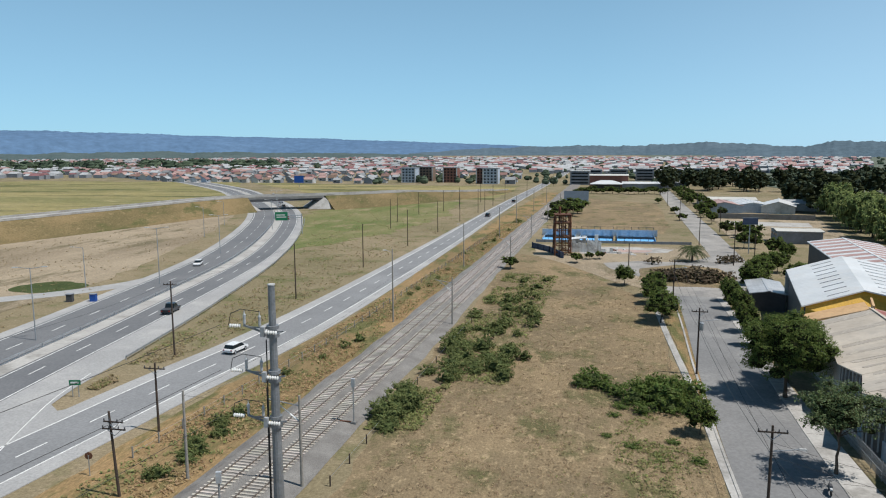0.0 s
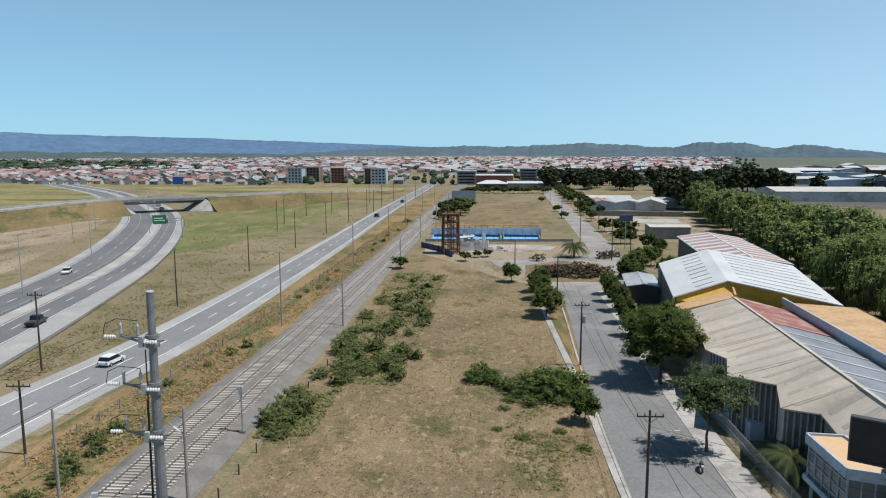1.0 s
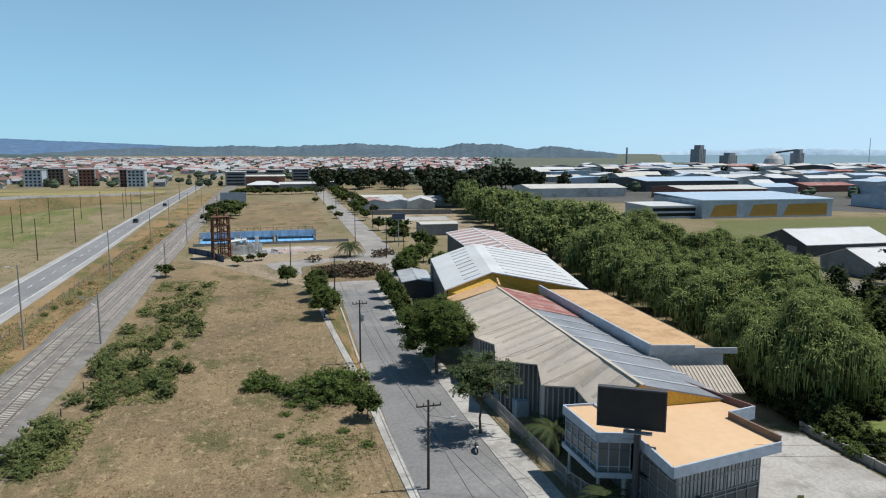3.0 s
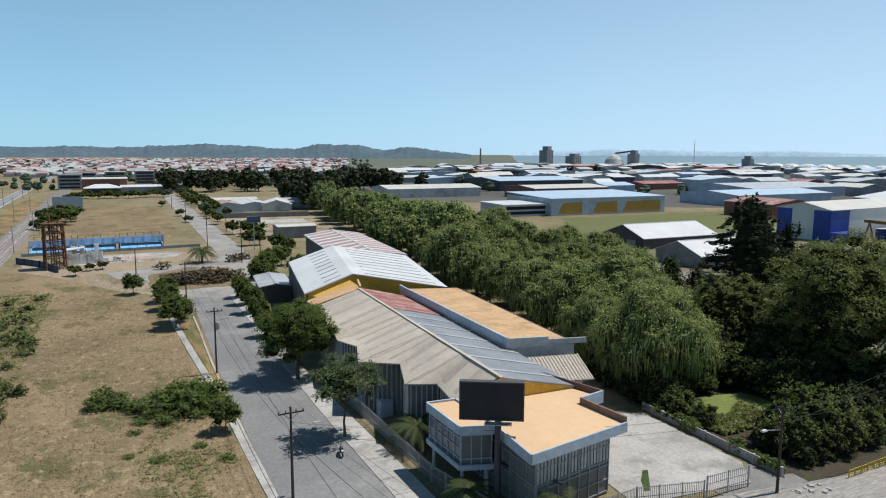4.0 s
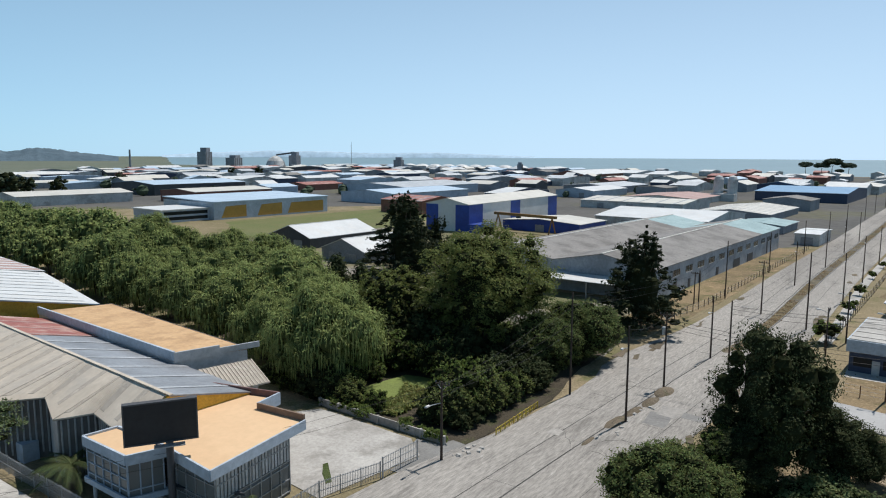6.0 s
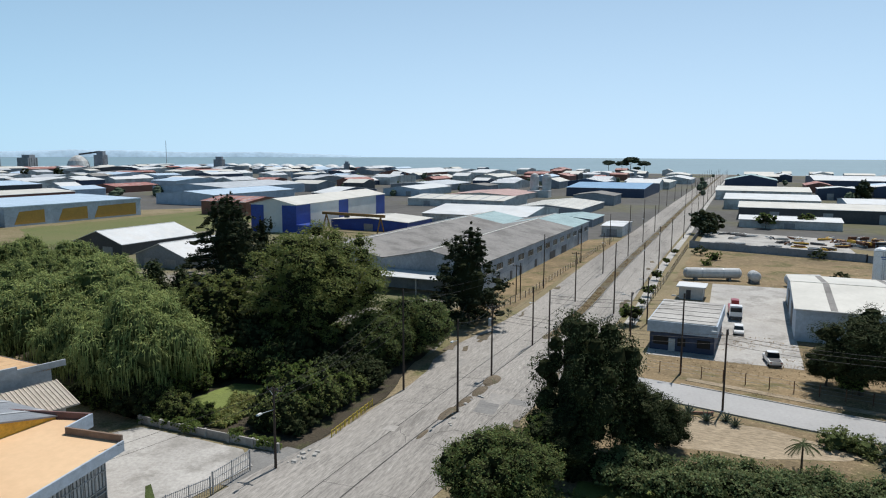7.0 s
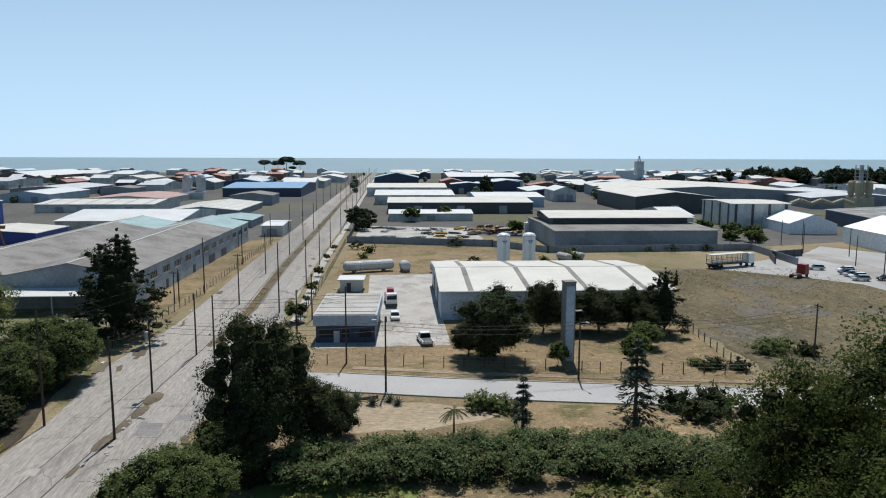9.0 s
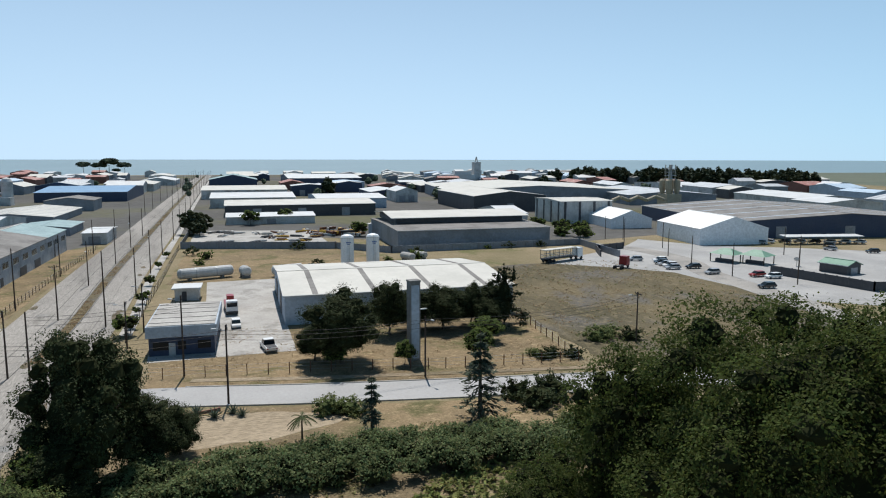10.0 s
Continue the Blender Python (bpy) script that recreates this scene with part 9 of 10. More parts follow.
fence_line("fence", [(105.5, 9.5), (103.4, -5.0), (99.3, -26), (97.2, -33.7), (94.0, -54.6), (126.6, -59.0), (166, -69)], 3.1, 1.7, m_rust, "rusty post-and-wire fence round the dry lawn")
fence_line("fence", [(29.0, 57.5), (29.2, 84.5)], 2.6, 2.0, m_steel, "grey steel bar fence along the sidewalk", 2, 0.08, None, 0.16)
fence_line("fence", [(29.0, 57.5), (31.5, 44.0), (43.5, 44.8), (50.0, 42.9)], 2.4, 1.9, m_steel, "grey steel bar fence before the office", 2, 0.08, None, 0.18)
fence_line("gate", [(50.2, 42.8), (55.6, 42.6)], 2.7, 2.3, m_steel, "steel sliding gate of the car park", 3, 0.1, None, 0.25)
fence_line("railing", [(65.9, 39.2), (76.6, 39.5)], 1.1, 0.95, mk("yellow_rail_paint", (0.55, 0.42, 0.05), (0.45, 0.33, 0.05), 0.6, 4, 0.7, bump=0.1), "worn yellow safety railing by the ditch", 2, 0.08, MATS["yellow_rail_paint"], 0.35)
fence_line("fence", [(118, 42.5), (150, 38.8), (200, 37.2), (262, 35)], 3.0, 1.6, m_pole_w, "dark post-and-wire fence along the factory verge")
fence_line("fence", [(128, 13.6), (184, 11.0), (252, 8.5)], 3.0, 1.9, m_pole_w, "dark wire fence along the footpath", 3)
fence_line("fence", [(-23.0, 60), (-21.5, 90), (-19.5, 125)], 5.0, 1.1, m_pole_w, "sagging wooden posts beside the railway", 1)
fence_line("fence", [(-45.5, 62), (-40.2, 110), (-37.0, 170), (-33, 250)], 4.0, 1.3, m_pole_c, "low post-and-wire fence on the verge", 2)
for pts, h, mt, lb in (([(60.4, 42.6), (61.2, 62.5)], 0.95, m_conc, "white rendered garden wall with ivy"), ([(253.5, 8.0), (238.5, -42.5)], 2.4, m_wall_g, "grey concrete-block yard wall"), ([(238.5, -42.5), (222, -58), (222, -128), (190, -124)], 2.2, m_wall_g, "grey concrete-block yard wall by the grass lot"), ([(254, 8.0), (330, 4.6)], 2.0, m_conc_d, "grey block wall along the avenue"), ([(208, -137), (204, -124), (193, -119)], 2.2, m_dark, "dark board fence by the parking yard"), ([(88, 4.2), (89.3, -0.8)], 0.4, m_brick, "low brick planter edge"), ([(150, -146), (122, -150), (118, -170)], 2.4, m_dark, "dark fence of the parking yard"), ([(60, 339), (101, 334)], 2.4, m_conc_d, "grey panel wall before the low buildings"), ([(-15, 242), (36, 243)], 0.9, m_wall_g, "low blue-grey fence before the courts"), ([(-14, 262), (27, 263)], 2.4, m_wall_b, "pale blue-grey screen wall behind the courts"), ([(-15.5, 228), (-9.5, 219), (-5, 206.5)], 1.7, m_navy, "dark blue board fence by the ruined kiosk")):
    wl_ = thing("garden_wall", 0, 0, 0, 0, lb, "wall")
    for a, c in zip(pts, pts[1:]):
        part("panel", Build().bar((*a, h / 2), (*c, h / 2), 0.22, h) if abs(a[0] - c[0]) < 0 else Build().slab([(a[0], a[1], h), (c[0], c[1], h), (c[0] + 0.16, c[1] + 0.16, h), (a[0] + 0.16, a[1] + 0.16, h)], h + 0.1), mt, wl_)
        n = max(1, int(math.dist(a, c) / 3))
        for i in range(n + 1):
            part("pier", Build().box(a[0] + (c[0] - a[0]) * i / n, a[1] + (c[1] - a[1]) * i / n, 0, 0.32, 0.32, h + 0.1), mt, wl_)


# ---- vehicles ----
def car(name, paint, label, L=4.3, W=1.78, Hc=1.48, kind="hatch"):
    """A car: lower body, glazed cabin, roof, four wheels with rims, lamps."""
    e = thing(name, 0, 0, 0, 0, label, "car")
    hw = W / 2
    if kind == "pickup":
        prof = [(-L / 2, 0.45), (-L / 2, 0.95), (-L / 2 + 0.1, 1.0), (0.15 * L, 1.02), (0.45 * L, 0.92), (L / 2, 0.72), (L / 2, 0.4)]
        cab = [(-0.12 * L, 1.0), (-0.08 * L, Hc + 0.2), (0.14 * L, Hc + 0.2), (0.26 * L, 1.0)]
    else:
        prof = [(-L / 2, 0.42), (-L / 2 - 0.02, 0.75), (-L / 2 + 0.1, 0.95), (0.2 * L, 0.93), (0.46 * L, 0.80), (L / 2, 0.62), (L / 2, 0.38)]
        cab = [(-0.46 * L, 0.92), (-0.36 * L, Hc), (0.10 * L, Hc), (0.28 * L, 0.92)]
    b = Build()
    n = len(prof)
    b.add([(x, -hw, z) for x, z in prof] + [(x, hw, z) for x, z in prof], [tuple(range(n)), tuple(range(2 * n - 1, n - 1, -1))] + [(i, n + i, n + (i + 1) % n, (i + 1) % n) for i in range(n)])
    part("body", b, paint, e)
    b = Build()
    k = 0.86
    b.add([(x, -hw * (0.97 if i in (0, 3) else k), z) for i, (x, z) in enumerate(cab)] + [(x, hw * (0.97 if i in (0, 3) else k), z) for i, (x, z) in enumerate(cab)], [(0, 1, 2, 3), (7, 6, 5, 4), (0, 4, 5, 1), (2, 6, 7, 3)])
    part("window", b, m_glass, e)
    (x1, z1), (x2, z2) = cab[1], cab[2]
    part("roof", Build().box((x1 + x2) / 2, 0, z1 - 0.03, x2 - x1 + 0.1, W * k, 0.07), paint, e)
    for x in (-0.31 * L, 0.31 * L):
        for s in (-1, 1):
            w = part("wheel", Build().cyl((x, s * (hw - 0.16), 0.33), (x, s * (hw + 0.03), 0.33), 0.33, n=14), m_rubber, e)
            part("rim", Build().cyl((x, s * (hw + 0.02), 0.33), (x, s * (hw + 0.05), 0.33), 0.2, n=10), m_steel, w)
    for s in (-1, 1):
        part("headlight", Build().box(L / 2 - 0.03, s * hw * 0.72, 0.58, 0.1, 0.32, 0.14), m_porc, e)
        part("tail_light", Build().box(-L / 2, s * hw * 0.78, 0.68, 0.08, 0.22, 0.18), m_car_r, e)
    if kind == "pickup":
        part("cargo_bed", Build().box(-0.31 * L, 0, 0.98, 0.36 * L, W * 0.86, 0.05), m_dark, e, "dark open cargo bed")
    return e


cw = car("car", m_car_w, "white hatchback car on the roadway")
cs = car("car", m_car_s, "silver parked car")
ck = car("car", m_car_k, "black parked car")
cr = car("car", m_car_r, "dark red car on the highway")
pk = car("pickup_truck", m_car_k, "black pickup truck on the highway", 5.3, 1.9, 1.6, "pickup")
pw = car("pickup_truck", m_car_w, "white pickup truck in the yard", 5.2, 1.9, 1.6, "pickup")
put(cw, -53.6, 100.0, 1.0, 82, 0.09)
put(cw, -104.5, 176, 1.0, -72, 0.1, label="white car driving on the highway")
put(pk, -79.5, 123.0, 1.0, 100, 0.1)
put(cr, -133, 302, 1.0, 112, 0.1)
put(cw, 133.8, -4.8, 0.95, 180, 0.06, label="white car parked in the concrete yard")
put(pw, 116.0, -9.2, 1.0, 8, 0.06)
for i, (x, y, k, a) in enumerate(((182, -124.5, cs, 75), (178, -130.5, cw, 80), (174, -128, ck, 75), (171, -127.2, cs, 80), (168.5, -127, cw, 80), (164.7, -125.1, cs, 82), (164.2, -131.7, ck, 85), (154.6, -130.3, cs, 88), (133.5, -129, ck, 85), (147.5, -139, cr, 88), (144, -141, cw, 88), (203.5, -192, cs, 20), (204.5, -197, cw, 20), (203, -203, ck, 20), (201, -208, cs, 20), (199, -213, ck, 20), (197, -218, cw, 20), (195, -223, cs, 20), (193, -228, cw, 20), (190, -210, ck, 20), (172.5, -210, ck, 80), (182, -202, cs, 20))):
    put(k, x, y, 1.0, a + ((i * 7) % 5 - 2) * 2, 0.09, label="parked car in the pale parking yard" if k is not cr else "dark red parked car", group="parked cars")
for x, y, k in ((-168, 372, cw), (-163, 366, cw), (-178, 396, cs), (-300, 640, cw), (-210, 455, cs), (-43.6, 330, ck), (-40, 420, ck)):
    put(k, x, y, 1.1, 110 if x < -100 else 88, 0.1, label="distant car on the road")


def wheels(e, xs, w, r=0.5):
    for x in xs:
        for s in (-1, 1):
            part("wheel", Build().cyl((x, s * (w / 2 - 0.3), r), (x, s * w / 2, r), r, n=14), m_rubber, e)


tk = thing("truck", 147.5, -4.4, 0.06, 182, "white rigid truck with dark load parked in the yard", "truck")
part("chassis", Build().box(0, 0, 0.55, 7.6, 0.9, 0.3), m_dark, tk)
part("cab", Build().box(2.9, 0, 0.7, 1.9, 2.3, 2.2, taper=0.94), m_car_w, tk)
part("windscreen", Build().box(3.86, 0, 1.75, 0.06, 2.0, 0.85), m_glass, tk)
part("bumper", Build().box(3.85, 0, 0.45, 0.25, 2.3, 0.4), m_dark, tk)
part("body", Build().box(-1.2, 0, 0.95, 5.4, 2.3, 0.9).box(-1.2, 0, 1.85, 2.2, 1.4, 1.4), m_car_r, tk, "red and grey machine on the bed")
wheels(tk, (2.6, -1.4, -2.7), 2.3)
sm = thing("semi_trailer", 188.4, -101.5, 0.06, -72, "white-cabbed articulated truck with an empty slatted trailer", "truck")
part("chassis", Build().box(0, 0, 0.9, 14, 1.0, 0.3), m_dark, sm)
part("deck", Build().box(0, 0, 1.2, 13.4, 2.5, 0.2), m_dark, sm)
part("roof", Build().box(0, 0, 3.8, 13.4, 2.5, 0.2), m_cream, sm)
for k in range(8):
    for s in (-1, 1):
        part("post", Build().box(-6.5 + 13 * k / 7, s * 1.2, 1.4, 0.12, 0.1, 2.4), m_dark, sm)
for z in (1.9, 2.4):
    part("slat", Build().box(0, -1.2, z, 13, 0.05, 0.18).box(0, 1.2, z, 13, 0.05, 0.18), m_wall, sm)
part("cab", Build().box(8.4, 0, 0.8, 2.2, 2.4, 2.9, taper=0.94), m_car_w, sm)
part("windscreen", Build().box(9.5, 0, 2.2, 0.06, 2.1, 0.9), m_glass, sm)
wheels(sm, (-5.4, -4.2, -3.0, 6.6, 8.9), 2.4)
tt = thing("truck", 171, -112.5, 0.06, -60, "dark red tractor unit without a trailer", "truck")
part("chassis", Build().box(-0.6, 0, 0.7, 5.4, 0.9, 0.3), m_dark, tt)
part("cab", Build().box(1.4, 0, 0.8, 2.0, 2.4, 2.6, taper=0.92), m_car_r, tt)
part("windscreen", Build().box(2.4, 0, 2.0, 0.06, 2.0, 0.8), m_glass, tt)
wheels(tt, (1.6, -1.6, -2.7), 2.4)


def tank_lying(x, y, L, r, rz, mat, label):
    e = thing("storage_tank", x, y, 0, rz, label, "tank")
    b = Build()
    prof = [(-L / 2 - r * 0.5, r * 0.25), (-L / 2 - r * 0.35, r * 0.7), (-L / 2, r), (L / 2, r), (L / 2 + r * 0.35, r * 0.7), (L / 2 + r * 0.5, r * 0.25)]
    for (x0, r0), (x1, r1) in zip(prof, prof[1:]):
        b.cyl((x0, 0, r + 0.5), (x1, 0, r + 0.5), r0, r1, 16)
    part("vessel", b, mat, e)
    for k in (-0.32, 0.32):
        part("saddle", Build().box(k * L, 0, 0, 0.6, r * 1.6, 0.9), m_conc_d, e)
    part("band", Build().cyl((-L * 0.2, 0, r + 0.5), (-L * 0.2 + 0.15, 0, r + 0.5), r + 0.03, n=16).cyl((L * 0.2, 0, r + 0.5), (L * 0.2 + 0.15, 0, r + 0.5), r + 0.03, n=16), m_steel, e)
    return e


tank_lying(189.5, 0.2, 13, 1.35, 106, m_wall, "long pale horizontal storage tank")
tank_lying(189.0, -9.6, 2.4, 1.3, 16, m_wall, "short pale horizontal tank")
tank_lying(188, -20.5, 7.5, 1.3, 106, m_wall, "pale horizontal tank behind the workshop")
tank_lying(187, -30, 5.5, 1.2, 106, m_wall, "pale horizontal tank behind the workshop")
tank_lying(203, -58, 5.0, 1.1, 20, m_conc, "old pale tank lying in the grass")
tank_lying(206, -63, 4.0, 1.0, 30, m_conc, "old pale tank lying in the grass")
for y in (-36.5, -43.6):
    vt = thing("upright_tank", 187.5, y, 0, 0, "tall white cylindrical tank with a domed top", "tank", "pair of white tanks")
    part("vessel", Build().lathe(0, 0, [(1.8, 0.4), (1.8, 9.8), (1.5, 10.3), (0.8, 10.6), (0.1, 10.7)], 24), m_car_w, vt)
    part("skirt", Build().lathe(0, 0, [(1.9, 0), (1.85, 0.5)], 24), m_conc_d, vt)
    part("ladder", Build().box(-1.9, 0.2, 0, 0.06, 0.06, 10.4).box(-1.9, -0.2, 0, 0.06, 0.06, 10.4), m_steel, vt)
    part("rim", Build().lathe(0, 0, [(1.86, 9.7), (1.86, 9.85)], 24), m_steel, vt)
    part("marking", Build().box(-1.82, 0, 8.4, 0.06, 1.3, 0.25).box(-1.82, 0, 8.0, 0.06, 0.9, 0.15), m_sign_b, vt, "small blue marking bars")
so = thing("silo_tower", 510, 122, 0, 0, "pair of white silos with a platform", "silo")
for k in (-4.6, 4.6):
    part("silo", Build().lathe(0, k, [(3.2, 0), (3.4, 14.5), (2.4, 16.5), (0.4, 17.5)], 16), m_wall, so)
part("platform", Build().box(0, 0, 7, 4, 14, 1.0), m_wall, so)
part("base", Build().box(-4, 0, 0, 10, 16, 5), m_wall, so)
cl = thing("concrete_column", 103.2, -30.4, 0, 5, "tall square grey concrete pillar on the lawn", "pillar")
part("shaft", Build().box(0, 0, -0.1, 1.5, 1.7, 12.6), m_conc_d, cl)
part("panel", Build().box(-0.78, 0, 0.4, 0.08, 1.3, 11.6), m_wall_b, cl, "bluish inset face")
part("cap", Build().box(0, 0, 12.5, 1.65, 1.85, 0.25), m_conc_d, cl)
part("bracket", Build().box(-0.3, -1.4, 8.0, 0.3, 1.4, 0.15), m_wall, cl)
# gantry crane, industrial tower, far plant
gc = thing("gantry_crane", 252, 138, 0, 80, "rust-yellow gantry crane over the yard", "crane")
m_crane = mk("crane_paint", (0.28, 0.16, 0.05), (0.22, 0.12, 0.04), 0.5, 3, 0.8, bump=0.2)
part("beam", Build().box(0, 0, 6.4, 32, 1.0, 1.1), m_crane, gc)
for x in (-14, 14):
    for s in (-1, 1):
        part("leg", Build().bar((x, 0, 6.6), (x, s * 2.4, 0), 0.4), m_crane, gc)
part("hoist", Build().box(3, 0, 5.6, 1.6, 1.4, 0.8), m_dark, gc)
it = thing("process_tower", 358, -267, 0, 0, "tan industrial tower with cyclones and ducts", "tower")
m_tan = mk("tan_steel", (0.40, 0.34, 0.24), (0.33, 0.28, 0.20), 0.4, 2.5, 0.7, bump=0.2)
part("base", Build().box(0, 0, 0, 10, 10, 9), m_tan, it)
for dx, dy in ((-3, -3), (3, -3), (3, 3), (-3, 3)):
    part("cyclone", Build().lathe(dx, dy, [(0.8, 8), (1.9, 12), (1.9, 17), (1.2, 18)], 12), m_tan, it)
for z in (18, 20, 22, 24):
    part("platform", Build().box(0, 0, z, 5, 5, 0.25), m_steel, it)
for a, c in ((-2, -2), (2, -2), (2, 2), (-2, 2)):
    part("leg", Build().box(a, c, 17, 0.4, 0.4, 9.5), m_tan, it)
part("stack", Build().cyl((0, 0, 18), (0, 0, 26.5), 1.1, n=12), m_wall, it)
for k in range(6):
    part("duct", Build().cyl((-6 + k * 0.2, 8 + 6 * k, 6 + (k % 2) * 2), (-6, 14 + 6 * k, 6 + ((k + 1) % 2) * 2), 1.0, n=10), m_tan, it)
for x, y, z, w, d, lb in ((882, 1213, 41, 22, 20, "grey concrete plant tower on the horizon"), (927, 1179, 26, 30, 20, "squat grey plant block on the horizon"), (951, 1027, 33, 18, 16, "dark grey plant tower on the horizon"), (1011, 817, 24, 15, 15, "dark plant tower near the shore"), (1048, 584, 17, 12, 8, "dark machinery tower near the shore")):
    e = thing("plant_tower", x, y, 0, 20, lb, "tower")
    part("body", Build().box(0, 0, 0, w, d, z * 0.8).box(w * 0.12, 0, z * 0.8, w * 0.6, d * 0.7, z * 0.2), m_wall_g, e)
    for k in range(4):
        part("rib", Build().box(-w / 2 + w * (k + 0.5) / 4, -d / 2 - 0.1, 0, 0.8, 0.4, z * 0.8), m_dark, e)
do = thing("storage_dome", 925, 1052, 0, 0, "white storage dome with a conveyor", "dome")
part("dome", Build().lathe(0, 0, [(19, 0), (18.4, 8), (15.5, 16), (10, 22), (3, 25.5), (0.5, 26)], 20), m_wall, do)
part("conveyor", Build().bar((2, 0, 27), (26, -24, 32), 3.0), m_dark, do)
e = thing("radio_mast", 1102, 1018, 0, 0, "thin lattice radio mast on the horizon", "mast")
part("shaft", Build().cyl((0, 0, 0), (0, 0, 54), 0.8, 0.4, 6), m_steel, e)
e = thing("chimney", 716, 1203, 0, 0, "slim dark factory chimney far off", "chimney")
part("shaft", Build().cyl((0, 0, 0), (0, 0, 36), 2.2, 1.5, 10), m_wall_g, e)
for k in range(9):
    td = thing("storage_dome", 1150 + 2 * k, 640 + 34 * k, 0, 0, "low white storage dome by the shore", "dome", "row of white domes")
    part("dome", Build().lathe(0, 0, [(17, 0), (16, 4), (12, 7.5), (6, 9.5), (0.5, 10)], 14), m_white, td)
sh = thing("loading_tower", 760, -300, 0, 0, "white loading tower by the sea", "tower")
part("body", Build().box(0, 0, 0, 8, 8, 24), m_wall, sh)
part("frame", Build().bar((-4, 0, 24), (0, 0, 30), 1.0).bar((4, 0, 24), (0, 0, 30), 1.0), m_wall, sh)
part("annex", Build().box(0, 24, 0, 14, 40, 10).box(0, 18, 10, 10, 20, 4), m_white, sh)
# scrap heap and loose yard things
g3 = random.Random(23)
for i in range(30):
    x, y = 262 + g3.uniform(0, 40), -2 - g3.uniform(0, 40)
    near_red = y < -24
    e = thing("scrap_stack", x, y, 0.05, g3.uniform(0, 180), "stack of scrap beams in the yard", "scrap", "scrap yard stacks")
    for k in range(4):
        part("beam", Build().box(0, (k - 1.5) * 0.6, 0.4 * (k % 2), g3.uniform(2.5, 6), 0.4, 0.4, g3.uniform(-12, 12)), g3.choice((m_rust, m_yellow, m_dark, m_wall)) if near_red else g3.choice((m_wall, m_conc, m_dark)), e)
for i in range(16):
    x, y = 283 + g3.uniform(-7, 7), -51 + g3.uniform(-8, 8)
    lv = max(1, int(4.6 - math.hypot(x - 283, y + 51) * 0.42))
    e = thing("scrap_stack", x, y, 0.02, g3.uniform(0, 180), "tall heap of rusty and yellow steel scrap", "scrap", "scrap heap")
    for k in range(lv):
        for j in range(3):
            part("beam", Build().box(g3.uniform(-1, 1), (j - 1) * 0.9, k * 0.95, g3.uniform(3, 7), 0.7, 0.9, g3.uniform(-25, 25)), g3.choice((m_rust, m_rust, m_yellow, m_dark, m_wall)), e)
shed(276, -68, 9, 7, 4.2, 0.5, 20, m_wall_b, m_white, "small pale blue cabin in the scrap yard", "x", doors=1, name="cabin", gutters=False)
# road signs
sn = thing("road_sign", -64.4, 77.2, 0, 12, "small green road sign on two posts", "sign")
part("post", Build().box(-0.4, 0, 0, 0.08, 0.08, 2.2), m_steel, sn)
part("post", Build().box(0.4, 0, 0, 0.08, 0.08, 2.2), m_steel, sn)
part("panel", Build().box(0, -0.06, 1.6, 1.5, 0.05, 0.7), m_sign_g, sn)
part("marking", Build().box(0, -0.1, 1.85, 1.1, 0.02, 0.22), m_paint, sn, "white marking bar")
sn = thing("road_sign", -47.2, 57.6, 0, 12, "round sign seen from behind on a post", "sign")
part("post", Build().box(0, 0, 0, 0.08, 0.08, 2.2), m_steel, sn)
part("panel", Build().cyl((0, 0, 2.1), (0, 0.04, 2.1), 0.4, n=8), m_rust, sn)
sn = thing("overhead_sign", -104.3, 250, 0, 20, "green overhead highway sign on a cantilever post", "sign")
part("post", Build().cyl((0, 0, 0), (0, 0, 7.8), 0.18, n=8), m_steel, sn)
part("arm", Build().bar((0, 0, 7.2), (-9, 0, 7.2), 0.2).bar((0, 0, 6.4), (-9, 0, 6.4), 0.2), m_steel, sn)
part("panel", Build().box(-7.5, -0.2, 5.4, 4.6, 0.1, 3.2), m_sign_g, sn)
part("marking", Build().box(-7.8, -0.28, 7.3, 3.2, 0.03, 0.35).box(-7.5, -0.28, 6.5, 3.6, 0.03, 0.35), m_paint, sn, "white marking bars")
for x, y, m_, lb in ((-106.5, 128.2, m_dark, "small grey roadside shelter"), (-101.7, 129.3, m_sign_b, "small blue booth beside the lay-by")):
    e = thing("roadside_box", x, y, 0, 15, lb + " on gravel", "booth")
    e.scale = (0.75, 0.75, 0.75)
    part("body", Build().box(0, 0, 0, 1.6, 1.4, 2.2), m_, e)
    part("roof", Build().box(0, 0, 2.2, 1.9, 1.7, 0.15), m_wall_g, e)
sn = thing("blue_sign", -235, 560, 0, 10, "blue highway sign far down the road", "sign")
part("panel", Build().box(0, 0, 4, 8, 0.3, 6), m_sign_b, sn)
part("post", Build().box(0, 0, 0, 0.4, 0.4, 4), m_steel, sn)
lp = thing("street_lamp", 33.3, 54.6, 0, 0, "pale lamp post before the office", "street lamp")
part("shaft", Build().cyl((0, 0, 0), (0, 0, 4.6), 0.07, n=8), m_wall, lp)
part("lamp_head", Build().box(-0.3, 0, 4.55, 0.8, 0.25, 0.12), m_wall, lp)
mo = thing("motorcycle", 23.3, 67.2, 0.16, 80, "dark scooter parked on the sidewalk", "motorcycle")
part("body", Build().box(0, 0, 0.45, 1.0, 0.32, 0.35, taper=0.7).box(-0.25, 0, 0.8, 0.6, 0.26, 0.12), m_dark, mo)
for x in (-0.65, 0.65):
    part("wheel", Build().cyl((x, -0.06, 0.3), (x, 0.06, 0.3), 0.3, n=14), m_rubber, mo)
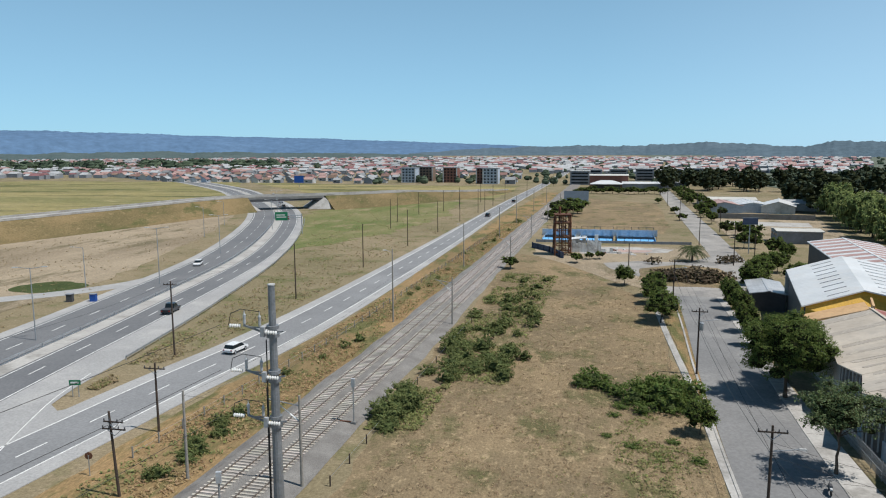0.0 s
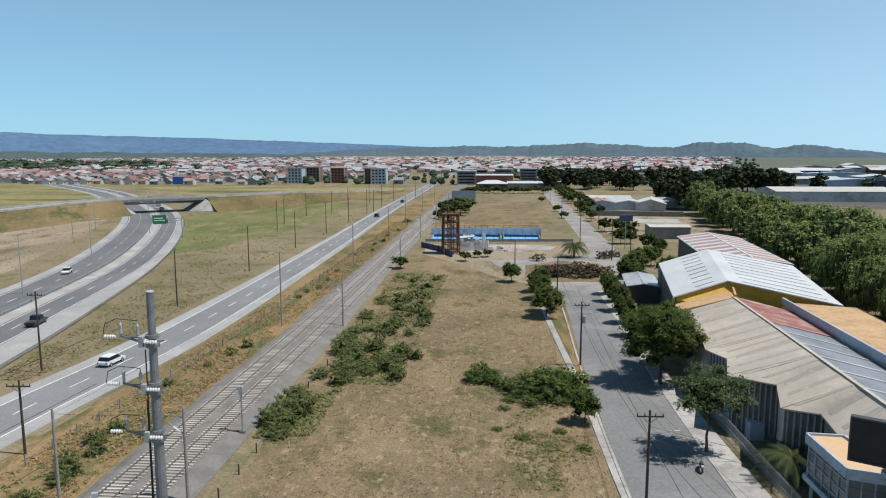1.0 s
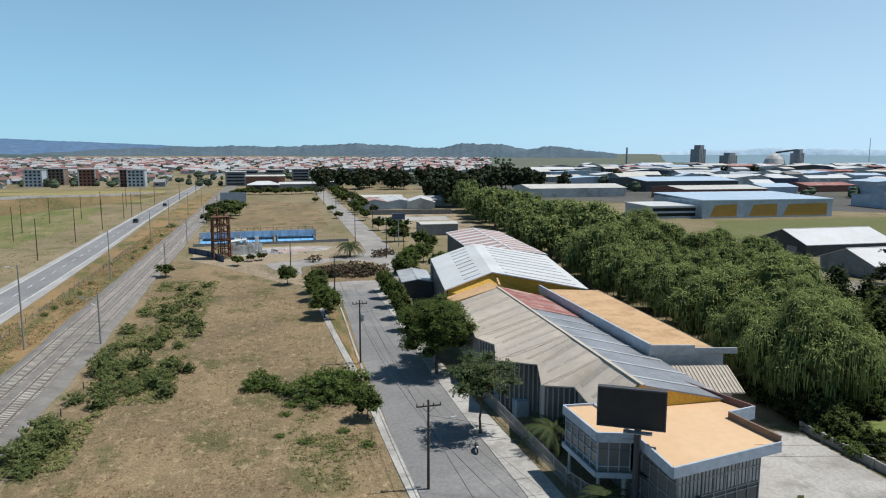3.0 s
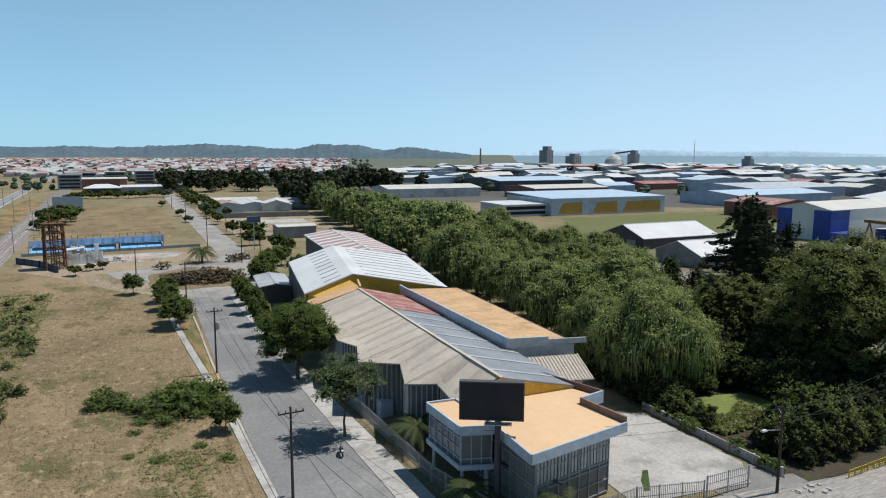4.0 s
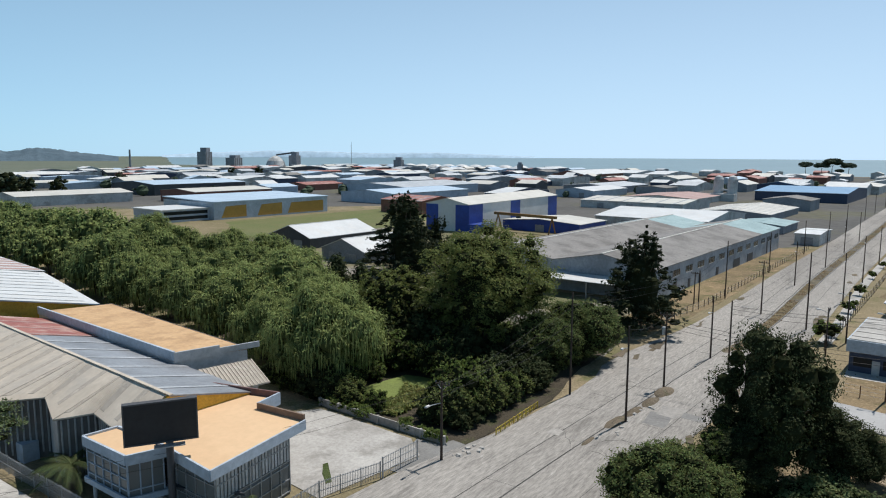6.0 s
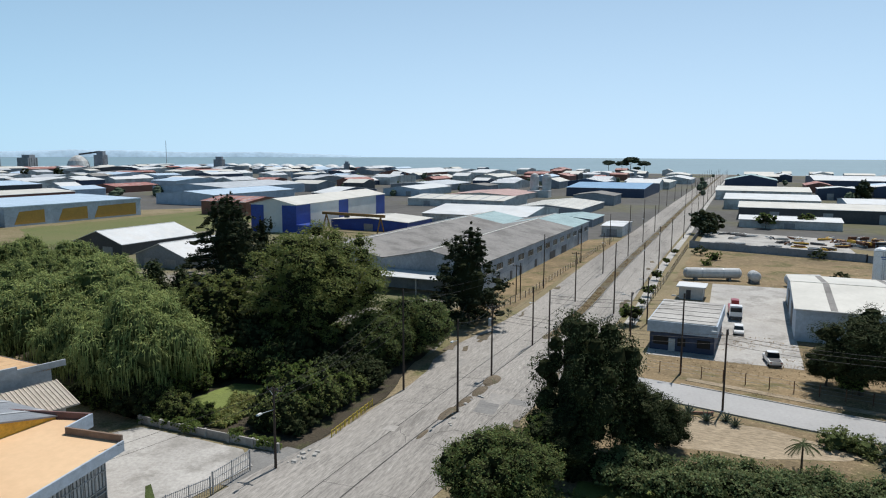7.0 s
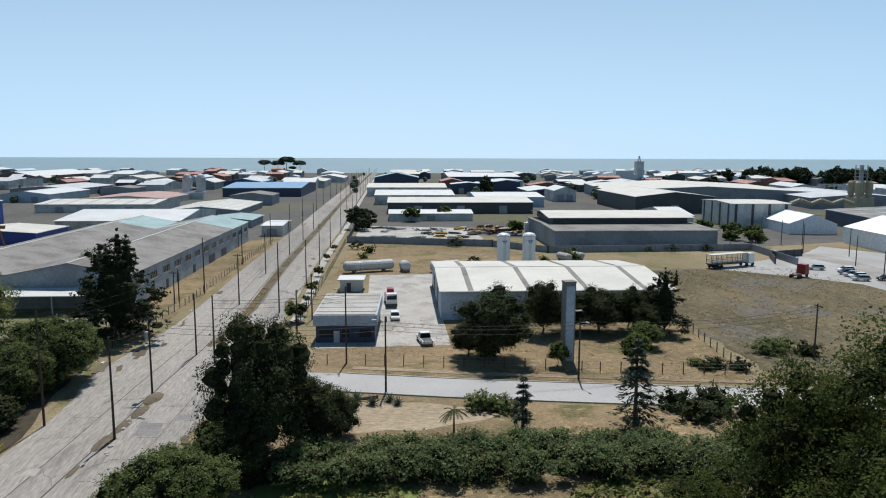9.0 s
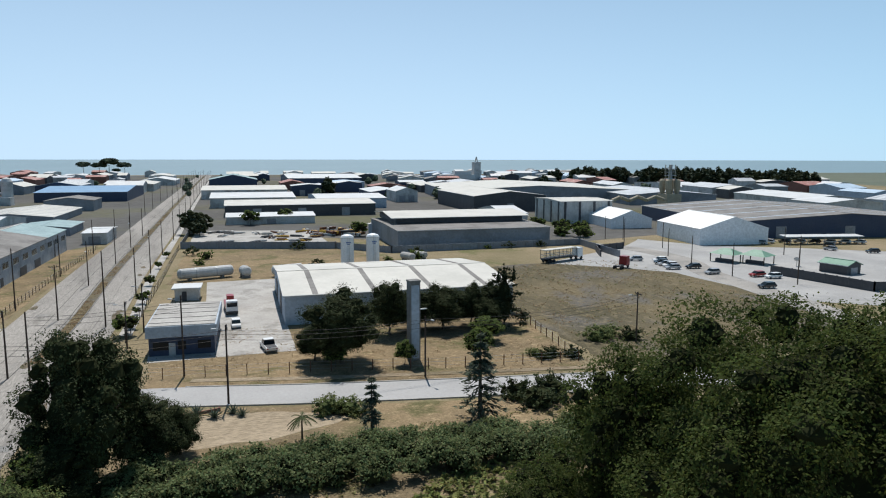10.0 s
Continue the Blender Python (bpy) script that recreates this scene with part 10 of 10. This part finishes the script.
part("handlebar", Build().bar((0.5, -0.35, 1.05), (0.5, 0.35, 1.05), 0.05).bar((0.62, 0, 0.4), (0.5, 0, 1.05), 0.06), m_steel, mo)
part("fender", Build().box(-0.6, 0, 0.6, 0.4, 0.2, 0.12), m_car_w, mo)
# rubble on the avenue's edge and kerb ends
for i in range(22):
    x = g3.choice((g3.uniform(58, 66), g3.uniform(74, 92)))
    y = 39.6 + g3.uniform(-1.2, 0.5) if x < 70 else 28.2 + g3.uniform(-1, 1)
    s = g3.uniform(0.12, 0.5)
    b = Build().box(0, 0, -0.03, s * 1.5, s, s * 0.45, taper=0.7)
    e = part("rubble_stone", b, m_conc)
    e.matrix_basis = pose(x, y, 0.09, g3.uniform(-8, 8), g3.uniform(-8, 8), g3.uniform(0, 180))
    tagged(e, "broken lump of concrete rubble", "rubble", "rubble by the avenue")
dt = thing("satellite_dish", 158, -163, 0, -60, "white satellite dish on a post", "dish")
part("post", Build().box(0, 0, 0, 0.1, 0.1, 1.6), m_steel, dt)
part("dish", Build().cyl((0, 0, 1.9), (0.25, 0, 2.1), 0.3, 0.9, 14), m_wall, dt)

# sleepers: the nearest single, the rest joined
sl = Build().box(0, 0, 0.24, 2.6, 0.26, 0.16)
sl_me = as_mesh("sleeper", sl.v, sl.f, m_sleeper)
rest = Build()
cum = np.concatenate([[0], np.cumsum(np.hypot(*np.diff(T1, axis=0).T))])
s0 = float(np.interp(48, T1[:, 1], cum))
Rn = side_dirs(T1)
k = 0
while s0 + k * 0.62 < float(np.interp(420, T1[:, 1], cum)):
    s = s0 + k * 0.62
    p = np.array([np.interp(s, cum, T1[:, 0]), np.interp(s, cum, T1[:, 1])])
    r = np.array([np.interp(s, cum, Rn[:, 0]), np.interp(s, cum, Rn[:, 1])])
    ang = math.degrees(math.atan2(r[1], r[0]))
    for off in (0.0, 3.75):
        q = p + r * off
        if k < 150:
            share("sleeper", sl_me, tr, pose(q[0], q[1], 0, 0, 0, ang + random.uniform(-1.2, 1.2)))
        else:
            rest.box(q[0], q[1], 0.24, 2.6, 0.26, 0.16, ang)
    k += 1
tagged(part("sleepers", rest, m_sleeper, tr), kind="stuff")
